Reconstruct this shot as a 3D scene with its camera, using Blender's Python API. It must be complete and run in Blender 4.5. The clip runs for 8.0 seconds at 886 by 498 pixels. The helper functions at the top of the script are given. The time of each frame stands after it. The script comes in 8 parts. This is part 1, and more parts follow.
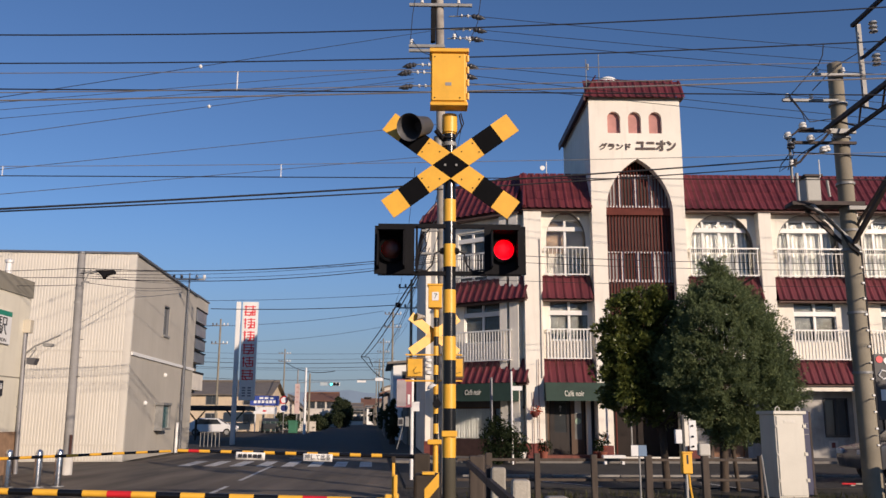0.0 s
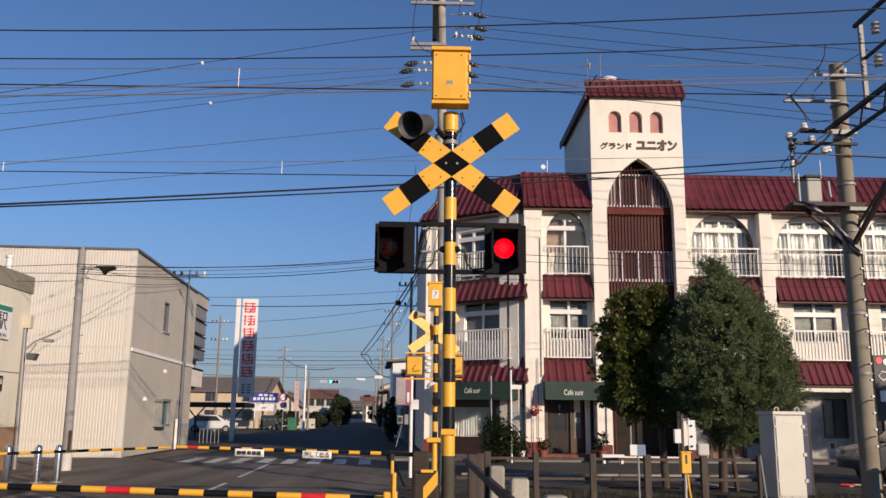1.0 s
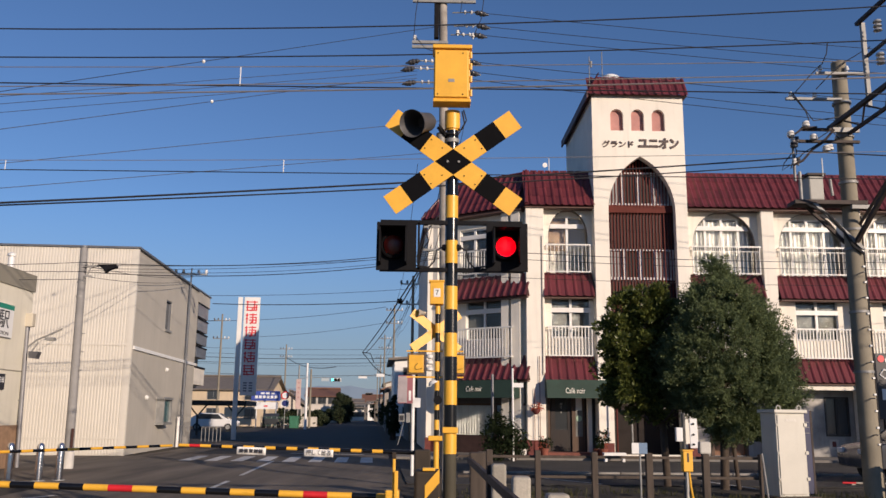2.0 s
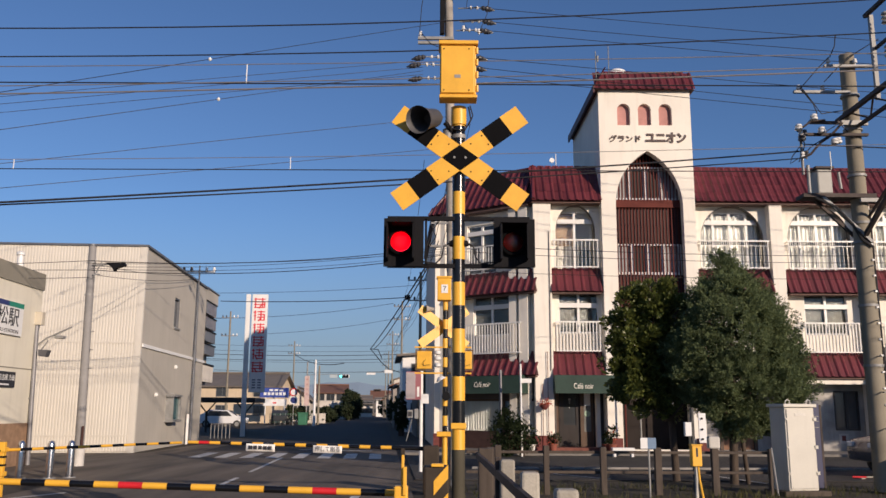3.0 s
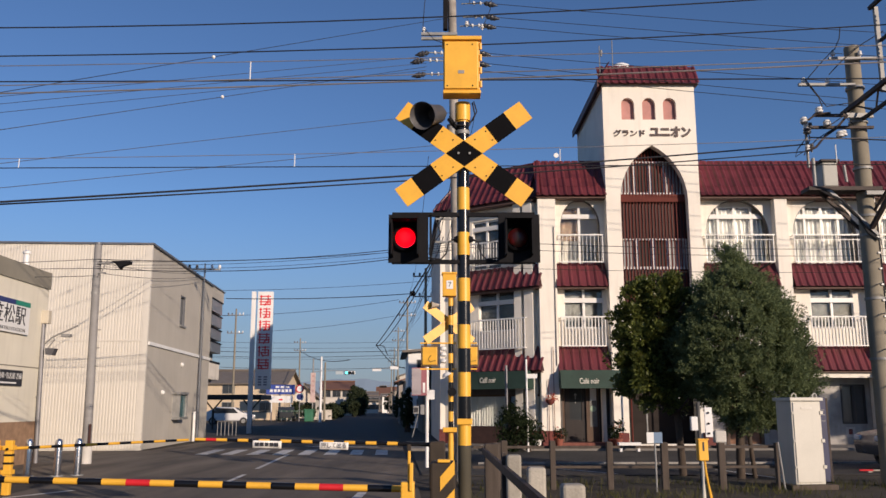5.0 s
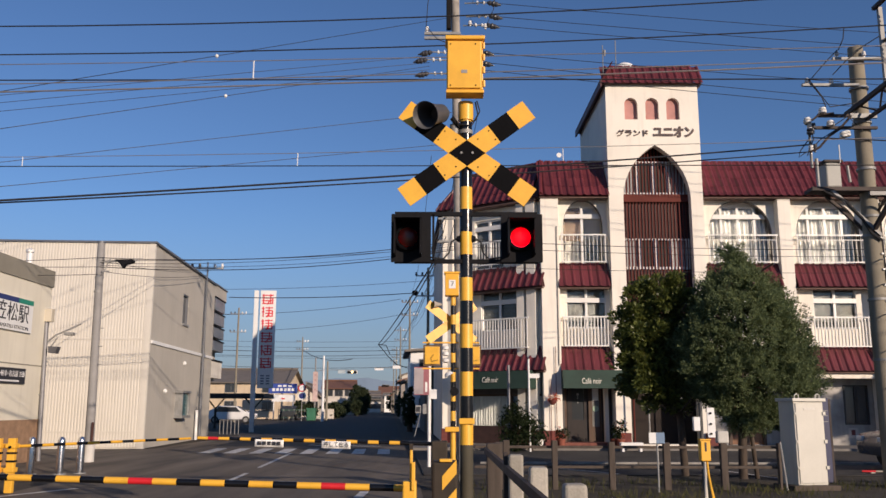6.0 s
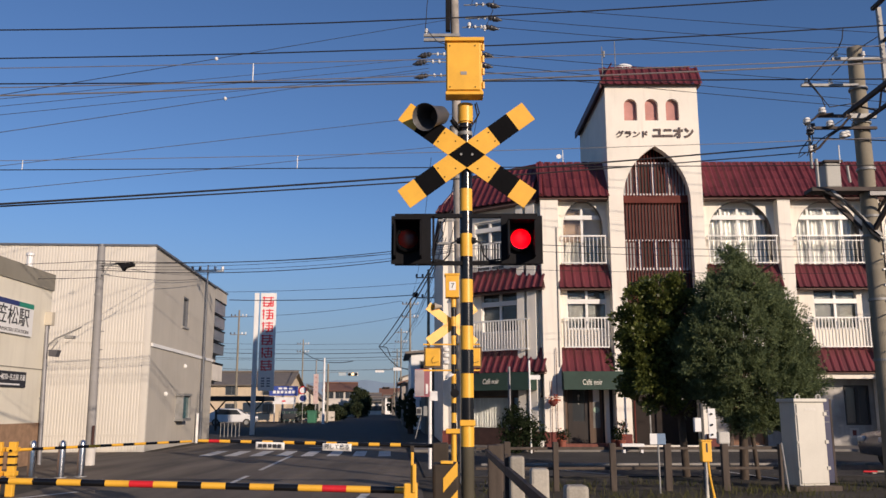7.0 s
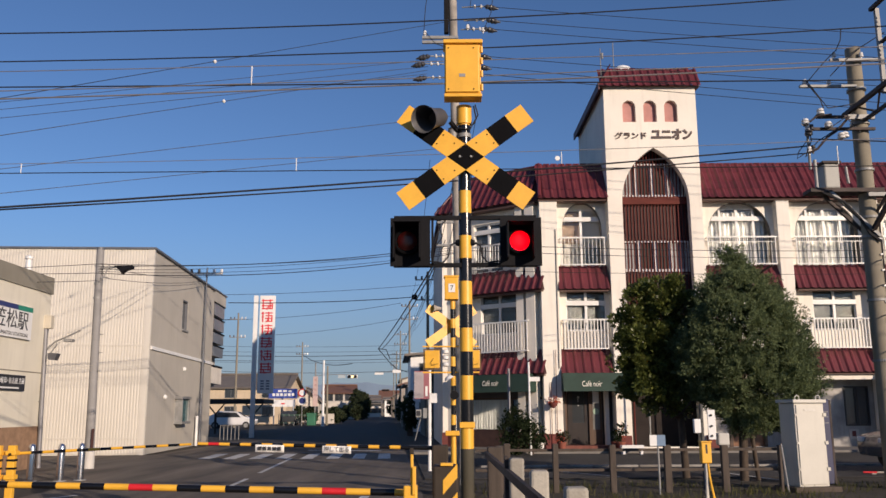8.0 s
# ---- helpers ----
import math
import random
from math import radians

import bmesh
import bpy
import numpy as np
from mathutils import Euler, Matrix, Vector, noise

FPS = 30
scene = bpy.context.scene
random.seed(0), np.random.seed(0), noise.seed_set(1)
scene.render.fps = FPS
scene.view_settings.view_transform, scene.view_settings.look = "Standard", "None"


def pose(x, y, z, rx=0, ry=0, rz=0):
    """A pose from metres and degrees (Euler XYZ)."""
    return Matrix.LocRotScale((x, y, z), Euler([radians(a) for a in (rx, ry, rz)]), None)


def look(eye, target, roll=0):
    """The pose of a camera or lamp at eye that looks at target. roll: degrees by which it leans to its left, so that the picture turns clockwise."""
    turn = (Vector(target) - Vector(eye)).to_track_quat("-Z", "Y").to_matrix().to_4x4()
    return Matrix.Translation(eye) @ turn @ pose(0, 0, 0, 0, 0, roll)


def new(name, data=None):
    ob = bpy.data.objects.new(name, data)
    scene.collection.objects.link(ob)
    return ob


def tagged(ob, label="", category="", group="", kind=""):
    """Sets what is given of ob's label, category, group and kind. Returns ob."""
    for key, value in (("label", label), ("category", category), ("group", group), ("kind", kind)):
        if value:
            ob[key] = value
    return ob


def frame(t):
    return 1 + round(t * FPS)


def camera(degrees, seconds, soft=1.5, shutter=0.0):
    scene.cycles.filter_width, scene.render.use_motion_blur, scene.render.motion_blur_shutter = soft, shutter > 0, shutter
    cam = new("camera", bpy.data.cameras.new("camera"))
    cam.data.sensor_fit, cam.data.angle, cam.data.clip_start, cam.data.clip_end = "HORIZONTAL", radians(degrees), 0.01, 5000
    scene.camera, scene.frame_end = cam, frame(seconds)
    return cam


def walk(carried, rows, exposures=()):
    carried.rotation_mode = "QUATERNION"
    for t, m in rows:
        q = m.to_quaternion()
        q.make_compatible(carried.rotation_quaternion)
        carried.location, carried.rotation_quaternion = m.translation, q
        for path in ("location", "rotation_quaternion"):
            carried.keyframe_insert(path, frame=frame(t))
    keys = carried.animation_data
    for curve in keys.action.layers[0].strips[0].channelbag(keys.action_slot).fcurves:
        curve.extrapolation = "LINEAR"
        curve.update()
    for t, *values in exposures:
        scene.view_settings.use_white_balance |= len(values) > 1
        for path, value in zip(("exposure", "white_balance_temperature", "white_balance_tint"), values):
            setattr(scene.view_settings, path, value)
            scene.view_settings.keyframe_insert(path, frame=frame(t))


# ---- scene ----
EYE = (0.0, 0.0, 1.5)
cam = camera(55.0, 8.0)


def aim(turn, tilt, lean):
    """The camera's pose at EYE: degrees to the right of +Y, degrees up, degrees of lean to its left."""
    a, b = radians(turn), radians(tilt)
    way = Vector((math.sin(a) * math.cos(b), math.cos(a) * math.cos(b), math.sin(b)))
    return look(EYE, Vector(EYE) + 10 * way, lean)


PATH = [
    (0.0, 1.161, 11.275, 0.172), (0.5, 1.190, 11.205, 0.340), (1.0, 1.140, 11.155, 0.559),
    (1.5, 1.139, 11.121, 0.574), (3.0, 0.533, 10.769, 0.285), (3.5, 0.316, 10.652, 0.050),
    (4.0, 0.281, 10.600, -0.113), (4.5, 0.267, 10.543, -0.134), (6.0, 0.024, 10.462, 0.128),
    (6.5, 0.0, 10.5, 0.0), (7.0, 0.014, 10.582, -0.100), (7.5, 0.065, 10.676, -0.280),
    (8.0, 0.077, 10.719, -0.287),
]
walk(cam, [(t, aim(a, b, c)) for t, a, b, c in PATH], [(0.0, 0.26, 6250, 20), (8.0, 0.26, 6250, 20)])

# ---- light: a low warm sun behind the camera, to its right, and a clear sky ----
SUN_TURN, SUN_HEIGHT = 38.0, 15.5
world = bpy.data.worlds.new("sky")
scene.world = world
world.use_nodes = True
wn = world.node_tree.nodes
sky = wn.new("ShaderNodeTexSky")
sky.sky_type, sky.sun_disc = "NISHITA", False
sky.sun_elevation, sky.sun_rotation = radians(SUN_HEIGHT), radians(180 - SUN_TURN)
sky.air_density, sky.dust_density, sky.ozone_density = 1.0, 0.0, 5.0
wn["Background"].inputs["Strength"].default_value = 0.082
# grey-blue haze that thickens towards the horizon, alike on all sides
at, split, depth = wn.new("ShaderNodeTexCoord"), wn.new("ShaderNodeSeparateXYZ"), wn.new("ShaderNodeMapRange")
depth.interpolation_type = "SMOOTHSTEP"
for key, value in (("From Min", 0.0), ("From Max", 0.24), ("To Min", 0.75), ("To Max", 0.0)):
    depth.inputs[key].default_value = value
haze = wn.new("ShaderNodeMix")
haze.data_type = "RGBA"
haze.inputs["B"].default_value = (1.98, 2.5, 3.02, 1)
wl = world.node_tree.links
wl.new(at.outputs["Generated"], split.inputs[0])
wl.new(split.outputs["Z"], depth.inputs["Value"])
wl.new(depth.outputs[0], haze.inputs["Factor"])
wl.new(sky.outputs[0], haze.inputs["A"])
wl.new(haze.outputs["Result"], wn["Background"].inputs["Color"])
sun = new("sun", bpy.data.lights.new("sun", "SUN"))
sun.data.energy, sun.data.angle, sun.data.color = 3.9, radians(0.55), (1.0, 0.83, 0.60)
sun_from = Vector((math.sin(radians(SUN_TURN)) * math.cos(radians(SUN_HEIGHT)),
                   -math.cos(radians(SUN_TURN)) * math.cos(radians(SUN_HEIGHT)), math.sin(radians(SUN_HEIGHT))))
sun.matrix_world = look(60 * sun_from, (0, 0, 0))

# ---- materials ----
MATS = {}


def surface(name, base, rough=0.7, metal=0.0, vary=0.25, scale=1.5, grain=40.0, bump=0.15, dirt=0.0,
            stretch=(1, 1, 1), each=0.0, glow=None, spec=0.5):
    """A painted, stone or metal surface: broad stains, fine grain and relief; each: variation from piece to piece."""
    if name in MATS:
        return MATS[name]
    m = bpy.data.materials.new(name)
    m.use_nodes = True
    nt = m.node_tree
    n, l = nt.nodes, nt.links
    b = n["Principled BSDF"]
    b.inputs["Metallic"].default_value = metal
    b.inputs["Specular IOR Level"].default_value = spec
    co = n.new("ShaderNodeTexCoord")
    mp = n.new("ShaderNodeMapping")
    mp.inputs["Scale"].default_value = stretch
    l.new(co.outputs["Object"], mp.inputs["Vector"])
    broad = n.new("ShaderNodeTexNoise")
    broad.inputs["Scale"].default_value, broad.inputs["Detail"].default_value = scale, 6
    fine = n.new("ShaderNodeTexNoise")
    fine.inputs["Scale"].default_value, fine.inputs["Detail"].default_value = grain, 4
    l.new(mp.outputs[0], broad.inputs["Vector"])
    l.new(mp.outputs[0], fine.inputs["Vector"])
    ramp = n.new("ShaderNodeMapRange")
    ramp.inputs["From Min"].default_value, ramp.inputs["From Max"].default_value = 0.3, 0.7
    ramp.inputs["To Min"].default_value, ramp.inputs["To Max"].default_value = 1 - vary, 1 + vary * 0.4
    l.new(broad.outputs["Fac"], ramp.inputs["Value"])
    ramp2 = n.new("ShaderNodeMapRange")
    ramp2.inputs["From Min"].default_value, ramp2.inputs["From Max"].default_value = 0.25, 0.75
    ramp2.inputs["To Min"].default_value, ramp2.inputs["To Max"].default_value = 1 - vary * 0.5, 1 + vary * 0.3
    l.new(fine.outputs["Fac"], ramp2.inputs["Value"])
    mul = n.new("ShaderNodeMath")
    mul.operation = "MULTIPLY"
    l.new(ramp.outputs[0], mul.inputs[0])
    l.new(ramp2.outputs[0], mul.inputs[1])
    last = mul.outputs[0]
    if each:
        info = n.new("ShaderNodeObjectInfo")
        r3 = n.new("ShaderNodeMapRange")
        r3.inputs["To Min"].default_value, r3.inputs["To Max"].default_value = 1 - each, 1 + each
        l.new(info.outputs["Random"], r3.inputs["Value"])
        mul2 = n.new("ShaderNodeMath")
        mul2.operation = "MULTIPLY"
        l.new(last, mul2.inputs[0])
        l.new(r3.outputs[0], mul2.inputs[1])
        last = mul2.outputs[0]
    col = n.new("ShaderNodeVectorMath")
    col.operation = "SCALE"
    col.inputs[0].default_value = base
    l.new(last, col.inputs["Scale"])
    out = col.outputs[0]
    if dirt:
        streak = n.new("ShaderNodeTexNoise")
        streak.inputs["Scale"].default_value, streak.inputs["Detail"].default_value = 1.0, 8
        mp2 = n.new("ShaderNodeMapping")
        mp2.inputs["Scale"].default_value = (5, 5, 0.5)
        l.new(co.outputs["Object"], mp2.inputs["Vector"])
        l.new(mp2.outputs[0], streak.inputs["Vector"])
        r4 = n.new("ShaderNodeMapRange")
        r4.inputs["From Min"].default_value, r4.inputs["From Max"].default_value = 0.52, 0.75
        r4.inputs["To Max"].default_value = dirt
        l.new(streak.outputs["Fac"], r4.inputs["Value"])
        mix = n.new("ShaderNodeMix")
        mix.data_type = "RGBA"
        l.new(r4.outputs[0], mix.inputs["Factor"])
        l.new(out, mix.inputs["A"])
        mix.inputs["B"].default_value = (base[0] * 0.35, base[1] * 0.32, base[2] * 0.28, 1)
        out = mix.outputs["Result"]
    l.new(out, b.inputs["Base Color"])
    r5 = n.new("ShaderNodeMapRange")
    r5.inputs["To Min"].default_value, r5.inputs["To Max"].default_value = max(0.03, rough - 0.12), min(1, rough + 0.12)
    l.new(fine.outputs["Fac"], r5.inputs["Value"])
    l.new(r5.outputs[0], b.inputs["Roughness"])
    if bump:
        bp = n.new("ShaderNodeBump")
        bp.inputs["Strength"].default_value, bp.inputs["Distance"].default_value = bump, 0.01
        l.new(fine.outputs["Fac"], bp.inputs["Height"])
        l.new(bp.outputs[0], b.inputs["Normal"])
    if glow:
        b.inputs["Emission Color"].default_value = (*glow[:3], 1)
        b.inputs["Emission Strength"].default_value = glow[3]
    MATS[name] = m
    return m


def clear_glass(name, tint=(1, 1, 1), rough=0.0):
    if name in MATS:
        return MATS[name]
    m = bpy.data.materials.new(name)
    m.use_nodes = True
    b = m.node_tree.nodes["Principled BSDF"]
    b.inputs["Base Color"].default_value = (*tint, 1)
    b.inputs["Transmission Weight"].default_value = 1.0
    b.inputs["Roughness"].default_value = rough
    b.inputs["IOR"].default_value = 1.45
    MATS[name] = m
    return m


def leaf(name, base, alt, rough=0.75, spec=0.15):
    """Foliage: two greens mixed leaf by leaf, a little light through."""
    m = bpy.data.materials.new(name)
    m.use_nodes = True
    nt = m.node_tree
    n, l = nt.nodes, nt.links
    b = n["Principled BSDF"]
    geo = n.new("ShaderNodeNewGeometry")
    mix = n.new("ShaderNodeMix")
    mix.data_type = "RGBA"
    l.new(geo.outputs["Random Per Island"], mix.inputs["Factor"])
    mix.inputs["A"].default_value, mix.inputs["B"].default_value = (*base, 1), (*alt, 1)
    l.new(mix.outputs["Result"], b.inputs["Base Color"])
    b.inputs["Roughness"].default_value = rough
    b.inputs["Specular IOR Level"].default_value = spec
    tr = n.new("ShaderNodeBsdfTranslucent")
    l.new(mix.outputs["Result"], tr.inputs["Color"])
    add = n.new("ShaderNodeMixShader")
    add.inputs[0].default_value = 0.45
    l.new(b.outputs[0], add.inputs[1])
    l.new(tr.outputs[0], add.inputs[2])
    l.new(add.outputs[0], n["Material Output"].inputs["Surface"])
    MATS[name] = m
    return m


YELLOW = surface("signal_yellow_paint", (0.85, 0.455, 0.04), 0.42, vary=0.10, scale=6, grain=90, bump=0.04, dirt=0.18)
BLACK = surface("signal_black_paint", (0.008, 0.008, 0.009), 0.22, vary=0.25, scale=6, grain=90, bump=0.04)
MATT_BLACK = surface("matt_black_metal", (0.011, 0.011, 0.013), 0.65, vary=0.3, scale=5, spec=0.12)
SHEET_BLACK = surface("black_board_sheet", (0.005, 0.005, 0.006), 0.7, vary=0.2, scale=6, spec=0.06)
DARK_INSIDE = surface("dark_recess", (0.012, 0.011, 0.011), 0.85, vary=0.2)
BAR_RED = surface("bar_red_paint", (0.62, 0.02, 0.025), 0.45, vary=0.12, scale=8)
GALV = surface("galvanised_steel", (0.30, 0.30, 0.29), 0.6, 0.25, vary=0.22, scale=5, dirt=0.2)
CHROME = surface("polished_steel", (0.62, 0.62, 0.64), 0.2, 1.0, vary=0.1)
CONCRETE = surface("weathered_concrete", (0.40, 0.37, 0.31), 0.88, vary=0.3, scale=2.2, grain=55, bump=0.35, dirt=0.45)
POLE_CONCRETE = surface("spun_concrete", (0.27, 0.24, 0.18), 0.85, vary=0.25, scale=1.6, grain=60, bump=0.2, dirt=0.3)
RUST_STEEL = surface("rusty_dark_steel", (0.07, 0.055, 0.05), 0.7, 0.4, vary=0.4, scale=4)
WIRE = surface("dark_cable", (0.016, 0.016, 0.019), 0.6, vary=0.2)
COPPER = surface("weathered_copper_wire", (0.38, 0.34, 0.31), 0.5, 0.6, vary=0.2)
PORCELAIN = surface("white_porcelain", (0.78, 0.77, 0.74), 0.15, vary=0.08)
DARK_PORCELAIN = surface("dark_insulator", (0.05, 0.05, 0.055), 0.3, vary=0.2)
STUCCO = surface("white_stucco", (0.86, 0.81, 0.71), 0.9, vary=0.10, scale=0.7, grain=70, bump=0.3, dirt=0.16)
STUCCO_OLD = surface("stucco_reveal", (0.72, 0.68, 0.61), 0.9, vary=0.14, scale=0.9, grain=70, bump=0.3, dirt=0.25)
TILE = surface("glazed_red_roof_tile", (0.132, 0.026, 0.031), 0.42, vary=0.28, scale=2.5, grain=30, bump=0.12, each=0.22)
EAVE_BROWN = surface("brown_eave_board", (0.13, 0.075, 0.06), 0.7, vary=0.2, scale=3)
TILE_BED = surface("tile_bed", (0.05, 0.009, 0.009), 0.7, vary=0.3)
BROWN_SLAT = surface("brown_painted_metal", (0.125, 0.028, 0.020), 0.6, vary=0.2, scale=3, spec=0.15)
WHITE_FRAME = surface("white_window_frame", (0.80, 0.79, 0.76), 0.35, vary=0.08)
WHITE_RAIL = surface("white_railing_paint", (0.80, 0.79, 0.75), 0.4, vary=0.1, scale=4, dirt=0.15)
CURTAIN = surface("pale_curtain", (0.80, 0.78, 0.72), 0.9, vary=0.15, scale=2, stretch=(6, 6, 0.4))
PINK_STUCCO = surface("pink_niche_stucco", (0.50, 0.25, 0.22), 0.9, vary=0.2, scale=2)
SIGN_BROWN = surface("dark_sign_letters", (0.06, 0.03, 0.025), 0.5, vary=0.1)
BRICK_RED = surface("red_plinth_brick", (0.15, 0.035, 0.028), 0.75, vary=0.3, scale=4, each=0.15)
AWNING_GREEN = surface("dark_green_canvas", (0.022, 0.05, 0.036), 0.75, vary=0.2, scale=3)
AWNING_TEXT = surface("cream_lettering", (0.75, 0.72, 0.62), 0.6, vary=0.05)
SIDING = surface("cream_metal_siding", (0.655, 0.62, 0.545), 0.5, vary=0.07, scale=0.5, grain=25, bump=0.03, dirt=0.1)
# the side wall's weaker light is put into this darker cream
SIDING_SIDE = surface("cream_render_shaded", (0.455, 0.43, 0.38), 0.85, vary=0.10, scale=0.6, grain=60, bump=0.15, dirt=0.12)
ROOF_TRIM = surface("grey_roof_trim", (0.16, 0.17, 0.19), 0.5, 0.3, vary=0.15)
STATION_WALL = surface("station_cream_panel", (0.74, 0.70, 0.58), 0.7, vary=0.10, scale=0.7, dirt=0.15)
STATION_BAND = surface("station_olive_band", (0.27, 0.25, 0.20), 0.7, vary=0.12)
STATION_BRICK = surface("station_tan_brick", (0.32, 0.20, 0.12), 0.85, vary=0.25, scale=5, each=0.12)
SIGN_WHITE = surface("sign_white_panel", (0.80, 0.80, 0.78), 0.4, vary=0.06)
SIGN_GREEN = surface("sign_green", (0.02, 0.25, 0.16), 0.4, vary=0.08)
SIGN_BLUE = surface("sign_navy", (0.03, 0.04, 0.16), 0.4, vary=0.08)
SIGN_RED = surface("sign_red", (0.72, 0.035, 0.045), 0.4, vary=0.08)
SIGN_INK = surface("sign_black", (0.03, 0.03, 0.035), 0.5, vary=0.1)
# lane colour lowered to stand in for the shadow lying on it
ASPHALT = surface("worn_asphalt", (0.040, 0.037, 0.034), 0.88, vary=0.45, scale=0.5, grain=120, bump=0.4)
ASPHALT_OLD = surface("grey_asphalt", (0.145, 0.118, 0.090), 0.9, vary=0.6, scale=1.3, grain=120, bump=0.4, stretch=(1.0, 0.14, 1.0))
# street beyond lies in the cafe building's shade, put into this dark colour
ASPHALT_SHADE = surface("shaded_asphalt", (0.024, 0.022, 0.021), 0.88, vary=0.3, scale=0.4, grain=120, bump=0.4)
ROAD_PAINT = surface("worn_road_paint", (0.62, 0.61, 0.58), 0.7, vary=0.35, scale=3, grain=50)
KERB = surface("kerb_stone", (0.20, 0.185, 0.165), 0.85, vary=0.2, scale=3, each=0.12)
# earth colour lowered in place of the shadow on the verge
EARTH = surface("verge_earth", (0.052, 0.041, 0.027), 0.95, vary=0.45, scale=1.2, grain=60, bump=0.6)
WOOD_OLD = surface("old_sleeper_wood", (0.085, 0.065, 0.05), 0.85, vary=0.35, scale=3, stretch=(4, 4, 0.6), bump=0.4)
BARK = surface("dark_bark", (0.075, 0.055, 0.04), 0.9, vary=0.4, scale=6, stretch=(3, 3, 0.7), bump=0.6)
CABINET = surface("cream_cabinet_paint", (0.57, 0.55, 0.48), 0.45, vary=0.08, scale=2, dirt=0.2)
CONIFER = leaf("conifer_leaf", (0.135, 0.18, 0.086), (0.225, 0.27, 0.128))
# the brighter of the two greens paints in glints on the leaves
BROADLEAF = leaf("broad_leaf", (0.05, 0.075, 0.02), (0.20, 0.225, 0.055), 0.42, 0.5)
# very dark greens stand in for leaves with no sun on them
SHRUB = leaf("shrub_leaf", (0.016, 0.028, 0.012), (0.035, 0.05, 0.02))
# greens lightened to stand in for haze before the distant trees
FAR_LEAF = leaf("hazy_far_leaf", (0.03, 0.046, 0.024), (0.075, 0.09, 0.045))
GRASS = leaf("grass_blade", (0.07, 0.085, 0.025), (0.15, 0.135, 0.055))


# ---- kit ----
def thing(name, label, category, at=(0, 0, 0), turn=0.0, group="", kind=""):
    ob = new(name)
    ob.empty_display_size = 0.2
    ob.matrix_basis = pose(*at, 0, 0, turn)
    return tagged(ob, label, category, group, kind)


def mesh_of(name, bm, material, smooth=False):
    me = bpy.data.meshes.new(name)
    bm.normal_update()
    bm.to_mesh(me)
    bm.free()
    me.materials.append(material)
    if smooth:
        me.polygons.foreach_set("use_smooth", [True] * len(me.polygons))
        me.set_sharp_from_angle(angle=radians(40))
    return me


def part(name, bm, material, parent=None, label="", smooth=False, m=None):
    ob = new(name, mesh_of(name, bm, material, smooth))
    if parent is not None:
        ob.parent = parent
    if m is not None:
        ob.matrix_basis = m
    return tagged(ob, label)


def single(name, bm, material, label, category, group="", kind="", smooth=False, m=None):
    ob = new(name, mesh_of(name, bm, material, smooth))
    if m is not None:
        ob.matrix_basis = m
    return tagged(ob, label, category, group, kind)


def box(x0, x1, y0, y1, z0, z1, bm=None, bevel=0.0):
    bm = bm or bmesh.new()
    v = [bm.verts.new(p) for p in ((x0, y0, z0), (x1, y0, z0), (x1, y1, z0), (x0, y1, z0),
                                   (x0, y0, z1), (x1, y0, z1), (x1, y1, z1), (x0, y1, z1))]
    fs = [bm.faces.new([v[i] for i in f]) for f in ((3, 2, 1, 0), (4, 5, 6, 7), (0, 1, 5, 4), (1, 2, 6, 5), (2, 3, 7, 6), (3, 0, 4, 7))]
    if bevel:
        es = list({e for f in fs for e in f.edges})
        bmesh.ops.bevel(bm, geom=es, offset=bevel, segments=2, profile=0.5, affect="EDGES")
    return bm


def rod(p, q, r, r2=None, n=12, bm=None, cap=True):
    """A round bar from p to q, radius r tapering to r2."""
    bm = bm or bmesh.new()
    p, q = Vector(p), Vector(q)
    r2 = r if r2 is None else r2
    d = (q - p).normalized()
    a = d.orthogonal().normalized()
    b = d.cross(a)
    rings = []
    for c, rad in ((p, r), (q, r2)):
        rings.append([bm.verts.new(c + rad * (math.cos(2 * math.pi * i / n) * a + math.sin(2 * math.pi * i / n) * b)) for i in range(n)])
    for i in range(n):
        j = (i + 1) % n
        bm.faces.new((rings[0][i], rings[0][j], rings[1][j], rings[1][i]))
    if cap:
        bm.faces.new(rings[0][::-1])
        bm.faces.new(rings[1])
    return bm


def sweep(points, r, n=6, bm=None):
    """A tube along a polyline."""
    bm = bm or bmesh.new()
    pts = [Vector(p) for p in points]
    last = None
    a = None
    for i, p in enumerate(pts):
        d = (pts[min(i + 1, len(pts) - 1)] - pts[max(i - 1, 0)]).normalized()
        a = d.orthogonal().normalized() if a is None else (a - d * a.dot(d)).normalized()
        b = d.cross(a)
        ring = [bm.verts.new(p + r * (math.cos(2 * math.pi * k / n) * a + math.sin(2 * math.pi * k / n) * b)) for k in range(n)]
        if last:
            for k in range(n):
                bm.faces.new((last[k], last[(k + 1) % n], ring[(k + 1) % n], ring[k]))
        else:
            bm.faces.new(ring[::-1])
        last = ring
    bm.faces.new(last)
    return bm


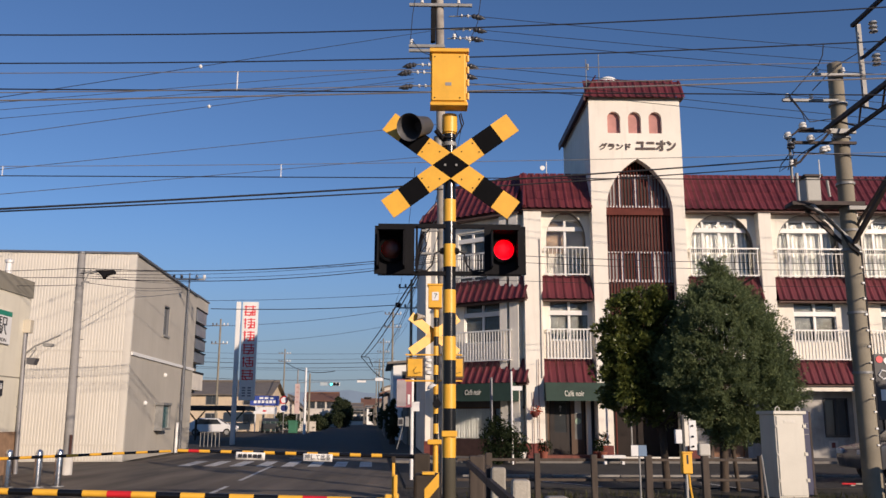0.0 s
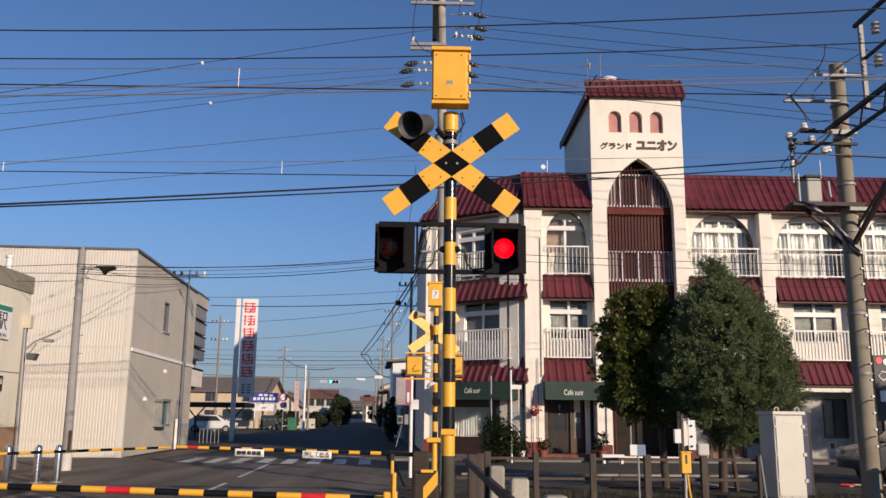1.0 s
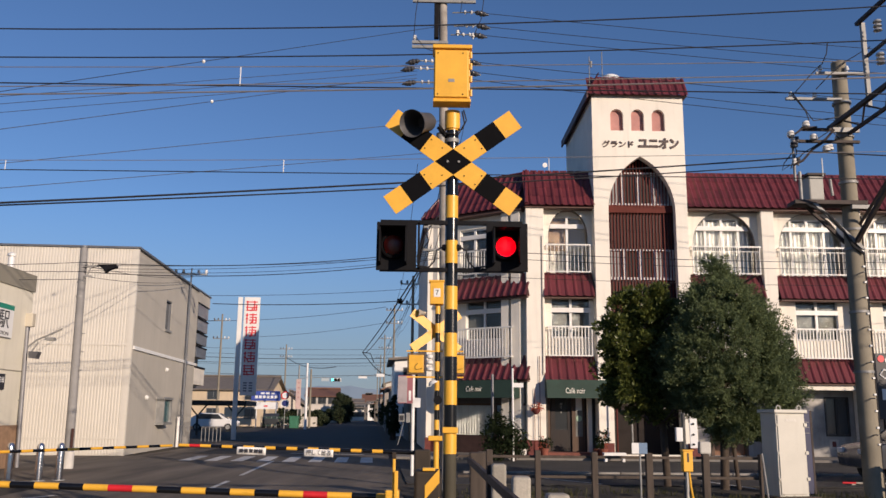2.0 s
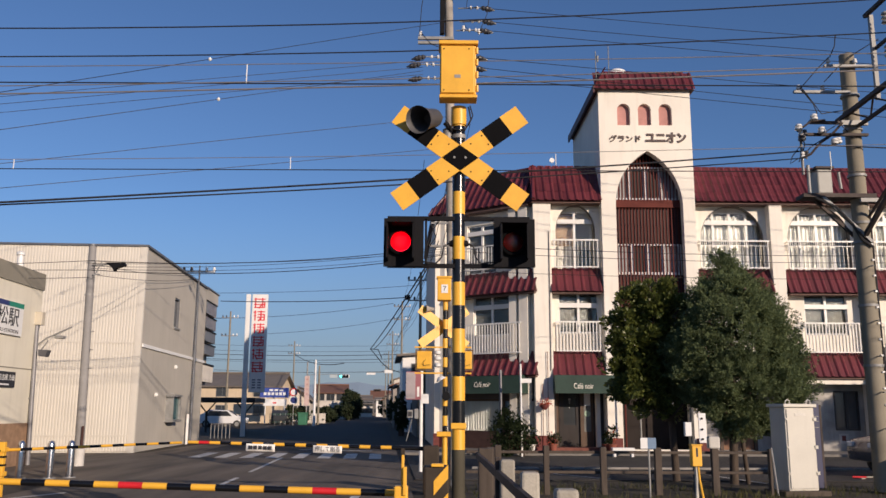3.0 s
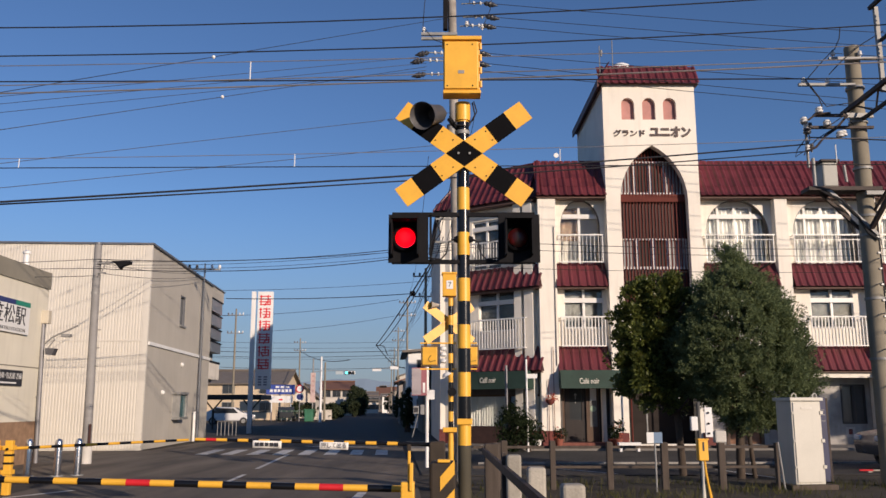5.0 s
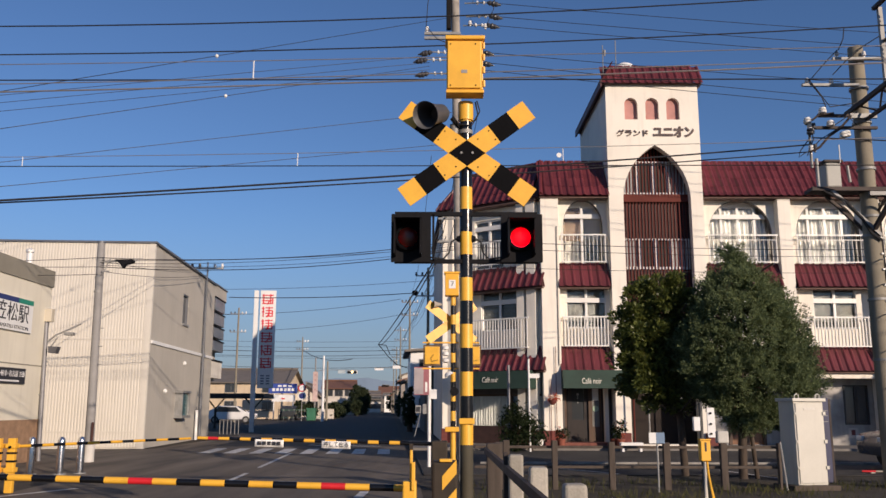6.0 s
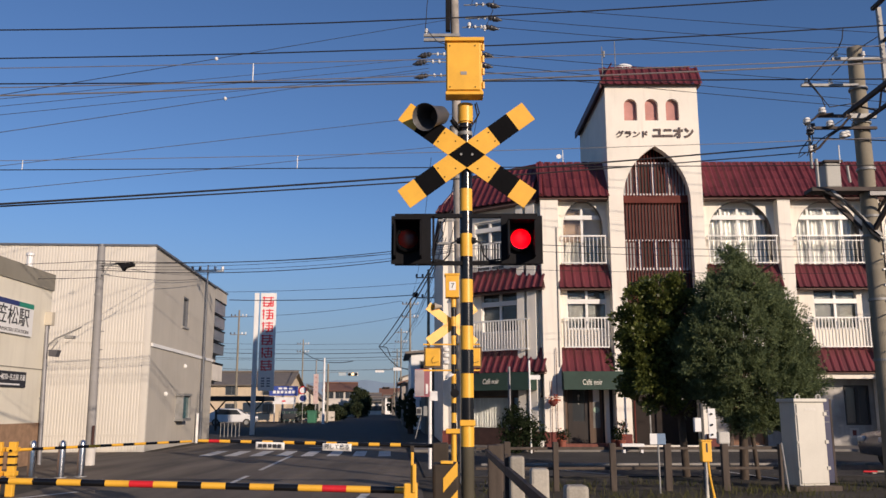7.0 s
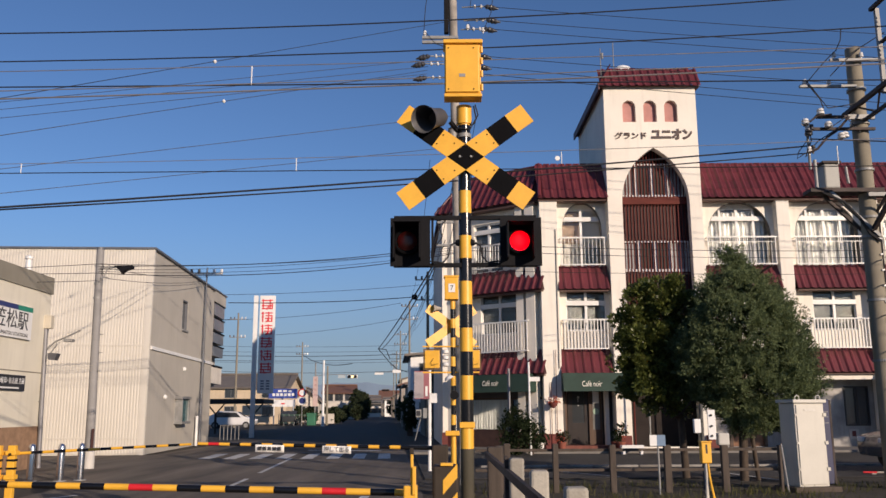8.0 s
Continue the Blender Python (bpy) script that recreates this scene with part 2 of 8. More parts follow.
def lathe(profile, n=16, bm=None, at=(0, 0, 0), axis="Z", cap=True):
    """Turned body from (radius, height) pairs."""
    bm = bm or bmesh.new()
    at = Vector(at)
    last = None
    for r, h in profile:
        ring = []
        for k in range(n):
            c, s = r * math.cos(2 * math.pi * k / n), r * math.sin(2 * math.pi * k / n)
            p = (c, s, h) if axis == "Z" else ((c, -h, s) if axis == "Y" else (h, c, s))
            ring.append(bm.verts.new(at + Vector(p)))
        if last:
            for k in range(n):
                bm.faces.new((last[k], last[(k + 1) % n], ring[(k + 1) % n], ring[k]))
        elif cap:
            bm.faces.new(ring[::-1])
        last = ring
    if cap:
        bm.faces.new(last)
    bmesh.ops.recalc_face_normals(bm, faces=bm.faces[:])
    return bm


def prism(outline, y0, y1, bm=None):
    """An (x, z) outline, counter-clockwise seen from -Y, pushed from y0 to y1."""
    bm = bm or bmesh.new()
    f = [bm.verts.new((x, y0, z)) for x, z in outline]
    b = [bm.verts.new((x, y1, z)) for x, z in outline]
    bm.faces.new(f)
    bm.faces.new(b[::-1])
    k = len(f)
    for i in range(k):
        j = (i + 1) % k
        bm.faces.new((f[j], f[i], b[i], b[j]))
    return bm


def pierced(outline, holes, y0, y1):
    """A wall slab with an (x, z) outline and holes that go through it."""
    bm = bmesh.new()
    loops = []
    for loop in [outline] + holes:
        v = [bm.verts.new((x, y0, z)) for x, z in loop]
        loops.append([bm.edges.new((v[i], v[(i + 1) % len(v)])) for i in range(len(v))])
    bmesh.ops.triangle_fill(bm, use_beauty=True, use_dissolve=False, edges=[e for q in loops for e in q], normal=(0, -1, 0))
    made = bmesh.ops.extrude_face_region(bm, geom=bm.faces[:] + bm.edges[:] + bm.verts[:])
    bmesh.ops.translate(bm, verts=[g for g in made["geom"] if isinstance(g, bmesh.types.BMVert)], vec=(0, y1 - y0, 0))
    bmesh.ops.recalc_face_normals(bm, faces=bm.faces[:])
    return bm


def rect(x0, x1, z0, z1):
    return [(x0, z0), (x1, z0), (x1, z1), (x0, z1)]


def arched(x0, x1, z0, z_spring, z_top, point=0.0, n=12):
    """An opening with a round (point=0) or pointed (point=1) head."""
    c, w, h = (x0 + x1) / 2, (x1 - x0) / 2, z_top - z_spring
    out = [(x0, z0), (x1, z0)]
    if point:
        R = (h * h + w * w) / (2 * w)
        top = math.asin(min(1.0, h / R))
        side = [(w - R + R * math.cos(top * i / n), R * math.sin(top * i / n)) for i in range(n + 1)]
        return out + [(c + x, z_spring + z) for x, z in side] + [(c - x, z_spring + z) for x, z in side[-2::-1]]
    for i in range(2 * n + 1):
        a = math.pi * i / (2 * n)
        out.append((c + w * math.cos(a), z_spring + h * math.sin(a)))
    return out


def lettering(name, text, size, material, parent, m, depth=0.01, width=None, label="", bold=0.0, height=None):
    """Raised writing in the built-in font, centred on m."""
    cu = bpy.data.curves.new(name, "FONT")
    cu.body, cu.size, cu.extrude, cu.align_x, cu.align_y, cu.resolution_u = text, size, depth, "CENTER", "CENTER", 3
    cu.offset = bold
    tmp = bpy.data.objects.new(name, cu)
    scene.collection.objects.link(tmp)
    bpy.context.view_layer.update()
    me = bpy.data.meshes.new_from_object(tmp.evaluated_get(bpy.context.evaluated_depsgraph_get()))
    bpy.data.objects.remove(tmp)
    me.materials.clear()
    me.materials.append(material)
    if width:
        xs = [v.co.x for v in me.vertices]
        k = width / (max(xs) - min(xs))
        for v in me.vertices:
            v.co.x *= k
    if height:
        ys = [v.co.y for v in me.vertices]
        k, mid = height / (max(ys) - min(ys)), (max(ys) + min(ys)) / 2
        for v in me.vertices:
            v.co.y = (v.co.y - mid) * k
    ob = new(name, me)
    ob.parent = parent
    ob.matrix_basis = m
    return tagged(ob, label)


FACING = pose(0, 0, 0, 90, 0, 0)  # writing that faces -Y

# ---- ground ----
ROAD_TURN = 3.5  # degrees by which the street runs to the left of +Y


def sheet(name, outline, z, material, label, thick=0.02):
    bm = bmesh.new()
    top = [bm.verts.new((x, y, z)) for x, y in outline]
    low = [bm.verts.new((x, y, z - thick)) for x, y in outline]
    bm.faces.new(top)
    for i in range(len(top)):
        j = (i + 1) % len(top)
        bm.faces.new((top[j], top[i], low[i], low[j]))
    bmesh.ops.recalc_face_normals(bm, faces=bm.faces[:])
    return single(name, bm, material, label, name.split("_")[0], kind="structure")


def street(x, y):
    """Places measured along the street: x across from the camera's foot, y along it."""
    a = radians(ROAD_TURN)
    return (x * math.cos(a) - y * math.sin(a), x * math.sin(a) + y * math.cos(a))


bm = bmesh.new()
for ring_in, ring_out, n in ((0, 120, 24), (120, 600, 24), (600, 3500, 24)):
    for k in range(n):
        a, b = 2 * math.pi * k / n, 2 * math.pi * (k + 1) / n
        pts = [(ring_out * math.cos(a), ring_out * math.sin(a)), (ring_out * math.cos(b), ring_out * math.sin(b))]
        if ring_in:
            pts += [(ring_in * math.cos(b), ring_in * math.sin(b)), (ring_in * math.cos(a), ring_in * math.sin(a))]
        else:
            pts += [(0, 0)]
        bm.faces.new([bm.verts.new((x, y, -0.03)) for x, y in pts])
bmesh.ops.remove_doubles(bm, verts=bm.verts[:], dist=0.01)
single("ground", bm, EARTH, "bare brown earth verge with dry grass", "ground", kind="structure")

sheet("road_near", [street(-6.6, -12), street(0.2, -12), street(0.6, 16), street(0.6, 33), street(-6.6, 33)], 0.0, ASPHALT_OLD,
      "worn grey-brown asphalt street running over the crossing")
sheet("road_beyond", [street(-6.6, 33.01), street(0.6, 33.01), street(0.6, 420), street(-6.6, 420)], 0.0, ASPHALT_SHADE,
      "asphalt street beyond the zebra crossing, coloured dark for the shade on it")
sheet("road_crossing", [(-30, 18.6), street(-6.61, 18.8), street(-6.61, 45), (-10.4, 44), (-10.2, 31), (-30, 31)], -0.004, ASPHALT_OLD,
      "grey asphalt forecourt beside the street")
sheet("road_frontage", [(0.3 - 0.7, 19.6), (45, 19.6), (45, 30.2), (-1.0, 30.2)], -0.003, ASPHALT,
      "grey asphalt lane in front of the cafe building")
sheet("pavement_cafe", [(-1.0, 30.22), (45, 30.22), (45, 33.5), (4.2, 33.5), (0.6, 36.5), (-1.4, 36.5)], 0.08, KERB,
      "pale concrete pavement at the foot of the cafe building", 0.12)

# zebra crossing over the street, stop line, centre dashes
paint = thing("road_marking", "worn white zebra crossing and lines on asphalt", "road marking", kind="structure")
for i in range(8):
    x0, y0 = -6.12 + 0.822 * i, 28.35 - 0.09 * i
    c = [street(x0, y0), street(x0 + 0.40, y0), street(x0 + 0.40, y0 + 3.2), street(x0, y0 + 3.2)]
    bm = bmesh.new()
    bm.faces.new([bm.verts.new((x, y, 0.005)) for x, y in c])
    part("stripe", bm, ROAD_PAINT, paint)
for x0, y0, x1, y1, w in ((-3.22, 18.2, -3.19, 20.0, 0.11), (-3.18, 21.8, -3.14, 28.3, 0.11), (-0.5, 14.7, -0.42, 15.75, 0.16),
                          (-5.7, 16.5, -7.4, 13.4, 0.13), (-3.1, 33.95, -0.3, 33.05, 0.3)):
    p, q = Vector(street(x0, y0)), Vector(street(x1, y1))
    s = (q - p).orthogonal().normalized() * w / 2
    bm = bmesh.new()
    bm.faces.new([bm.verts.new((*v, 0.005)) for v in (p + s, q + s, q - s, p - s)])
    bmesh.ops.recalc_face_normals(bm, faces=bm.faces[:])
    if bm.faces[:][0].normal.z < 0:
        bmesh.ops.reverse_faces(bm, faces=bm.faces[:])
    part("line", bm, ROAD_PAINT, paint)
for p, q in (((2.9, 21.5), (4.0, 19.8)), ((6.66, 21.1), (7.15, 18.8))):
    p, q = Vector(p), Vector(q)
    s = (q - p).orthogonal().normalized() * 0.05
    bm = bmesh.new()
    bm.faces.new([bm.verts.new((*v, 0.004)) for v in (p + s, p - s, q - s, q + s)])
    part("line", bm, ROAD_PAINT, paint)

# ---- the crossing signal beside the camera ----
SX, SY = 0.207, 7.4
BLINK = [0.10 + 0.593 * i for i in range(14)]


def banded_pole(parent, z0, z1, r, band, z_first, first_yellow=True):
    """A pole painted in yellow and black bands, each a sleeve of its own."""
    z, yellow = z_first, first_yellow
    while z < z1 - 0.005:
        top = min(z + band, z1)
        if top > z0:
            part("band", rod((0, 0, max(z, z0)), (0, 0, top), r, n=28), YELLOW if yellow else BLACK, parent, smooth=True)
        z, yellow = top, not yellow


LENS = clear_glass("red_lens_glass", (0.62, 0.03, 0.03), 0.35)
LED_LIT = surface("lit_red_led", (0.5, 0.01, 0.01), 0.4, glow=(1.0, 0.02, 0.05, 4.2))
nt = LED_LIT.node_tree
where, far, fall, tint = nt.nodes.new("ShaderNodeTexCoord"), nt.nodes.new("ShaderNodeVectorMath"), nt.nodes.new("ShaderNodeMapRange"), nt.nodes.new("ShaderNodeMix")
far.operation, tint.data_type = "LENGTH", "RGBA"
nt.links.new(where.outputs["Object"], far.inputs[0])
nt.links.new(far.outputs["Value"], fall.inputs["Value"])
fall.inputs["From Min"].default_value, fall.inputs["From Max"].default_value = 0.02, 0.09
nt.links.new(fall.outputs[0], tint.inputs["Factor"])
tint.inputs["A"].default_value, tint.inputs["B"].default_value = (1.0, 0.035, 0.09, 1), (0.42, 0.004, 0.012, 1)
nt.links.new(tint.outputs["Result"], nt.nodes["Principled BSDF"].inputs["Emission Color"])
LED_DARK = surface("unlit_led_board", (0.035, 0.006, 0.007), 0.5, vary=0.3, scale=30)
LENS.node_tree.nodes["Principled BSDF"].inputs["Specular IOR Level"].default_value = 0.12
LAMPS = []


def warning_lamp(parent, x, z, board_side):
    """One flashing lamp: backing board, square hood, red lens, and a turning lamp plate with one lit face."""
    b0, b1 = (x - 0.15, x + 0.20) if board_side > 0 else (x - 0.17, x + 0.195)
    ring = [(x + 0.112 * math.cos(a * math.pi / 12), z + 0.112 * math.sin(a * math.pi / 12)) for a in range(24)]
    board = part("backboard", pierced(rect(b0, b1, z - 0.215, z + 0.215), [ring], -0.06, -0.035), MATT_BLACK, parent)
    bm = bmesh.new()
    w = 0.118
    box(x - w, x - w + 0.012, -0.25, -0.06, z - 0.17, z + 0.15, bm)
    box(x + w - 0.012, x + w, -0.25, -0.06, z - 0.17, z + 0.15, bm)
    box(x - w, x + w, -0.27, -0.06, z + 0.138, z + 0.15, bm)
    part("hood", bm, MATT_BLACK, board)
    part("bezel", lathe([(0.118, 0.06), (0.118, 0.10), (0.104, 0.105), (0.088, 0.09), (0.088, 0.06), (0.118, 0.06)], 28, at=(x, 0, z), axis="Y", cap=False), SHEET_BLACK, board, smooth=True)
    part("drum", lathe([(0.13, -0.16), (0.135, -0.03), (0.135, 0.034), (0.118, 0.034), (0.118, -0.15)], 24, at=(x, 0, z), axis="Y"), MATT_BLACK, board, smooth=True)
    # added plate: turns about its upright axis inside the drum to switch the lamp
    plate = new("lamp_plate")
    plate.parent = parent
    bm = lathe([(0.09, 0.0), (0.09, 0.004)], 28, axis="Y")
    part("lit_face", bm, LED_LIT, plate, "glowing red lamp face")
    bm = lathe([(0.097, -0.006), (0.097, -0.001)], 28, axis="Y")
    part("dark_face", bm, LED_DARK, plate, "dark red unlit lamp face")
    part("lens", lathe([(0.0875, 0.100), (0.07, 0.110), (0.035, 0.118), (0.004, 0.119)], 28, at=(x, 0, z), axis="Y"), LENS, board, "ribbed red glass lens", smooth=True)
    LAMPS.append((plate, x, z))
    return board


def crossing_signal():
    s = thing("crossing_signal", "yellow and black railway crossing signal with crossbuck and red lamps", "crossing signal", (SX, SY, 0))
    banded_pole(s, 1.178, 4.2, 0.057, 0.2042, 1.178, True)
    part("pole_foot", rod((0, 0, -0.05), (0, 0, 1.178), 0.056, n=24), surface("grey_brown_foot", (0.075, 0.066, 0.042), 0.8, vary=0.3), s, smooth=True)
    part("collar", rod((0, 0, 4.05), (0, 0, 4.22), 0.07, n=24), YELLOW, s, smooth=True)
    part("clamp_band", box(-0.066, 0.066, -0.075, -0.04, 1.35, 1.40, bevel=0.006), YELLOW, s)
    # relay box on top
    cab = part("signal_box", box(-0.175, 0.15, -0.20, -0.05, 4.275, 4.742, bevel=0.008), YELLOW, s, "bright yellow steel box with a hinged door")
    part("box_roof", box(-0.187, 0.168, -0.235, -0.02, 4.742, 4.778, bevel=0.006), YELLOW, cab)
    part("door", box(-0.166, 0.132, -0.216, -0.202, 4.285, 4.732, bevel=0.005), YELLOW, cab)
    part("box_sill", box(-0.18, 0.158, -0.21, -0.05, 4.243, 4.273, bevel=0.005), YELLOW, cab)
    for hz in (4.33, 4.46, 4.58, 4.69):
        part("hinge", rod((0.158, -0.2, hz - 0.03), (0.158, -0.2, hz + 0.03), 0.012, n=8), YELLOW if hz != 4.47 else BLACK, cab)
    part("plate", box(-0.045, 0.01, -0.219, -0.2175, 4.425, 4.455), GALV, cab, "small grey maker's plate")
    for bx in (-0.14, 0.085):
        for bz in (4.31, 4.70):
            part("screw", rod((bx, -0.222, bz), (bx, -0.214, bz), 0.006, n=8), BLACK, cab)
    # crossbuck: two boards of five fields
    cz = 3.722
    for sign, y in ((1, -0.085), (-1, -0.075)):
        arm = new("crossbuck_arm")
        arm.parent = s
        arm.matrix_basis = pose(0.008, y, cz, 0, -sign * 36.2, 0)
        tagged(arm, "yellow board with black fields")
        edges = (-0.692, -0.513, -0.302, -0.1, 0.1, 0.302, 0.513, 0.692)
        for i in range(7):
            yel = i % 2 == 0
            if i == 3 and sign < 0:
                continue
            a0, a1, w, far_u, near_u = edges[i], edges[i + 1], 0.097, 0.1325, 0.0709
            if i == 3:
                outline = [(-near_u, -w), (far_u, -w), (near_u, w), (-far_u, w)]
            elif i == 4:
                outline = [(far_u if sign > 0 else near_u, -w), (a1, -w), (a1, w), (near_u if sign > 0 else far_u, w)]
            elif i == 2:
                outline = [(a0, -w), (-near_u if sign > 0 else -far_u, -w), (-far_u if sign > 0 else -near_u, w), (a0, w)]
            else:
                outline = rect(a0, a1, -w, w)
            part("field", prism(outline, -0.006, 0.004), YELLOW if yel else SHEET_BLACK, arm)
        for hx in (-0.155, 0.155, -0.28, 0.28):
            for hz in ((0.05, -0.05) if abs(hx) > 0.2 and abs(hx) < 0.5 else (sign * (0.045 if hx > 0 else -0.045),)):
                part("bolt", rod((hx, -0.012, hz), (hx, -0.005, hz), 0.006, n=8), BLACK, arm)
        if sign > 0:
            for hx in (-0.05, 0.05):
                part("bolt", rod((hx * 0.8, -0.018, -hx * 0.6), (hx * 0.8, -0.005, -hx * 0.6), 0.011, n=8), GALV, arm)
    part("crossbuck_bracket", box(-0.05, 0.05, -0.072, -0.05, cz - 0.12, cz + 0.12), GALV, s)
    part("clamp", rod((0, 0, cz + 0.20), (0, 0, cz + 0.235), 0.064, n=24), GALV, s, smooth=True)
    # horn loudspeaker
    horn = part("horn", lathe([(0.045, -0.30), (0.05, -0.22), (0.085, -0.2), (0.09, -0.06), (0.098, 0.0), (0.118, 0.12), (0.122, 0.125), (0.116, 0.118), (0.09, 0.0), (0.05, -0.1)], 28, axis="Y"),
                surface("dark_grey_horn", (0.085, 0.085, 0.09), 0.5, vary=0.25), s, "dark grey warning horn", smooth=True,
                m=pose(-0.31, -0.22, 4.035, 20, 0, -26))
    part("horn_bracket", sweep([(-0.13, -0.05, 4.06), (-0.06, 0.0, 3.98), (-0.02, 0.04, 3.9)], 0.018), MATT_BLACK, s)
    part("horn_driver", rod((-0.1, 0.02, 3.86), (-0.1, 0.02, 4.02), 0.045, n=16), GALV, s, smooth=True)
    part("cable", sweep([(-0.12, 0.0, 4.1), (-0.06, -0.06, 4.0), (0.05, -0.075, 3.98), (0.11, -0.03, 4.1), (0.09, 0.03, 4.24)], 0.007), WIRE, s)
    part("cable", sweep([(0.1, -0.06, 4.22), (0.125, -0.07, 4.12), (0.085, -0.07, 4.03)], 0.006), WIRE, s)
    # lamps on two cross bars
    for z in (3.175, 2.75):
        part("lamp_bar", box(-0.63, 0.63, -0.045, -0.01, z - 0.018, z + 0.018), MATT_BLACK, s)
    warning_lamp(s, -0.51, 2.955, 1)
    warning_lamp(s, 0.476, 2.955, -1)
    part("brace", box(-0.30, -0.28, -0.045, -0.01, 2.75, 3.17), MATT_BLACK, s)
    for sg in (-1, 1):
        part("grommet", rod((0.05 * sg, -0.01, 2.955), (0.085 * sg, -0.01, 2.955), 0.035, 0.022, n=14), MATT_BLACK, s, smooth=True)
        part("cable", sweep([(0.085 * sg, -0.01, 2.955), (0.13 * sg, -0.02, 2.93), (0.15 * sg, -0.02, 2.83), (0.2 * sg, -0.02, 2.775), (0.33 * sg, -0.02, 2.79), (0.4 * sg, -0.0, 2.9)], 0.008), WIRE, s)
    return s


crossing_signal()

# ---- the white cafe building with its tower ----
def tile_mesh(length, width=0.30):
    """One barrel roof tile: a rounded ridge beside a flat pan, lying along +Y up the slope."""
    bm = bmesh.new()
    prof = [(0.0, 0.010), (0.05, 0.006), (0.15, 0.006), (0.178, 0.03), (0.205, 0.054), (0.235, 0.058), (0.268, 0.04), (width, 0.010)]
    a = [bm.verts.new((x, 0, z + 0.008)) for x, z in prof]
    b = [bm.verts.new((x, length, z)) for x, z in prof]
    c = [bm.verts.new((x, 0, z - 0.004)) for x, z in prof]
    for i in range(len(prof) - 1):
        bm.faces.new((a[i], a[i + 1], b[i + 1], b[i]))
        bm.faces.new((c[i], c[i + 1], a[i + 1], a[i]))
    return mesh_of("roof_tile", bm, TILE, True)


TILE_LONG, TILE_SHORT, TILE_ROW = tile_mesh(0.50), tile_mesh(1.06), tile_mesh(0.36)


def tiled_slope(roof, start, along, up, width, rise, mesh, rows, pitch=0.30):
    """Rows of tiles on a slope: start is the lower corner, along runs to the viewer's right, up runs up the slope."""
    along, up = Vector(along).normalized(), Vector(up).normalized()
    out = along.cross(up)
    cols = max(1, round(width / pitch))
    k = width / (cols * pitch)
    for r in range(rows):
        for c in range(cols):
            o = Vector(start) + along * (c * pitch * k) + up * (r * rise / rows) + out * 0.03
            ob = new("tile", mesh)
            ob.parent = roof
            ob.matrix_basis = Matrix(((along.x * k, up.x, out.x, o.x), (along.y * k, up.y, out.y, o.y), (along.z * k, up.z, out.z, o.z), (0, 0, 0, 1)))


def slope_bed(p0, p1, p2, p3, thick=0.05):
    """A sloping slab under the tiles, from four corners."""
    bm = bmesh.new()
    p = [Vector(q) for q in (p0, p1, p2, p3)]
    nrm = (p[1] - p[0]).cross(p[3] - p[0]).normalized() * thick
    a = [bm.verts.new(q) for q in p]
    b = [bm.verts.new(q - nrm) for q in p]
    bm.faces.new(a)
    bm.faces.new(b[::-1])
    for i in range(4):
        j = (i + 1) % 4
        bm.faces.new((a[j], a[i], b[i], b[j]))
    return bm


def sash_window(parent, x0, x1, z0, z1, y, cols, rows_at, M, curtain=0.0, cloth=None):
    """A white window: glass set back, frame bars before it, curtains behind where they show."""
    w = new("window")
    w.parent = parent
    w.matrix_basis = M
    part("frame", box(x0, x1, y - 0.05, y + 0.03, z0, z0 + 0.07), WHITE_FRAME, w)
    part("frame", box(x0, x1, y - 0.05, y + 0.03, z1 - 0.06, z1), WHITE_FRAME, w)
    for c in range(cols + 1):
        x = x0 + (x1 - x0) * c / cols
        h = 0.035 if c in (0, cols) else 0.045
        part("mullion", box(x - h, x + h, y - 0.055, y + 0.028, z0, z1), WHITE_FRAME, w)
    for z in rows_at:
        part("transom", box(x0, x1, y - 0.10, y + 0.02, z - 0.088, z + 0.088), WHITE_FRAME, w)
    zs = [z0] + list(rows_at) + [z1]
    for c in range(cols):
        for a, b in zip(zs, zs[1:]):
            part("pane", box(x0 + (x1 - x0) * c / cols, x0 + (x1 - x0) * (c + 1) / cols, y, y + 0.012, a, b), CLEAR, w).visible_shadow = False
    if curtain:
        bm = bmesh.new()
        for u0, u1 in ((x0 + 0.05, x0 + 0.05 + (x1 - x0) * curtain), (x1 - 0.05 - (x1 - x0) * curtain, x1 - 0.05)):
            n = max(6, int((u1 - u0) / 0.05))
            rows_ = []
            for z in (z0 + 0.05, z1 - 0.1):
                rows_.append([bm.verts.new((u0 + (u1 - u0) * i / n, y + 0.14 + 0.035 * math.sin(i * 1.9) + 0.01 * math.sin(i * 5.1), z)) for i in range(n + 1)])
            for i in range(n):
                bm.faces.new((rows_[0][i], rows_[0][i + 1], rows_[1][i + 1], rows_[1][i]))
        part("curtain", bm, cloth or CURTAIN, w, "gathered curtains", smooth=True)
    return w


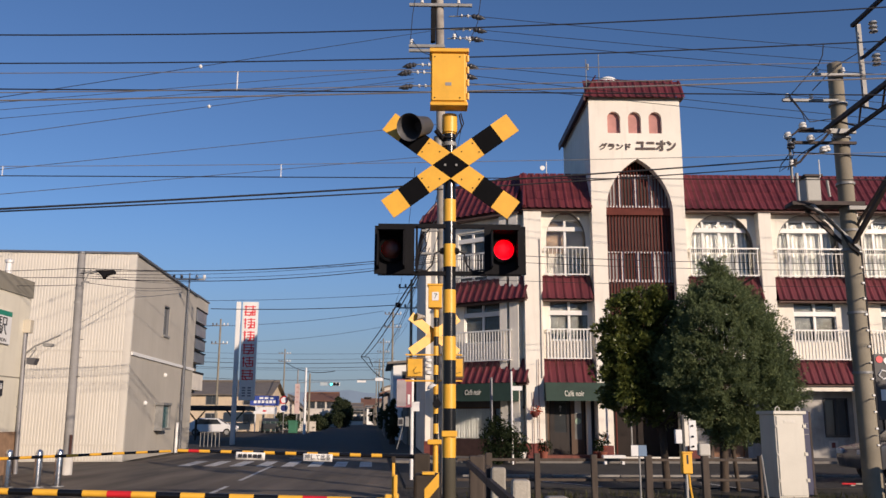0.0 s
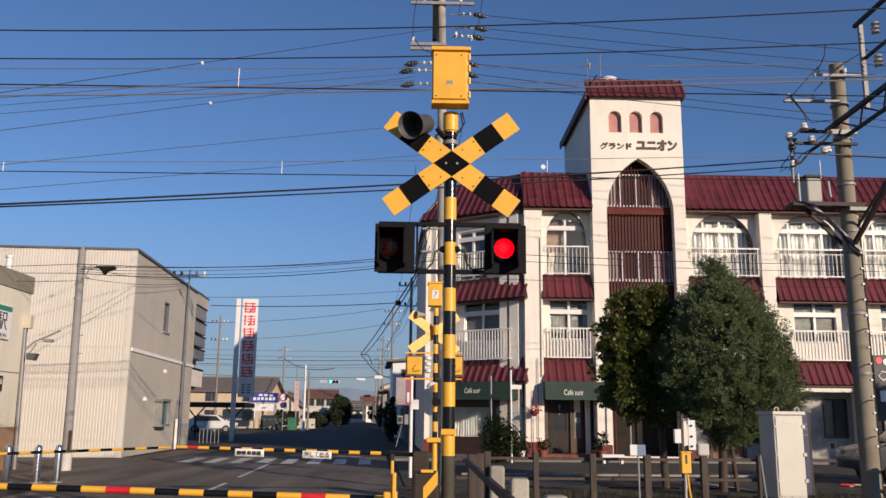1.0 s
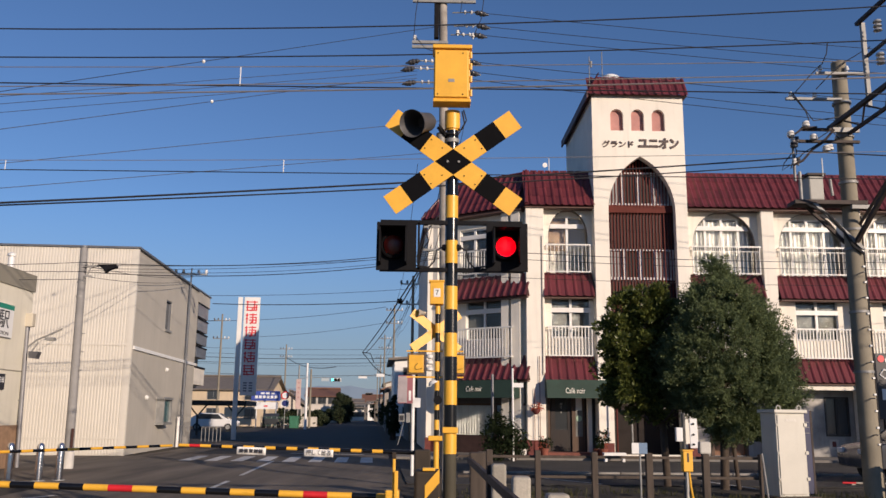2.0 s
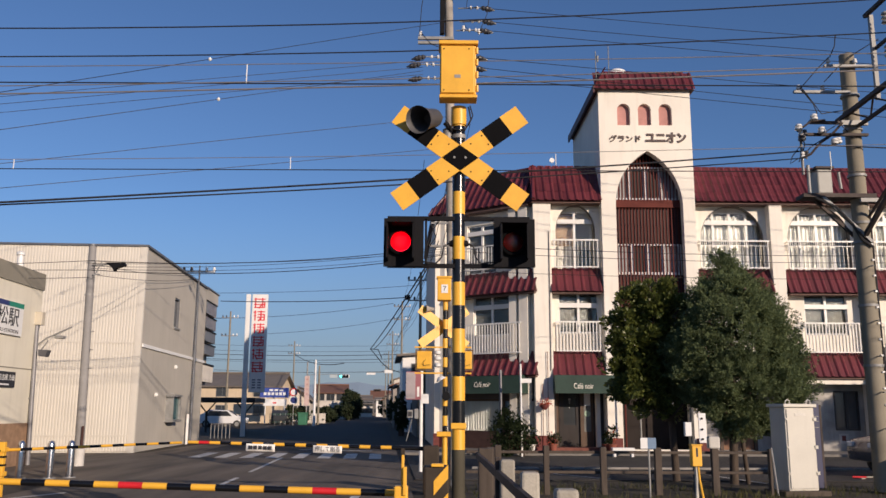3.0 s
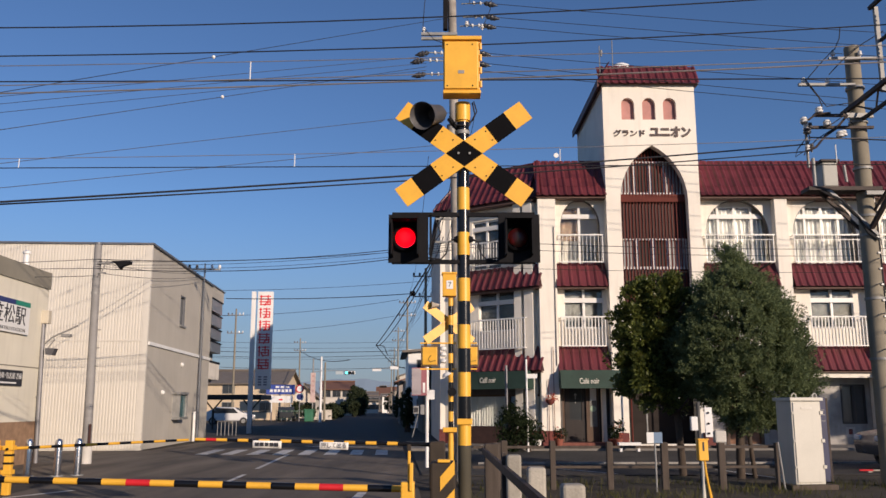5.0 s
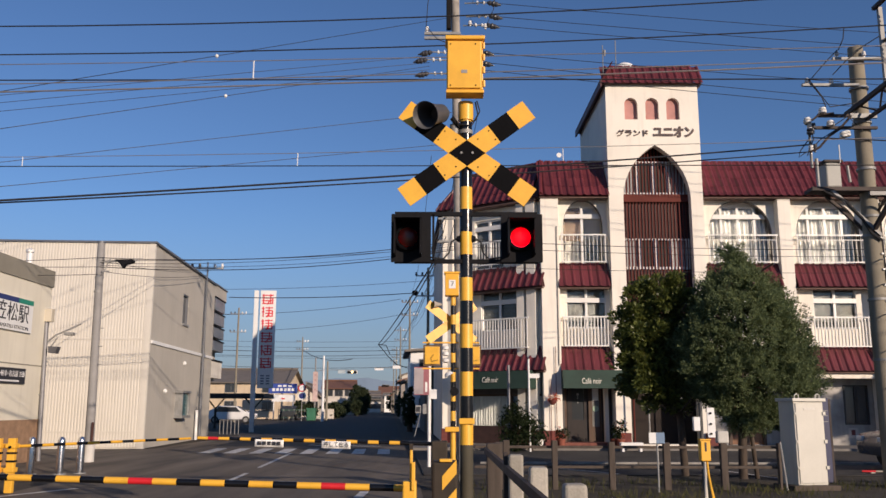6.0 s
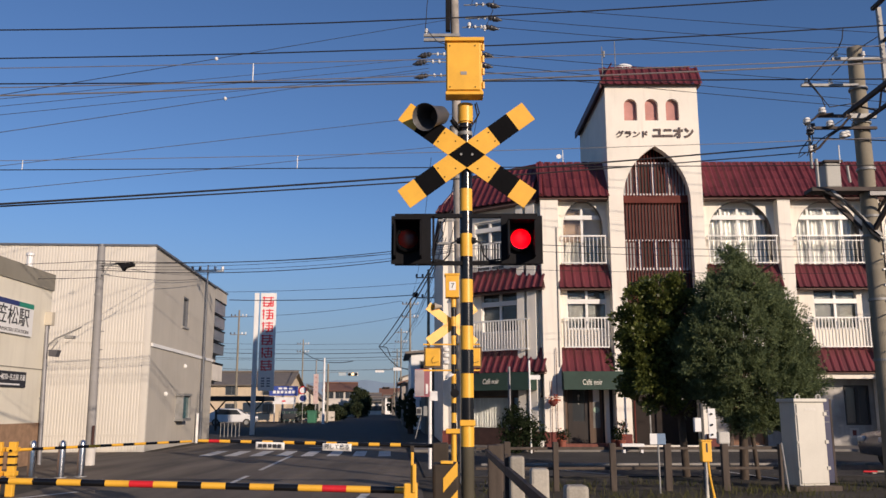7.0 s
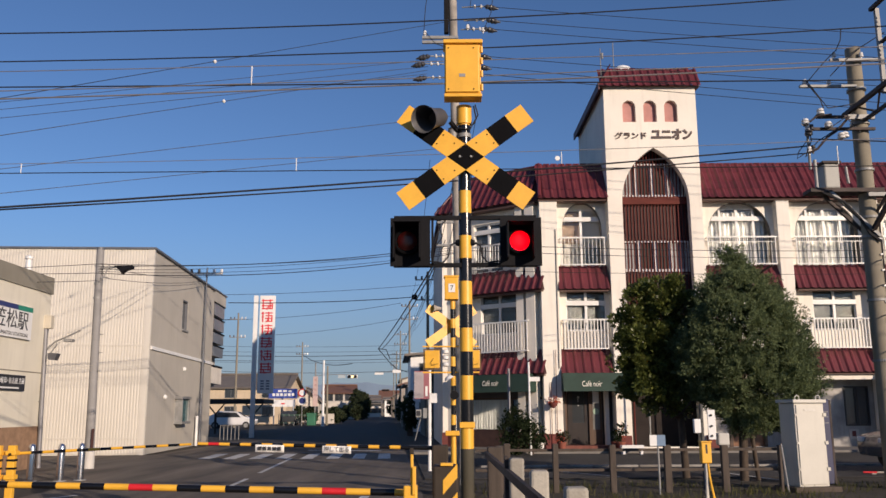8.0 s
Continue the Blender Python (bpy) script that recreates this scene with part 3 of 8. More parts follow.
def railing(parent, x0, x1, z0, z1, y, M, pitch=0.115, depth=0.38, comb=0.0, t=0.022):
    """A white balcony railing with upright bars and two returns to the wall; comb: height of a band of short bars under its top rail."""
    r = new("balcony_railing")
    r.parent = parent
    r.matrix_basis = M
    part("top_rail", box(x0 - 0.05, x1 + 0.05, y - 0.03, y + 0.03, z1 - 0.055, z1), WHITE_RAIL, r)
    part("bottom_rail", box(x0, x1, y - 0.025, y + 0.025, z0, z0 + 0.045), WHITE_RAIL, r)
    for x in (x0, x1 - 0.035):
        part("end_post", box(x, x + 0.035, y - 0.02, y + 0.02, z0 + 0.045, z1 - 0.055), WHITE_RAIL, r)
        part("return_rail", box(x, x + 0.04, y + 0.03, y + depth, z1 - 0.05, z1 - 0.01), WHITE_RAIL, r)
        part("return_rail", box(x, x + 0.04, y + 0.03, y + depth, z0, z0 + 0.04), WHITE_RAIL, r)
    n = int((x1 - x0) / pitch)
    if comb:
        part("middle_rail", box(x0, x1, y - 0.015, y + 0.015, z1 - comb - 0.03, z1 - comb), WHITE_RAIL, r)
        me = mesh_of("short_bar", box(-0.014, 0.014, -0.01, 0.01, z1 - comb, z1 - 0.055), MATT_BLACK)
        for i in range(2 * n):
            ob = new("short_bar", me)
            ob.parent = r
            ob.matrix_basis = pose(x0 + 0.05 + (x1 - x0 - 0.1) * i / (2 * n - 1), y, 0)
    me = mesh_of("baluster", box(-t / 2, t / 2, -t / 2, t / 2, z0 + 0.045, z1 - 0.055 - comb), WHITE_RAIL)
    for i in range(1, n):
        ob = new("baluster", me)
        ob.parent = r
        ob.matrix_basis = pose(x0 + 0.02 + (x1 - x0 - 0.04) * i / n, y, 0)
    return r


def pent_roof(parent, x0, x1, z0, z1, y_front, y_back, M, rows=1):
    """A small tiled canopy between two storeys."""
    p = new("pent_roof")
    p.parent = parent
    p.matrix_basis = M
    d = 0.12
    part("bed", slope_bed((x0, y_front, z0), (x1, y_front, z0), (x1 - d, y_back, z1), (x0 + d, y_back, z1)), TILE_BED, p)
    for x, s in ((x0, 1), (x1, -1)):
        bm = bmesh.new()
        v = [bm.verts.new(q) for q in ((x, y_front, z0), (x, y_back, z0), (x + s * d, y_back, z1))]
        bm.faces.new(v if s < 0 else v[::-1])
        part("cheek", bm, TILE_BED, p)
    part("soffit", box(x0 + 0.03, x1 - 0.03, y_front + 0.04, y_back, z0 - 0.06, z0 - 0.025), EAVE_BROWN, p)
    up = Vector((0, y_back - y_front, z1 - z0))
    tiled_slope(p, (x0, y_front - 0.02, z0), (1, 0, 0), up, x1 - x0, up.length - 0.02, TILE_SHORT, rows)
    for c in range(int((x1 - x0) / 0.3)):
        part("ridge_cap", rod((x0 + 0.16 + 0.3 * c, y_back - 0.03, z1 + 0.03), (x0 + 0.27 + 0.3 * c, y_back - 0.03, z1 + 0.03), 0.03, n=8), TILE, p, smooth=True)
    return p


DARK_PANE = surface("dim_stair_glass", (0.03, 0.022, 0.02), 0.35, vary=0.3, scale=0.8, bump=0.0, spec=0.3)
# maroon panel, darkened to carry the shade between the slats
SPANDREL = surface("maroon_panel", (0.055, 0.014, 0.011), 0.55, vary=0.2, scale=2)
GLASS = surface("dark_window_glass", (0.045, 0.05, 0.055), 0.05, vary=0.2, scale=0.6, bump=0.0, spec=0.9)
CLEAR = clear_glass("clear_window_glass", (0.9, 0.93, 0.93))


def flat_blind(parent, x0, x1, z0, z1, y, M):
    part("roller_blind", box(x0, x1, y, y + 0.012, z0, z1), surface("grey_blind", (0.15, 0.15, 0.14), 0.9, vary=0.3, scale=1.2), parent, "grey roller blind behind the glass", m=M)


def storey_bay(b, x0, x1, M, arch, mullions, low, y=0.40, curtain3=0.0, cloth3=None, comb=0.0):
    """A bay of the facade, set back between the piers: an arched balcony opening over a window, railings and pent roofs.
    arch: left, right, spring and top of the opening; low: left and right of the lower window."""
    a0, a1, spring, top = arch
    wl = new("wall")
    wl.parent = b
    wl.matrix_basis = M
    holes = [rect(low[0], low[1], 4.42, 6.01), arched(a0, a1, 6.85, spring, top)]
    part("plaster", pierced(rect(x0, x1, 3.0, 9.75), holes, y, y + 0.22), STUCCO, wl)
    # thin dark band added inside the arch: the reveal's shade put into colour
    part("arch_lining", pierced(arched(a0, a1, 6.85, spring, top), [arched(a0 + 0.014, a1 - 0.014, 6.86, spring, top - 0.014)], y + 0.004, y + 0.22), surface("reveal_shade_grey", (0.15, 0.14, 0.13), 0.8, vary=0.2), wl)
    # the wall behind the arch closes it over the window head
    part("lintel", box(x0, x1, y + 0.225, y + 0.50, 9.23, 9.70), STUCCO, wl)
    # inner wall coloured dark so that the room reads as unlit
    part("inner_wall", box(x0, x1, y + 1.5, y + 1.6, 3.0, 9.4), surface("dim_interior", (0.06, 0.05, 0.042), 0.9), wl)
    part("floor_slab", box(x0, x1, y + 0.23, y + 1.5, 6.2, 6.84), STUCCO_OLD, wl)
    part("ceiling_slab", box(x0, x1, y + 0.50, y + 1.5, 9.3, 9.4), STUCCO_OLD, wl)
    sash_window(b, a0 - 0.08, a1 + 0.08, 6.85, 9.25, y + 0.29, mullions, (8.83,), M, curtain3, cloth3)
    sash_window(b, low[0], low[1], 4.42, 6.01, y + 0.10, 2, (5.50,), M)
    flat_blind(b, low[0], low[1], 4.42, 6.0, y + 0.16, M)
    railing(b, a0 - 0.13, a1 + 0.04, 6.92, 8.02, y - 0.32, M, 0.155, 0.30, comb, 0.014 if comb else 0.017)
    railing(b, a0 - 0.09, a1 + 0.04, 3.72, 4.86, y - 0.32, M, 0.125, 0.30, 0.0, 0.034)
    pent_roof(b, a0 - 0.26, a1 + 0.14, 5.96, 6.85, y - 0.48, y - 0.02, M)
    pent_roof(b, a0 - 0.26, a1 + 0.14, 2.80, 3.64, y - 0.48, y - 0.02, M)


def cafe_building():
    b = thing("cafe_building", "white stucco cafe building with red tiled roofs and arched tower", "building", (0, 32, 0))
    I = Matrix.Identity(4)
    # piers
    for x0, x1 in ((3.76, 4.45), (12.92, 13.42), (16.35, 16.85), (19.85, 20.4)):
        part("pier", box(x0, x1, 0.0, 0.75, 0.62, 9.72, bevel=0.012), STUCCO, b)
        part("plinth", box(x0 - 0.03, x1 + 0.03, -0.03, 0.75, 0.08, 0.62, bevel=0.01), BRICK_RED, b)
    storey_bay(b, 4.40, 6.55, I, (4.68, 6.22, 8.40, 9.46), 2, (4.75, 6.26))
    part("blind", box(4.62, 5.42, 0.88, 0.90, 7.9, 9.2), surface("tan_blind", (0.20, 0.135, 0.085), 0.9, vary=0.2), b, "tan roller blind behind the balcony window")
    part("pinboard", box(5.62, 6.15, 0.94, 0.98, 7.0, 7.75), surface("cluttered_shelf", (0.34, 0.32, 0.25), 0.8, vary=0.6, scale=9), b, "pale things stacked behind the balcony window")
    for x0 in (10.335, 13.74, 17.14):
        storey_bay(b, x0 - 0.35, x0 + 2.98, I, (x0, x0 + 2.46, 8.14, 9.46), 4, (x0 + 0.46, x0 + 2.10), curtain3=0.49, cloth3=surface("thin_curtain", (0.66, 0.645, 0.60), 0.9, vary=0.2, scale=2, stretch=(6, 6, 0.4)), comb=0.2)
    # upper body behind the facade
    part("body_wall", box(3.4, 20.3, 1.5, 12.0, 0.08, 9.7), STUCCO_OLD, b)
    # mansard roof
    for x0, x1 in ((3.72, 6.42), (10.08, 20.6)):
        r = new("roof")
        r.parent = b
        part("bed", slope_bed((x0, -0.12, 9.48), (x1, -0.12, 9.48), (x1, 1.0, 11.12), (x0, 1.0, 11.12), 0.08), TILE_BED, r)
        part("eave_board", box(x0, x1, -0.08, 0.75, 9.42, 9.47), EAVE_BROWN, r)
        part("top", box(x0, x1, 1.0, 11.5, 11.0, 11.1), TILE_BED, r)
        tiled_slope(r, (x0, -0.16, 9.48), (1, 0, 0), (0, 1.12, 1.64), x1 - x0, 1.98, TILE_LONG, 4)
        for c in range(int((x1 - x0) / 0.3)):
            part("ridge_cap", rod((x0 + 0.05 + 0.3 * c, 0.98, 11.16), (x0 + 0.31 + 0.3 * c, 0.98, 11.16), 0.055, n=8), TILE, r, smooth=True)
        if x0 < 5:
            part("hip", sweep([(3.76, -0.2, 9.56), (3.9, 1.0, 11.2)], 0.07), TILE, r, smooth=True)
            part("aerial", rod((4.85, 1.1, 11.0), (4.85, 1.1, 11.75), 0.018, n=6), WHITE_RAIL, r)
            part("aerial_dish", lathe([(0.02, 0.0), (0.1, 0.02), (0.1, 0.05)], 12, at=(4.68, 1.05, 11.45), axis="Y"), SIGN_WHITE, r)
    tower(b)
    wing(b)
    ground_floor(b)


def tower(b):
    x0, x1, yf, zt = 6.40, 10.03, -0.12, 14.06
    niche = [arched(c - 0.255, c + 0.255, 12.57, 13.2, 13.46) for c in (7.385, 8.21, 9.03)]
    gate = arched(6.96, 9.56, 2.9, 9.35, 11.52, point=1.0)
    t = new("tower")
    t.parent = b
    part("tower_front", pierced(rect(x0, x1, 0.08, zt), niche + [gate, rect(6.96, 9.56, 0.14, 2.5)], yf, yf + 0.35), STUCCO, t)
    for c in (7.385, 8.21, 9.03):
        part("niche", box(c - 0.27, c + 0.28, yf + 0.16, yf + 0.2, 12.54, 13.5), PINK_STUCCO, t, "pink arched blind window")
    bm = box(x0, x0 + 0.25, yf + 0.35, 5.8, 0.08, zt)
    box(x1 - 0.25, x1, yf + 0.35, 5.8, 0.08, zt, bm)
    box(x0, x1, 5.8, 6.05, 0.08, zt, bm)
    part("tower_sides", bm, STUCCO, t)
    # near-black wall colour carries the shade inside the tower's openings
    part("recess_back", box(x0 + 0.25, x1 - 0.25, 1.35, 1.45, 0.1, 12.2), surface("shaded_lobby", (0.02, 0.014, 0.012), 0.9), t)
    # brown spandrels and slats in the arch
    for z0, z1 in ((5.25, 6.70), (7.90, 9.60), (2.6, 3.6)):
        part("spandrel", box(6.7, 9.9, yf + 0.53, yf + 0.6, z0, z1), SPANDREL, t)
    part("beam", box(6.9, 9.62, yf + 0.36, yf + 0.41, 9.34, 9.64), BROWN_SLAT, t, "brown cross beam")
    me = mesh_of("slat", box(-0.018, 0.018, yf + 0.42, yf + 0.46, 3.0, 11.6), BROWN_SLAT)
    for i in range(22):
        ob = new("slat", me)
        ob.parent = t
        ob.matrix_basis = pose(6.93 + 0.127 * i, 0, 0)
    for z0, z1 in ((6.72, 7.90), (9.66, 11.0), (3.65, 5.2)):
        for x in (6.98, 7.62, 8.24, 8.83, 9.5):
            part("mullion", box(x - (0.085 if x == 8.24 else 0.055), x + (0.085 if x == 8.24 else 0.055), yf + 0.48, yf + 0.54, z0, z1), WHITE_FRAME, t)
        part("sill_bar", box(6.95, 9.55, yf + 0.47, yf + 0.54, z0 - 0.02, z0 + 0.08), WHITE_FRAME, t)
        part("head_bar", box(6.95, 9.55, yf + 0.47, yf + 0.54, z1 - 0.06, z1), WHITE_FRAME, t)
        part("glass", box(6.9, 9.6, yf + 0.58, yf + 0.6, z0, z1), DARK_PANE, t)
        for u in (7.0, 8.8):
            bm = bmesh.new()
            rows_ = [[bm.verts.new((u + 0.05 * i, yf + 0.56 + 0.012 * math.sin(2.1 * i), z)) for i in range(15)] for z in (z0 + 0.05, z1 - 0.05)]
            for i in range(14):
                bm.faces.new((rows_[0][i], rows_[0][i + 1], rows_[1][i + 1], rows_[1][i]))
            part("curtain", bm, surface("grey_stair_curtain", (0.36, 0.37, 0.38), 0.9, vary=0.15), t, smooth=True)
    # roof: tiled skirt round a flat top
    r = new("tower_roof")
    r.parent = b
    o = 0.16
    part("slab", box(x0 - o, x1 + o, yf - o + 0.05, 6.1, zt - 0.06, zt), EAVE_BROWN, r)
    part("verge_board", box(x0 - o - 0.06, x0 - o, yf - o - 0.02, 6.12, zt - 0.2, zt + 0.1), surface("dark_red_board", (0.10, 0.035, 0.035), 0.6, vary=0.2), r)
    part("core", box(x0 + 0.3, x1 - 0.3, yf + 0.35, 5.6, zt, zt + 0.78), TILE_BED, r)
    tiled_slope(r, (x0 - o, yf - o - 0.03, zt - 0.09), (1, 0, 0), (0, 0.5, 0.82), x1 - x0 + 2 * o + 0.02, 1.03, TILE_ROW, 3)
    tiled_slope(r, (x0 - o, 6.1, zt), (0, -1, 0), (0.5, 0, 0.82), 6.1 - yf + o, 0.95, TILE_LONG, 2)
    for c in range(11):
        part("ridge_cap", rod((x0 + 0.25 + 0.3 * c, yf + 0.36, zt + 0.83), (x0 + 0.5 + 0.3 * c, yf + 0.36, zt + 0.83), 0.06, n=8), TILE, r, smooth=True)
    part("flat_top", box(x0 + 0.3, x1 - 0.3, yf + 0.3, 5.6, zt + 0.78, zt + 0.83), TILE_BED, r)
    part("water_tank", lathe([(0.42, 14.7), (0.42, 15.08), (0.36, 15.22), (0.2, 15.31), (0.02, 15.33)], 24, at=(7.42, 0.95, 0)), SIGN_WHITE, r, "white domed roof tank", smooth=True)
    # aerials
    for ax, ay, h in ((6.35, -0.1, 1.1), (6.95, 0.3, 1.5)):
        part("aerial", rod((ax, ay, zt + 0.3), (ax, ay, zt + 0.5 + h), 0.018, n=6), GALV, r)
    part("aerial_dish", lathe([(0.035, 0.0), (0.05, 0.25)], 10, at=(6.42, -0.12, 15.2)), GALV, r)
    # the name over the arch
    lettering("name_small", "グランド", 0.42, SIGN_BROWN, t, pose(7.41, yf - 0.02, 12.01) @ FACING, 0.02, 1.24, "dark brown raised lettering", 0.012, 0.28)
    lettering("name_large", "ユニオン", 0.62, SIGN_BROWN, t, pose(9.01, yf - 0.02, 12.06) @ FACING, 0.02, 1.60, "dark brown raised lettering", 0.03, 0.43)


def wing(b):
    """The corner wing, turned away from the street front."""
    M = pose(0.0, 2.75, 0, 0, 0, -35.5)
    L = 4.45
    part("pier", box(0.0, 0.3, 2.6, 3.2, 0.62, 9.6, bevel=0.012), STUCCO, b)
    part("plinth", box(-0.03, 0.33, 2.57, 3.2, 0.08, 0.62), BRICK_RED, b)
    for x0, x1, y0 in ((0.2, 0.5, 0.0), (3.93, 4.33, 0.02), (3.47, 3.80, 0.06)):
        part("pier", box(x0, x1, y0, 0.6, 0.62, 9.6, bevel=0.012), STUCCO, b, m=M)
        part("plinth", box(x0 - 0.03, x1 + 0.03, y0 - 0.03, 0.6, 0.08, 0.62), BRICK_RED, b, m=M)
    wl = new("wall")
    wl.parent = b
    wl.matrix_basis = M
    part("plaster", pierced(rect(0.1, L + 0.25, 2.9, 9.6), [rect(1.69, 3.40, 4.40, 6.02), rect(1.40, 2.76, 6.9, 8.93)], 0.30, 0.55), STUCCO, wl)
    # the wing room's dimness is likewise put into its wall colour
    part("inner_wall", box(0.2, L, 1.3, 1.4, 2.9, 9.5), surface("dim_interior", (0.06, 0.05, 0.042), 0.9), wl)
    part("return_wall", box(L - 0.2, L + 0.1, 0.56, 1.4, 0.1, 9.6), STUCCO_OLD, wl)
    sash_window(b, 1.69, 3.40, 4.40, 6.02, 0.42, 2, (5.55,), M)
    flat_blind(b, 1.69, 3.40, 4.40, 6.0, 0.48, M)
    sash_window(b, 1.40, 2.76, 6.9, 8.93, 0.42, 2, (8.6,), M)
    flat_blind(b, 1.40, 2.76, 6.9, 8.9, 0.48, M)
    railing(b, 1.3, 4.02, 3.68, 4.86, -0.08, M, 0.125, 0.36, t=0.034)
    railing(b, 1.3, 4.02, 7.0, 7.96, -0.08, M, 0.13, 0.36)
    pent_roof(b, 1.05, 4.76, 5.97, 6.86, -0.22, 0.29, M)
    pent_roof(b, 1.05, 4.76, 2.81, 3.64, -0.22, 0.29, M)
    side = pose(0.0, 3.0, 0, 0, 0, 2.6)
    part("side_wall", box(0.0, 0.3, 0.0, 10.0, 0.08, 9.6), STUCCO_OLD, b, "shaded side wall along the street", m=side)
    part("side_eave", box(-0.15, 0.5, 0.0, 10.0, 9.5, 9.75), TILE_BED, b, m=side)
    part("side_roof", slope_bed((-0.15, 10.0, 9.75), (-0.15, 0.2, 9.75), (0.9, 1.2, 11.1), (0.9, 9.5, 11.1)), TILE, b, m=side)
    r = new("roof")
    r.parent = b
    r.matrix_basis = M
    part("bed", slope_bed((-0.25, -0.15, 9.48), (4.62, -0.15, 9.48), (4.2, 1.0, 11.12), (0.55, 1.0, 11.12), 0.08), TILE_BED, r)
    part("eave_board", box(-0.2, L, -0.10, 0.6, 9.36, 9.46), EAVE_BROWN, r)
    part("top", box(0.5, 3.9, 1.0, 5, 10.98, 11.08), TILE_BED, r)
    cols = 15
    for row in range(4):
        for c in range(cols):
            x = -0.25 + 0.3 * c
            if x + 0.1 < -0.25 + 0.2 * row or x > 4.45 - 0.12 * row:
                continue
            d = Vector((0, 1.15, 1.64)).normalized()
            o = Vector((x, -0.18, 9.5)) + d * 0.49 * row
            out = Vector((1, 0, 0)).cross(d)
            ob = new("tile", TILE_LONG)
            ob.parent = r
            ob.matrix_basis = Matrix(((1, d.x, out.x, o.x), (0, d.y, out.y, o.y), (0, d.z, out.z, o.z), (0, 0, 0, 1)))
    part("hip", sweep([(-0.25, -0.1, 9.55), (0.55, 1.0, 11.2)], 0.07), TILE, r, smooth=True)
    part("ridge_line", sweep([(0.5, 1.0, 11.16), (4.2, 1.0, 11.16)], 0.06), TILE, r, smooth=True)


def ground_floor(b):
    # doorway bay
    g = new("shop_front")
    g.parent = b
    part("shop_wall", pierced(rect(4.4, 6.5, 0.08, 3.0), [rect(4.62, 6.07, 0.12, 2.55)], 0.65, 0.85), surface("dark_shop_wall", (0.10, 0.09, 0.085), 0.8), g)
    wood, dark = surface("brown_wood_door", (0.09, 0.05, 0.028), 0.5, vary=0.3, stretch=(5, 5, 0.5)), surface("dark_wood_door", (0.018, 0.011, 0.008), 0.45, vary=0.3, stretch=(5, 5, 0.5))
    door = new("door_leaf")
    door.parent = g
    tagged(door, "dark wooden cafe door with a glass pane")
    part("slab", pierced(rect(4.72, 5.52, 0.12, 2.5), [rect(4.90, 5.36, 1.0, 2.25)], 0.74, 0.80), dark, door)
    part("glass", box(4.88, 5.38, 0.765, 0.775, 0.98, 2.27), GLASS, door)
    part("ornament", lathe([(0.02, 0.0), (0.05, 0.02), (0.02, 0.04)], 10, at=(5.13, 0.745, 1.95), axis="Y"), GALV, door)
    for zz in (1.78, 1.62, 1.84):
        part("ornament", box(5.11, 5.15, 0.752, 0.76, zz, zz + 0.05), GALV, door)
    side = new("open_door")
    side.parent = g
    tagged(side, "brown wooden door with a narrow glass panel")
    part("slab", pierced(rect(5.56, 6.00, 0.12, 2.5), [rect(5.66, 5.93, 0.75, 2.25)], 0.70, 0.76), wood, side)
    part("glass", box(5.64, 5.95, 0.725, 0.735, 0.73, 2.27), surface("pale_door_glass", (0.20, 0.20, 0.19), 0.1, vary=0.3), side)
    part("paper", box(5.68, 5.91, 0.712, 0.718, 1.72, 2.2), SIGN_WHITE, side, "pale paper notice")
    part("round_notice", lathe([(0.115, 0.0), (0.115, 0.01)], 20, at=(5.79, 0.716, 1.42), axis="Y"), surface("green_badge", (0.35, 0.48, 0.36), 0.5), side, "round pale green notice")
    part("door_handle", rod((5.54, 0.68, 1.0), (5.54, 0.68, 1.45), 0.015, n=8), GALV, side)
    for x, mat in ((4.62, wood), (5.52, wood), (6.0, dark)):
        part("door_post", box(x, x + 0.07, 0.66, 0.82, 0.12, 2.52), mat, g)
    part("white_jamb", box(6.08, 6.22, 0.35, 0.7, 0.12, 2.6), STUCCO, g, "white plaster jamb")
    part("step", box(4.3, 6.5, -0.25, 0.65, 0.08, 0.2, bevel=0.01), surface("brick_step", (0.20, 0.07, 0.05), 0.85, vary=0.35, scale=6), g)
    # green awnings with lettering
    for x0, x1, M, txt in ((4.42, 6.66, Matrix.Identity(4), (5.46, 2.41)), (0.9, 4.3, pose(0.0, 2.75, 0, 0, 0, -35.5), (2.62, 2.48))):
        a = new("awning")
        a.parent = b
        a.matrix_basis = M
        tagged(a, "dark green canvas awning with cream lettering")
        bm = bmesh.new()
        v = [bm.verts.new(p) for p in ((x0, -0.62, 2.15), (x1, -0.62, 2.15), (x1, -0.42, 2.82), (x0, -0.42, 2.82), (x0, 0.6, 2.82), (x1, 0.6, 2.82), (x0, 0.6, 2.15), (x1, 0.6, 2.15))]
        bm.faces.new((v[0], v[1], v[2], v[3]))
        bm.faces.new((v[3], v[2], v[5], v[4]))
        bm.faces.new((v[0], v[3], v[4], v[6]))
        bm.faces.new((v[1], v[7], v[5], v[2]))
        part("canvas", bm, AWNING_GREEN, a)
        lettering("lettering", "Café noir", 0.30, AWNING_TEXT, a, pose(txt[0], -0.555, txt[1], -16.6, 0, 0) @ FACING, 0.004, 0.72)
    # corner window of the cafe with gathered curtains
    M = pose(0.0, 2.75, 0, 0, 0, -35.5)
    w = new("cafe_window")
    w.parent = b
    w.matrix_basis = M
    part("sill_wall", box(0.4, 4.4, 0.3, 0.55, 0.08, 0.75), surface("dark_brick_sill", (0.06, 0.03, 0.025), 0.8, vary=0.3, scale=4), w)
    part("head", box(0.4, 4.4, 0.3, 0.5, 1.95, 3.0), surface("dark_shop_wall", (0.10, 0.09, 0.085), 0.8), w)
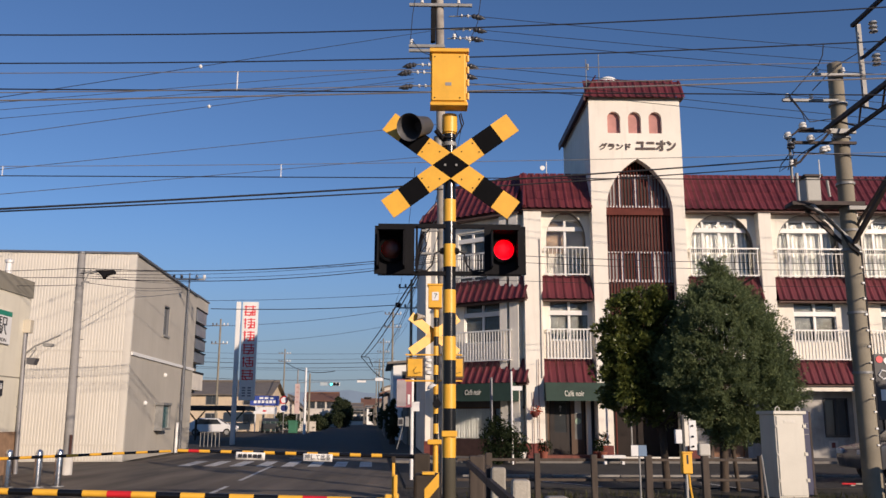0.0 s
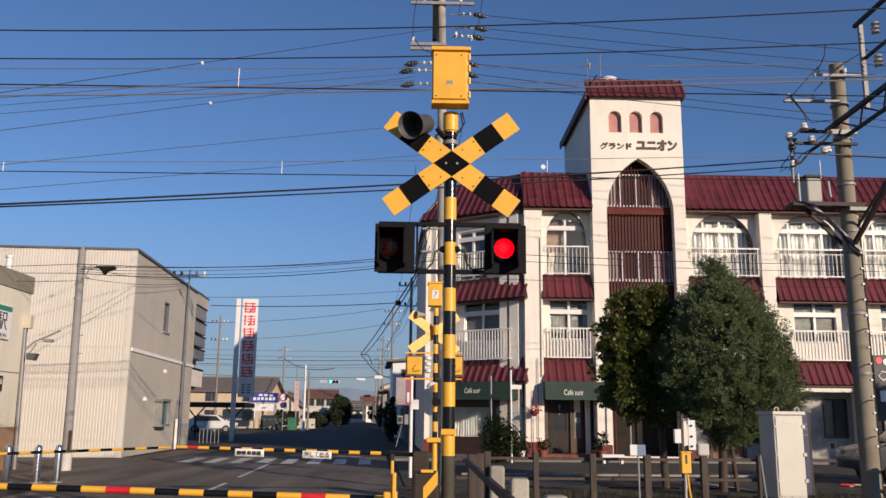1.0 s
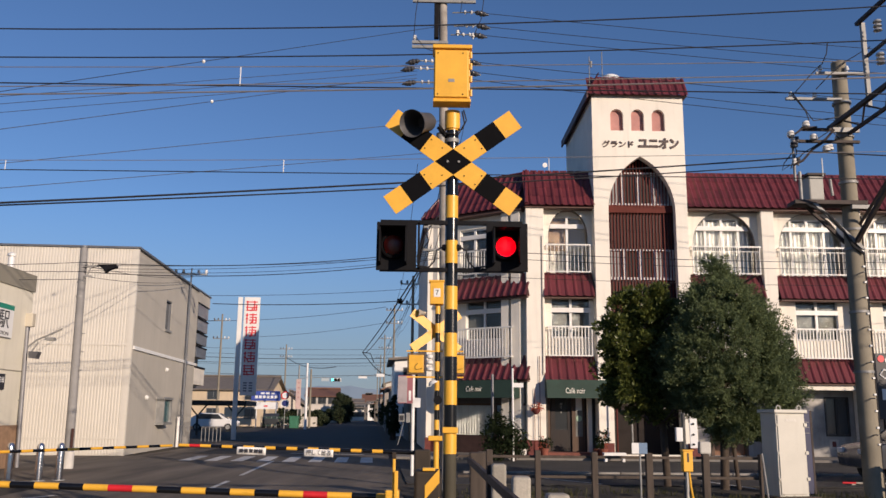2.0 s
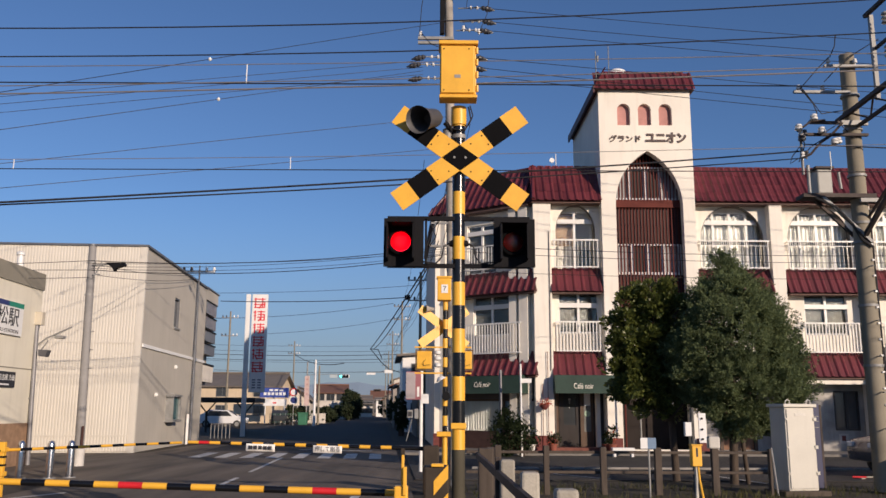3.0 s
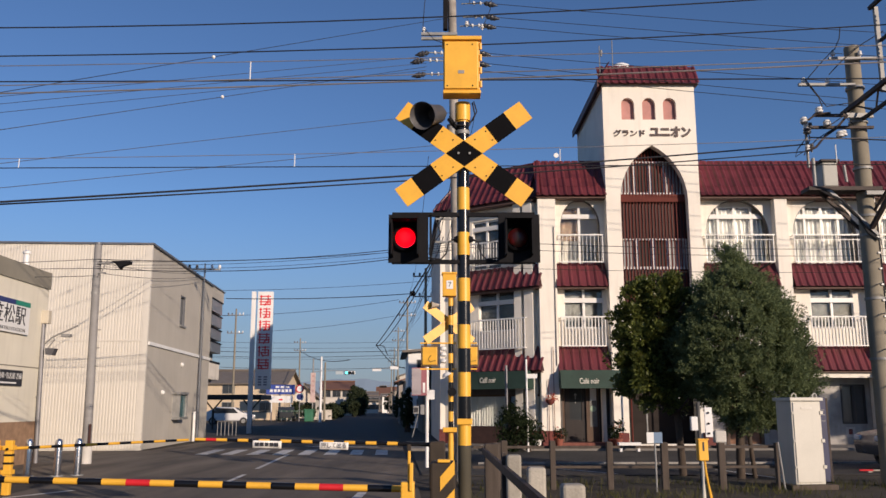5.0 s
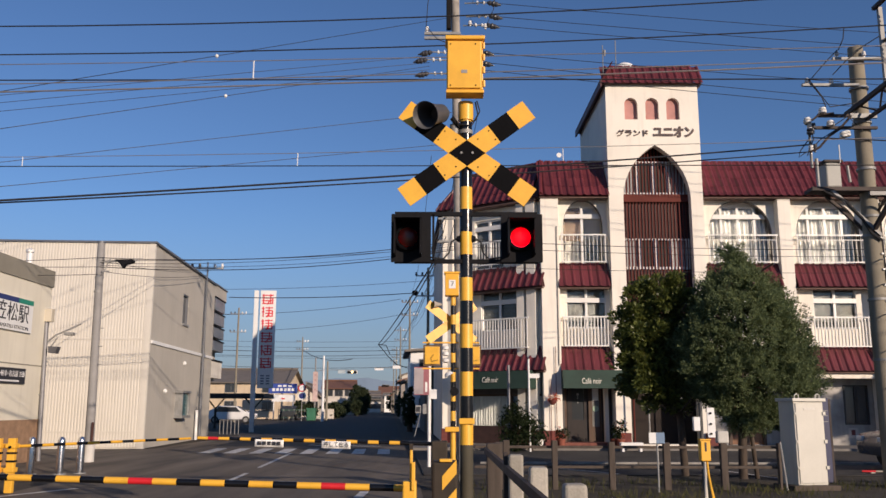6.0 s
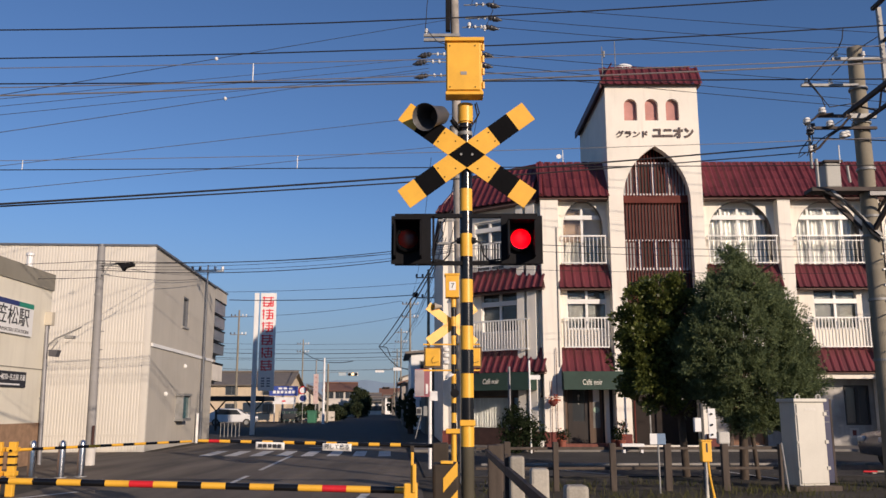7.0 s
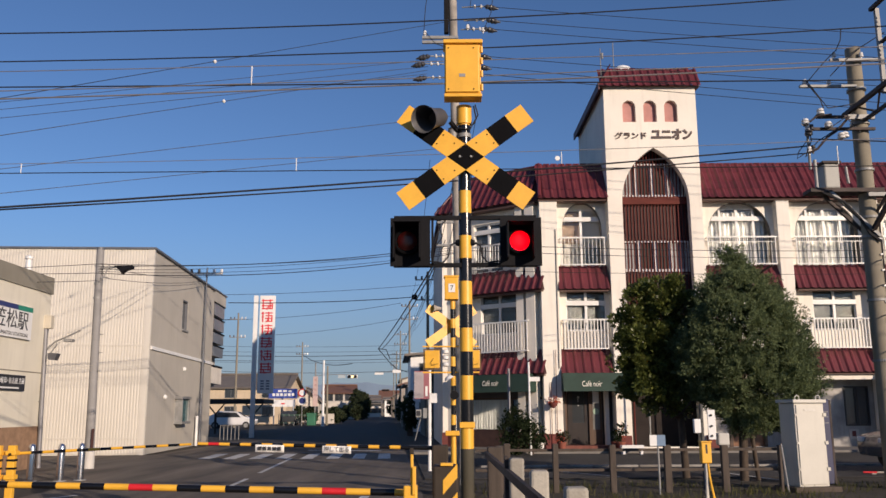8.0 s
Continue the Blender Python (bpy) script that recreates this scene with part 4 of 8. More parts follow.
    part("frame", box(0.4, 4.4, 0.24, 0.30, 1.88, 1.96), surface("brown_wood_door", (0.09, 0.05, 0.028), 0.5), w)
    part("mullion", box(3.0, 3.12, 0.24, 0.34, 0.75, 1.96), surface("brown_wood_door", (0.09, 0.05, 0.028), 0.5), w)
    part("glass", box(0.4, 4.4, 0.36, 0.37, 0.75, 1.95), CLEAR, w).visible_shadow = False
    bm = bmesh.new()
    n = 110
    rows_ = [[bm.verts.new((0.5 + 2.5 * i / n, 0.46 + 0.03 * math.sin(1.15 * i) + 0.012 * math.sin(2.9 * i), z)) for i in range(n + 1)] for z in (0.72, 1.95)]
    for i in range(n):
        bm.faces.new((rows_[0][i], rows_[0][i + 1], rows_[1][i + 1], rows_[1][i]))
    part("curtain", bm, surface("white_lace", (0.72, 0.72, 0.68), 0.9, vary=0.1), w, "white gathered lace curtains", smooth=True)
    # dim arcade under the tower and the bays to the east, its shade partly put into darker plaster
    part("arcade_wall", pierced(rect(10.1, 20.3, 0.08, 2.9), [rect(10.93, 12.17, 0.1, 2.3), rect(15.32, 16.22, 0.86, 2.3)], 0.95, 1.1), surface("stained_shaded_plaster", (0.46, 0.44, 0.41), 0.9, vary=0.4, scale=1.4, dirt=0.35), g, "stained white ground-floor wall, its tone lowered for shade")
    part("arcade_back", box(10.1, 20.3, 1.3, 1.5, 0.08, 3.0), surface("shaded_arcade_plaster", (0.24, 0.24, 0.23), 0.9, vary=0.25, scale=0.6), g)
    brown = surface("brown_wood_door", (0.09, 0.05, 0.028), 0.5)
    part("side_door", box(10.95, 11.5, 1.02, 1.08, 0.08, 2.2), surface("amber_wood", (0.28, 0.13, 0.06), 0.5, vary=0.3, stretch=(5, 5, 0.5)), g, "amber wooden side door")
    part("side_door", box(11.62, 12.15, 1.02, 1.08, 0.08, 2.2), surface("amber_wood", (0.28, 0.13, 0.06), 0.5), g, "amber wooden side door")
    for x in (10.85, 11.5, 12.15):
        part("door_post", box(x, x + 0.12, 0.9, 1.02, 0.08, 2.35), brown, g)
    for x in (7.72, 8.95):
        part("lobby_post", rod((x, 0.35, 0.08), (x, 0.35, 2.5), 0.032, n=12), GALV, g, smooth=True)
    for x in (6.45, 9.65):
        part("tower_foot", box(x, x + 0.42, -0.44, 0.1, 0.08, 0.55), BRICK_RED, g)
    for x0, x1 in ((15.30, 15.77), (15.78, 16.24)):
        part("side_window", pierced(rect(x0, x1, 0.84, 2.32), [rect(x0 + 0.06, x1 - 0.06, 0.92, 2.24)], 0.92, 1.0), surface("dark_frame", (0.03, 0.025, 0.025), 0.4), g)
        part("side_pane", box(x0 + 0.05, x1 - 0.05, 0.97, 0.985, 0.9, 2.26), GLASS, g)
    part("notice", box(15.4, 15.75, 0.938, 0.947, 0.35, 0.72), surface("pale_notice", (0.5, 0.46, 0.42), 0.7), g, "small pale notice with a dark red shape")
    part("notice_shape", box(15.5, 15.65, 0.932, 0.937, 0.45, 0.65), BRICK_RED, g)
    part("lintel", box(10.1, 20.3, 0.1, 0.4, 2.55, 2.85), STUCCO, g)


cafe_building()

# ---- cream building across the forecourt, and the station ----
DARK_TRIM = surface("grey_balcony_panel", (0.16, 0.17, 0.19), 0.4, vary=0.2)


def cream_building():
    b = thing("office_building", "cream two-storey building with ribbed metal siding and a grey roof edge", "building", (-10.57, 30.7, 0), ROAD_TURN)
    H = 7.35
    part("side_wall", pierced([(-0.24, 0), (10.8, 0), (10.8, H), (-0.24, H)], [rect(4.5, 5.45, 4.86, 6.12), rect(4.1, 5.3, 1.15, 2.0)], 0, 0.25), SIDING_SIDE, b, "smooth cream rendered side wall, coloured darker as the dimmer side", m=pose(0, 0.3, 0, 0, 0, 90))
    bm = bmesh.new()
    ribs, w = 92, 9.6
    pts = []
    for i in range(ribs):
        x = -w + w * i / ribs
        p = w / ribs
        pts += [(x, 0.0), (x + 0.55 * p, 0.0), (x + 0.65 * p, 0.013), (x + 0.9 * p, 0.013)]
    pts.append((0, 0))
    lo = [bm.verts.new((x, y, 0.05)) for x, y in pts]
    hi = [bm.verts.new((x, y, H)) for x, y in pts]
    for i in range(len(pts) - 1):
        bm.faces.new((lo[i], lo[i + 1], hi[i + 1], hi[i]))
    part("front_siding", bm, SIDING, b, "ribbed cream metal siding")
    part("front_core", box(-w, -0.02, 0.03, 0.3, 0, H), SIDING, b)
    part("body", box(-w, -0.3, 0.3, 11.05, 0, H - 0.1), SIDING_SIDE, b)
    part("corner_trim", box(-0.15, 0.05, -0.012, 0.12, 0, H), SIDING, b)
    for z in (3.82, 0.55):
        part("joint_strip", box(-w, 0.0, -0.014, 0.0, z, z + 0.06), SIDING, b)
    part("belt", box(0.002, 0.06, 0.3, 11.1, 3.72, 3.84), SIGN_WHITE, b, "white belt course")
    part("parapet", box(-w - 0.1, 0.1, -0.06, 0.1, H, H + 0.07), ROOF_TRIM, b)
    part("parapet", box(-0.02, 0.1, 0.1, 11.15, H, H + 0.07), ROOF_TRIM, b)
    part("roof", box(-w, -0.02, 0.1, 11.1, H - 0.1, H), ROOF_TRIM, b)
    win = new("window")
    win.parent = b
    part("frame", box(-0.18, -0.02, 4.8, 4.86, 4.86, 6.12), ROOF_TRIM, win)
    part("frame", box(-0.18, -0.02, 5.69, 5.75, 4.86, 6.12), ROOF_TRIM, win)
    part("head", box(-0.18, -0.02, 4.8, 5.75, 6.07, 6.12), ROOF_TRIM, win)
    part("sill", box(-0.18, 0.06, 4.76, 5.79, 4.80, 4.88), GALV, win)
    part("pane", box(-0.13, -0.11, 4.84, 5.71, 4.86, 6.1), GLASS, win)
    win = new("window")
    win.parent = b
    bay = box(-0.02, 0.30, 4.35, 4.45, 1.05, 2.05)
    box(-0.02, 0.30, 5.58, 5.68, 1.05, 2.05, bay)
    box(-0.02, 0.34, 4.25, 5.74, 2.0, 2.1, bay)
    box(-0.02, 0.34, 4.25, 5.74, 1.0, 1.1, bay)
    part("bay_frame", bay, GALV, win, "grey steel bay window frame")
    part("pane", box(0.2, 0.22, 4.45, 5.58, 1.1, 2.0), surface("teal_glass", (0.07, 0.16, 0.17), 0.08, vary=0.2), win)
    for y, z in ((2.6, 2.05), (5.5, 3.25)):
        part("vent_cap", lathe([(0.09, 0.0), (0.09, 0.06), (0.03, 0.11)], 12, at=(0, y, z), axis="X"), SIGN_WHITE, b)
    for x, z in ((-7.9, 2.5),):
        part("vent_cap", lathe([(0.09, 0.0), (0.09, 0.06), (0.03, 0.11)], 12, at=(x, 0, z), axis="Y"), SIGN_WHITE, b)
    part("white_pipe", rod((0.12, 7.9, 0), (0.12, 7.9, 1.3), 0.065, n=12), SIGN_WHITE, b, "short white pipe at the wall foot", smooth=True)
    # upper storeys at the rear, carried over an open passage, with stacked balconies
    rear = new("rear_block")
    rear.parent = b
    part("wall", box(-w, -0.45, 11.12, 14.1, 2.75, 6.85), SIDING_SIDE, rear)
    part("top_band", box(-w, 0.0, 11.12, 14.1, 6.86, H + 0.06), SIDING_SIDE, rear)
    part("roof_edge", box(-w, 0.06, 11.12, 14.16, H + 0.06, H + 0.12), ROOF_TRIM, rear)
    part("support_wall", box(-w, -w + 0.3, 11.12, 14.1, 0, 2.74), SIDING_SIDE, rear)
    for z0, z1 in ((6.2, 6.8), (5.5, 6.05), (4.85, 5.35), (4.2, 4.68)):
        part("balcony", box(-0.44, -0.02, 11.4, 13.9, z0, z1), DARK_TRIM, rear, "grey panelled balcony")
        part("balcony_rail", box(-0.44, 0.03, 11.35, 13.95, z1, z1 + 0.05), MATT_BLACK, rear)
    part("stair_parapet", box(-0.44, -0.03, 11.3, 13.8, 2.85, 3.65), STUCCO_OLD, rear, "beige parapet of the lowest landing")
    part("landing_edge", box(-0.44, 0.0, 11.3, 13.85, 3.66, 3.75), MATT_BLACK, rear)


def station_house():
    b = thing("station_house", "small cream station building with an olive roof band and name sign", "station building", (-11.16, 24.15, 0), 0.8)
    part("wall", box(-6, 0, -9, 0, 1.12, 4.8), STATION_WALL, b)
    part("plinth", box(-6.02, 0.02, -9.02, 0.02, 0, 1.12), STATION_BRICK, b, "tan brick plinth")
    part("roof_band", box(-6.1, 0.04, -9.1, 0.03, 4.8, 5.27), STATION_BAND, b, "olive grey roof band")
    part("seam", box(0, 0.008, -9, 0, 2.55, 2.58), STATION_BAND, b)
    sg = new("name_sign")
    sg.parent = b
    tagged(sg, "white station name sign with a green band")
    part("panel", box(0.0, 0.07, -4.05, -1.2, 3.40, 4.26), SIGN_WHITE, sg)
    part("band", box(0.07, 0.075, -2.03, -1.2, 4.13, 4.26), SIGN_GREEN, sg)
    part("band", box(0.07, 0.075, -4.05, -2.03, 4.13, 4.26), SIGN_BLUE, sg)
    T = pose(0.075, -2.62, 3.83, 90, 0, 90)
    lettering("name", "西笠松駅", 0.52, SIGN_INK, sg, T, 0.004, 2.35)
    lettering("caption", "NISHI-KASAMATSU STATION", 0.13, SIGN_INK, sg, pose(0.075, -2.62, 3.49, 90, 0, 90), 0.003, 2.4)
    s2 = new("direction_sign")
    s2.parent = b
    tagged(s2, "small black direction sign with pale bars")
    part("panel", box(0.0, 0.05, -3.1, -1.27, 2.05, 2.45), SIGN_INK, s2)
    for txt, y, w in (("笠松", -2.85, 0.33), ("・", -2.64, 0.04), ("岐阜", -2.43, 0.33), ("・", -2.22, 0.04), ("名古屋", -1.93, 0.48), ("方面", -1.47, 0.3)):
        lettering("word", txt, 0.17, SIGN_WHITE, s2, pose(0.053, y, 2.29, 90, 0, 90), 0.002, w)
    part("text_bar", box(0.05, 0.053, -2.9, -1.6, 2.1, 2.14), SIGN_WHITE, s2)


cream_building()
station_house()
v = thing("vent_pipe", "white capped vent pipe rising behind the station roof", "pipe", (-12.8, 26.0, 0))
part("pipe", rod((0, 0, 0), (0, 0, 6.15), 0.09, n=14), SIGN_WHITE, v, smooth=True)
part("cap", lathe([(0.095, 6.15), (0.12, 6.17), (0.12, 6.25), (0.03, 6.29)], 14), SIGN_WHITE, v, smooth=True)

# ---- crossing gates ----
def barrier_bar(parent, p, q, r, fields, yellow_first=True, reds=(), taper=1.0):
    """A gate bar of painted tubes, end to end."""
    p, q = Vector(p), Vector(q)
    for i in range(fields):
        a, b = p.lerp(q, i / fields), p.lerp(q, (i + 1) / fields)
        ra, rb = r * (1 + (taper - 1) * i / fields), r * (1 + (taper - 1) * (i + 1) / fields)
        mat = BAR_RED if i in reds else (YELLOW if (i % 2 == 0) == yellow_first else BLACK)
        part("bar_field", rod(a, b, ra, rb, n=12), mat, parent, smooth=True)


def crossing_gates():
    g = thing("crossing_gate", "lowered yellow and black crossing gate with red bands", "crossing gate", (0, 0, 0))
    barrier_bar(g, (-0.401, 7.3, 0.832), (-4.401, 7.3, 0.93), 0.029, 20, False, (2, 10), 0.95)
    part("bar_stub", rod((-0.401, 7.3, 0.832), (-0.30, 7.3, 0.83), 0.029, n=12), YELLOW, g, smooth=True)
    clamp = new("bar_clamp")
    clamp.parent = g
    part("block", box(-0.315, -0.205, 7.0, 7.14, 0.76, 0.91, bevel=0.012), YELLOW, clamp)
    part("arm_plate", box(-0.245, -0.215, 6.98, 7.03, 0.84, 1.06, bevel=0.006), YELLOW, clamp)
    part("arm_plate", box(-0.262, -0.238, 7.06, 7.10, 0.90, 1.15, bevel=0.006), YELLOW, clamp)
    brown = surface("brown_drive_box", (0.045, 0.033, 0.022), 0.85, vary=0.35, scale=4, dirt=0.3)
    part("arm_cap", box(-0.268, -0.236, 7.06, 7.11, 1.15, 1.2, bevel=0.006), brown, clamp)
    drive = part("drive_box", box(-0.08, 0.125, 7.0, 7.32, 0.0, 1.06, bevel=0.02), brown, g, "brown gate drive box with yellow stripes")
    for k in range(2):
        z = 0.62 + 0.22 * k
        part("stripe", prism([(0.0, z), (0.115, z + 0.13), (0.115, z + 0.24), (0.0, z + 0.11)], 6.994, 6.999), YELLOW, drive)
    part("top_flange", box(-0.02, 0.08, 6.98, 7.06, 1.062, 1.085, bevel=0.004), YELLOW, drive)
    g = thing("crossing_gate", "lowered yellow and black crossing gate with two hanging banners", "crossing gate", (0, 0, 0))
    barrier_bar(g, (-0.79, 16.35, 0.82), (-4.59, 16.35, 0.905), 0.036, 19, True, (17,), 0.8)
    brown = surface("brown_drive_box", (0.045, 0.033, 0.022), 0.85)
    part("drive_box", box(-0.2, 0.1, 16.15, 16.55, 0, 0.86, bevel=0.03), brown, g, "brown gate drive box")
    part("bar_root", rod((-0.79, 16.35, 0.82), (-0.1, 16.35, 0.80), 0.04, n=12), BLACK, g)
    for x, y, txt in ((-1.98, 16.35, "押して出る"), (-3.23, 16.35, "")):
        M = pose(x, y - 0.045, 0.835 + 0.022 * (-0.79 - x), 0, 1.5, 0)
        bn = new("banner")
        bn.parent = g
        bn.matrix_basis = M
        tagged(bn, "white cloth banner hung on the gate bar")
        bm = bmesh.new()
        n = 12
        rws = [[bm.verts.new((-0.27 + 0.54 * i / n, 0.012 * math.sin(i * 0.9) - 0.0 * z, z)) for i in range(n + 1)] for z in (-0.145, -0.01)]
        for i in range(n):
            bm.faces.new((rws[0][i], rws[0][i + 1], rws[1][i + 1], rws[1][i]))
        cloth = part("cloth", bm, surface("white_cloth", (0.85, 0.83, 0.78), 0.9, vary=0.1), bn, smooth=True)
        cloth.modifiers.new("thick", "SOLIDIFY").thickness = 0.004
        if txt:
            lettering("words", txt, 0.105, SIGN_INK, bn, pose(0, -0.018, -0.075) @ FACING, 0.002, 0.46)
        else:
            for i in range(5):
                part("glyph_bar", box(-0.22 + 0.09 * i, -0.15 + 0.09 * i, -0.02, -0.016, -0.11, -0.045), SIGN_INK, bn)
    g = thing("crossing_gate", "lowered yellow and black crossing gate beside the station", "crossing gate", (0, 0, 0))
    barrier_bar(g, (-7.44, 15.4, 0.79), (-4.44, 15.4, 0.93), 0.028, 15, True, (), 0.8)
    part("bar_root", rod((-7.7, 15.4, 0.778), (-7.44, 15.4, 0.79), 0.03, n=10), YELLOW, g)
    for x, y in ((-7.53, 15.3), (-7.76, 15.25)):
        p = new("gate_post")
        p.parent = g
        p.matrix_basis = pose(x, y, 0)
        part("post", box(-0.065, 0.065, -0.05, 0.05, 0, 0.93, bevel=0.01), YELLOW, p)
        for z in (0.35, 0.76):
            part("clamp", box(-0.09, 0.09, -0.08, 0.08, z, z + 0.08, bevel=0.01), YELLOW, p)
        for z in (0.52, 0.66):
            part("dark_clamp", box(-0.072, 0.072, -0.058, 0.058, z, z + 0.035), MATT_BLACK, p)
        part("bolt", rod((0.0, -0.1, 0.78), (0.0, -0.05, 0.78), 0.025, n=8), BLACK, p)


crossing_gates()


def far_signal():
    s = thing("crossing_signal", "far yellow and black railway crossing signal seen from behind", "crossing signal", (0.225, 18.0, 0))
    banded_pole(s, 0.8, 3.85, 0.055, 0.2, 0.8, True)
    part("pole_foot", rod((0, 0, 0), (0, 0, 0.8), 0.06, n=16), YELLOW, s, smooth=True)
    bx = part("number_box", box(-0.17, 0.12, -0.15, 0.12, 3.8, 4.27, bevel=0.012), YELLOW, s)
    part("number_plate", box(-0.09, 0.05, -0.158, -0.152, 3.95, 4.13), SIGN_WHITE, bx)
    lettering("number", "7", 0.15, SIGN_INK, bx, pose(-0.02, -0.16, 4.04) @ FACING, 0.002)
    part("box_lid", box(-0.19, 0.14, -0.17, 0.14, 4.27, 4.31, bevel=0.006), YELLOW, bx)
    arm = new("crossbuck")
    arm.parent = s
    arm.matrix_basis = pose(-0.03, 0.1, 3.25, 0, 0, 16)
    for sg in (1, -1):
        part("crossbuck_arm", box(-0.65, 0.65, 0.01 * sg, 0.01 * sg + 0.008, -0.095, 0.095), YELLOW, arm, m=pose(0, 0, 0, 0, 36 * sg, 0))
    for x in (-0.44, 0.40):
        l = new("lamp")
        l.parent = s
        part("back", box(x - 0.155, x + 0.155, -0.1, -0.06, 2.36, 2.73, bevel=0.012), YELLOW, l)
        part("frame", pierced(rect(x - 0.185, x + 0.185, 2.325, 2.765), [rect(x - 0.158, x + 0.158, 2.352, 2.738)], -0.075, -0.05), surface("worn_brown_rim", (0.16, 0.10, 0.045), 0.7, vary=0.3), l)
        part("cable", sweep([(x + 0.03, -0.11, 2.56), (x - 0.03, -0.12, 2.48), (x + 0.0, -0.12, 2.42), (x + 0.12, -0.11, 2.45)], 0.005), WIRE, l)
    part("bell", lathe([(0.02, 0.0), (0.07, 0.02), (0.10, 0.06), (0.105, 0.08), (0.09, 0.075)], 16, axis="X"), SIGN_WHITE, s, "white dished bell", smooth=True, m=pose(-0.12, -0.12, 2.20, 0, 62, 0))
    for z in (2.44, 2.58, 2.7):
        part("insulator", lathe([(0.03, -0.05), (0.07, -0.03), (0.07, 0.03), (0.03, 0.05)], 12, at=(-0.16, -0.1, z)), PORCELAIN, s, smooth=True)
    part("ring", lathe([(0.04, 0.1), (0.09, 0.1), (0.09, 0.13), (0.04, 0.13)], 16, at=(0.02, 0.0, 1.80), axis="Y"), MATT_BLACK, s, smooth=True)
    part("foot_clamp", box(-0.17, 0.13, -0.12, 0.1, 0.98, 1.08, bevel=0.015), YELLOW, s)
    part("lamp_bar", box(-0.64, 0.55, -0.03, 0.03, 2.26, 2.29), YELLOW, s)
    part("lamp_bar", box(-0.64, 0.55, -0.03, 0.03, 2.80, 2.83), YELLOW, s)
    part("horn", lathe([(0.03, 0.0), (0.05, 0.1), (0.08, 0.18), (0.04, 0.08)], 16, axis="X"), surface("beige_horn", (0.5, 0.44, 0.36), 0.6), s, m=pose(-0.25, 0, 3.62, 0, 0, 200))
    part("dark_post", rod((0.15, -0.1, 0), (0.15, -0.1, 3.0), 0.035, n=10), GALV, s)


far_signal()


def bollard(x, y):
    b = thing("bollard", "polished steel bollard with a domed top", "bollard", (x, y, 0), group="forecourt bollards")
    part("tube", lathe([(0.08, 0), (0.08, 0.70), (0.072, 0.76), (0.05, 0.80), (0.01, 0.815)], 20), CHROME, b, smooth=True)
    part("foot", rod((0, 0, 0), (0, 0, 0.02), 0.14, n=20), GALV, b)


for p in ((-9.07, 19.3), (-8.44, 19.35), (-8.1, 19.6)):
    bollard(*p)

# ---- trees ----
def leaves(name, spots, size, slim, material, parent, seed, label="", droop=0.0):
    """Many small folded leaves at the given places, as one crown."""
    rng = np.random.default_rng(seed)
    n = len(spots)
    d = rng.normal(size=(n, 3))
    d[:, 2] -= droop
    d /= np.linalg.norm(d, axis=1)[:, None]
    e = np.cross(d, rng.normal(size=(n, 3)))
    e /= np.linalg.norm(e, axis=1)[:, None]
    f = np.cross(d, e)
    s = size * rng.uniform(0.6, 1.35, (n, 1))
    base, tip = spots - d * s * 0.5, spots + d * s * 0.5
    mid = spots + f * s * 0.12
    v = np.stack([base, mid + e * s * slim, tip, mid - e * s * slim], 1).reshape(-1, 3)
    i = np.arange(n) * 4
    faces = np.concatenate([np.stack([i, i + 1, i + 2], 1), np.stack([i, i + 2, i + 3], 1)])
    me = bpy.data.meshes.new(name)
    me.from_pydata(v.tolist(), [], faces.tolist())
    me.materials.append(material)
    ob = new(name, me)
    ob.parent = parent
    return tagged(ob, label)


def clumps(profile, count, per, spread, seed, lean=(0, 0), squash=1.0, inner=0.55, lump=0.16):
    """Leaf places in clumps round an axis: profile gives (height, radius) pairs."""
    rng = np.random.default_rng(seed)
    hs, rs = np.array(profile).T
    w = np.cumsum(np.maximum(np.interp(np.linspace(hs[0], hs[-1], 200), hs, rs), 0.05))
    z = np.interp(rng.uniform(0, w[-1], count), w, np.linspace(hs[0], hs[-1], 200))
    a = rng.uniform(0, 2 * np.pi, count)
    bump = 1 + lump * (np.sin(3 * a + 2.1 * z + seed) + 0.7 * np.sin(5 * a - 3.3 * z))
    r = np.interp(z, hs, rs) * np.sqrt(rng.uniform(inner ** 2, 1, count)) * bump
    c = np.stack([r * np.cos(a) + lean[0] * z, r * np.sin(a) * squash + lean[1] * z, z], 1)
    sc = spread * rng.uniform(0.6, 1.3, (count, 1, 1))
    return (c[:, None, :] + rng.normal(size=(count, per, 3)) * sc * np.array([1, 1, 0.75])).reshape(-1, 3)


def limbs(parent, starts, material, seed, reach, n=9, z=(1.0, 3.0), up=0.5, r=0.03):
    rng = random.Random(seed)
    for i in range(n):
        h = z[0] + (z[1] - z[0]) * i / max(1, n - 1)
        a = rng.uniform(0, 6.283)
        k = reach * rng.uniform(0.5, 0.9)
        p0 = Vector((starts[0], starts[1], h))
        p1 = p0 + Vector((math.cos(a) * k * 0.5, math.sin(a) * k * 0.5, up * k * 0.35))
        p2 = p0 + Vector((math.cos(a) * k, math.sin(a) * k, up * k))
        part("limb", sweep([p0, p1, p2], r, 6), material, parent)


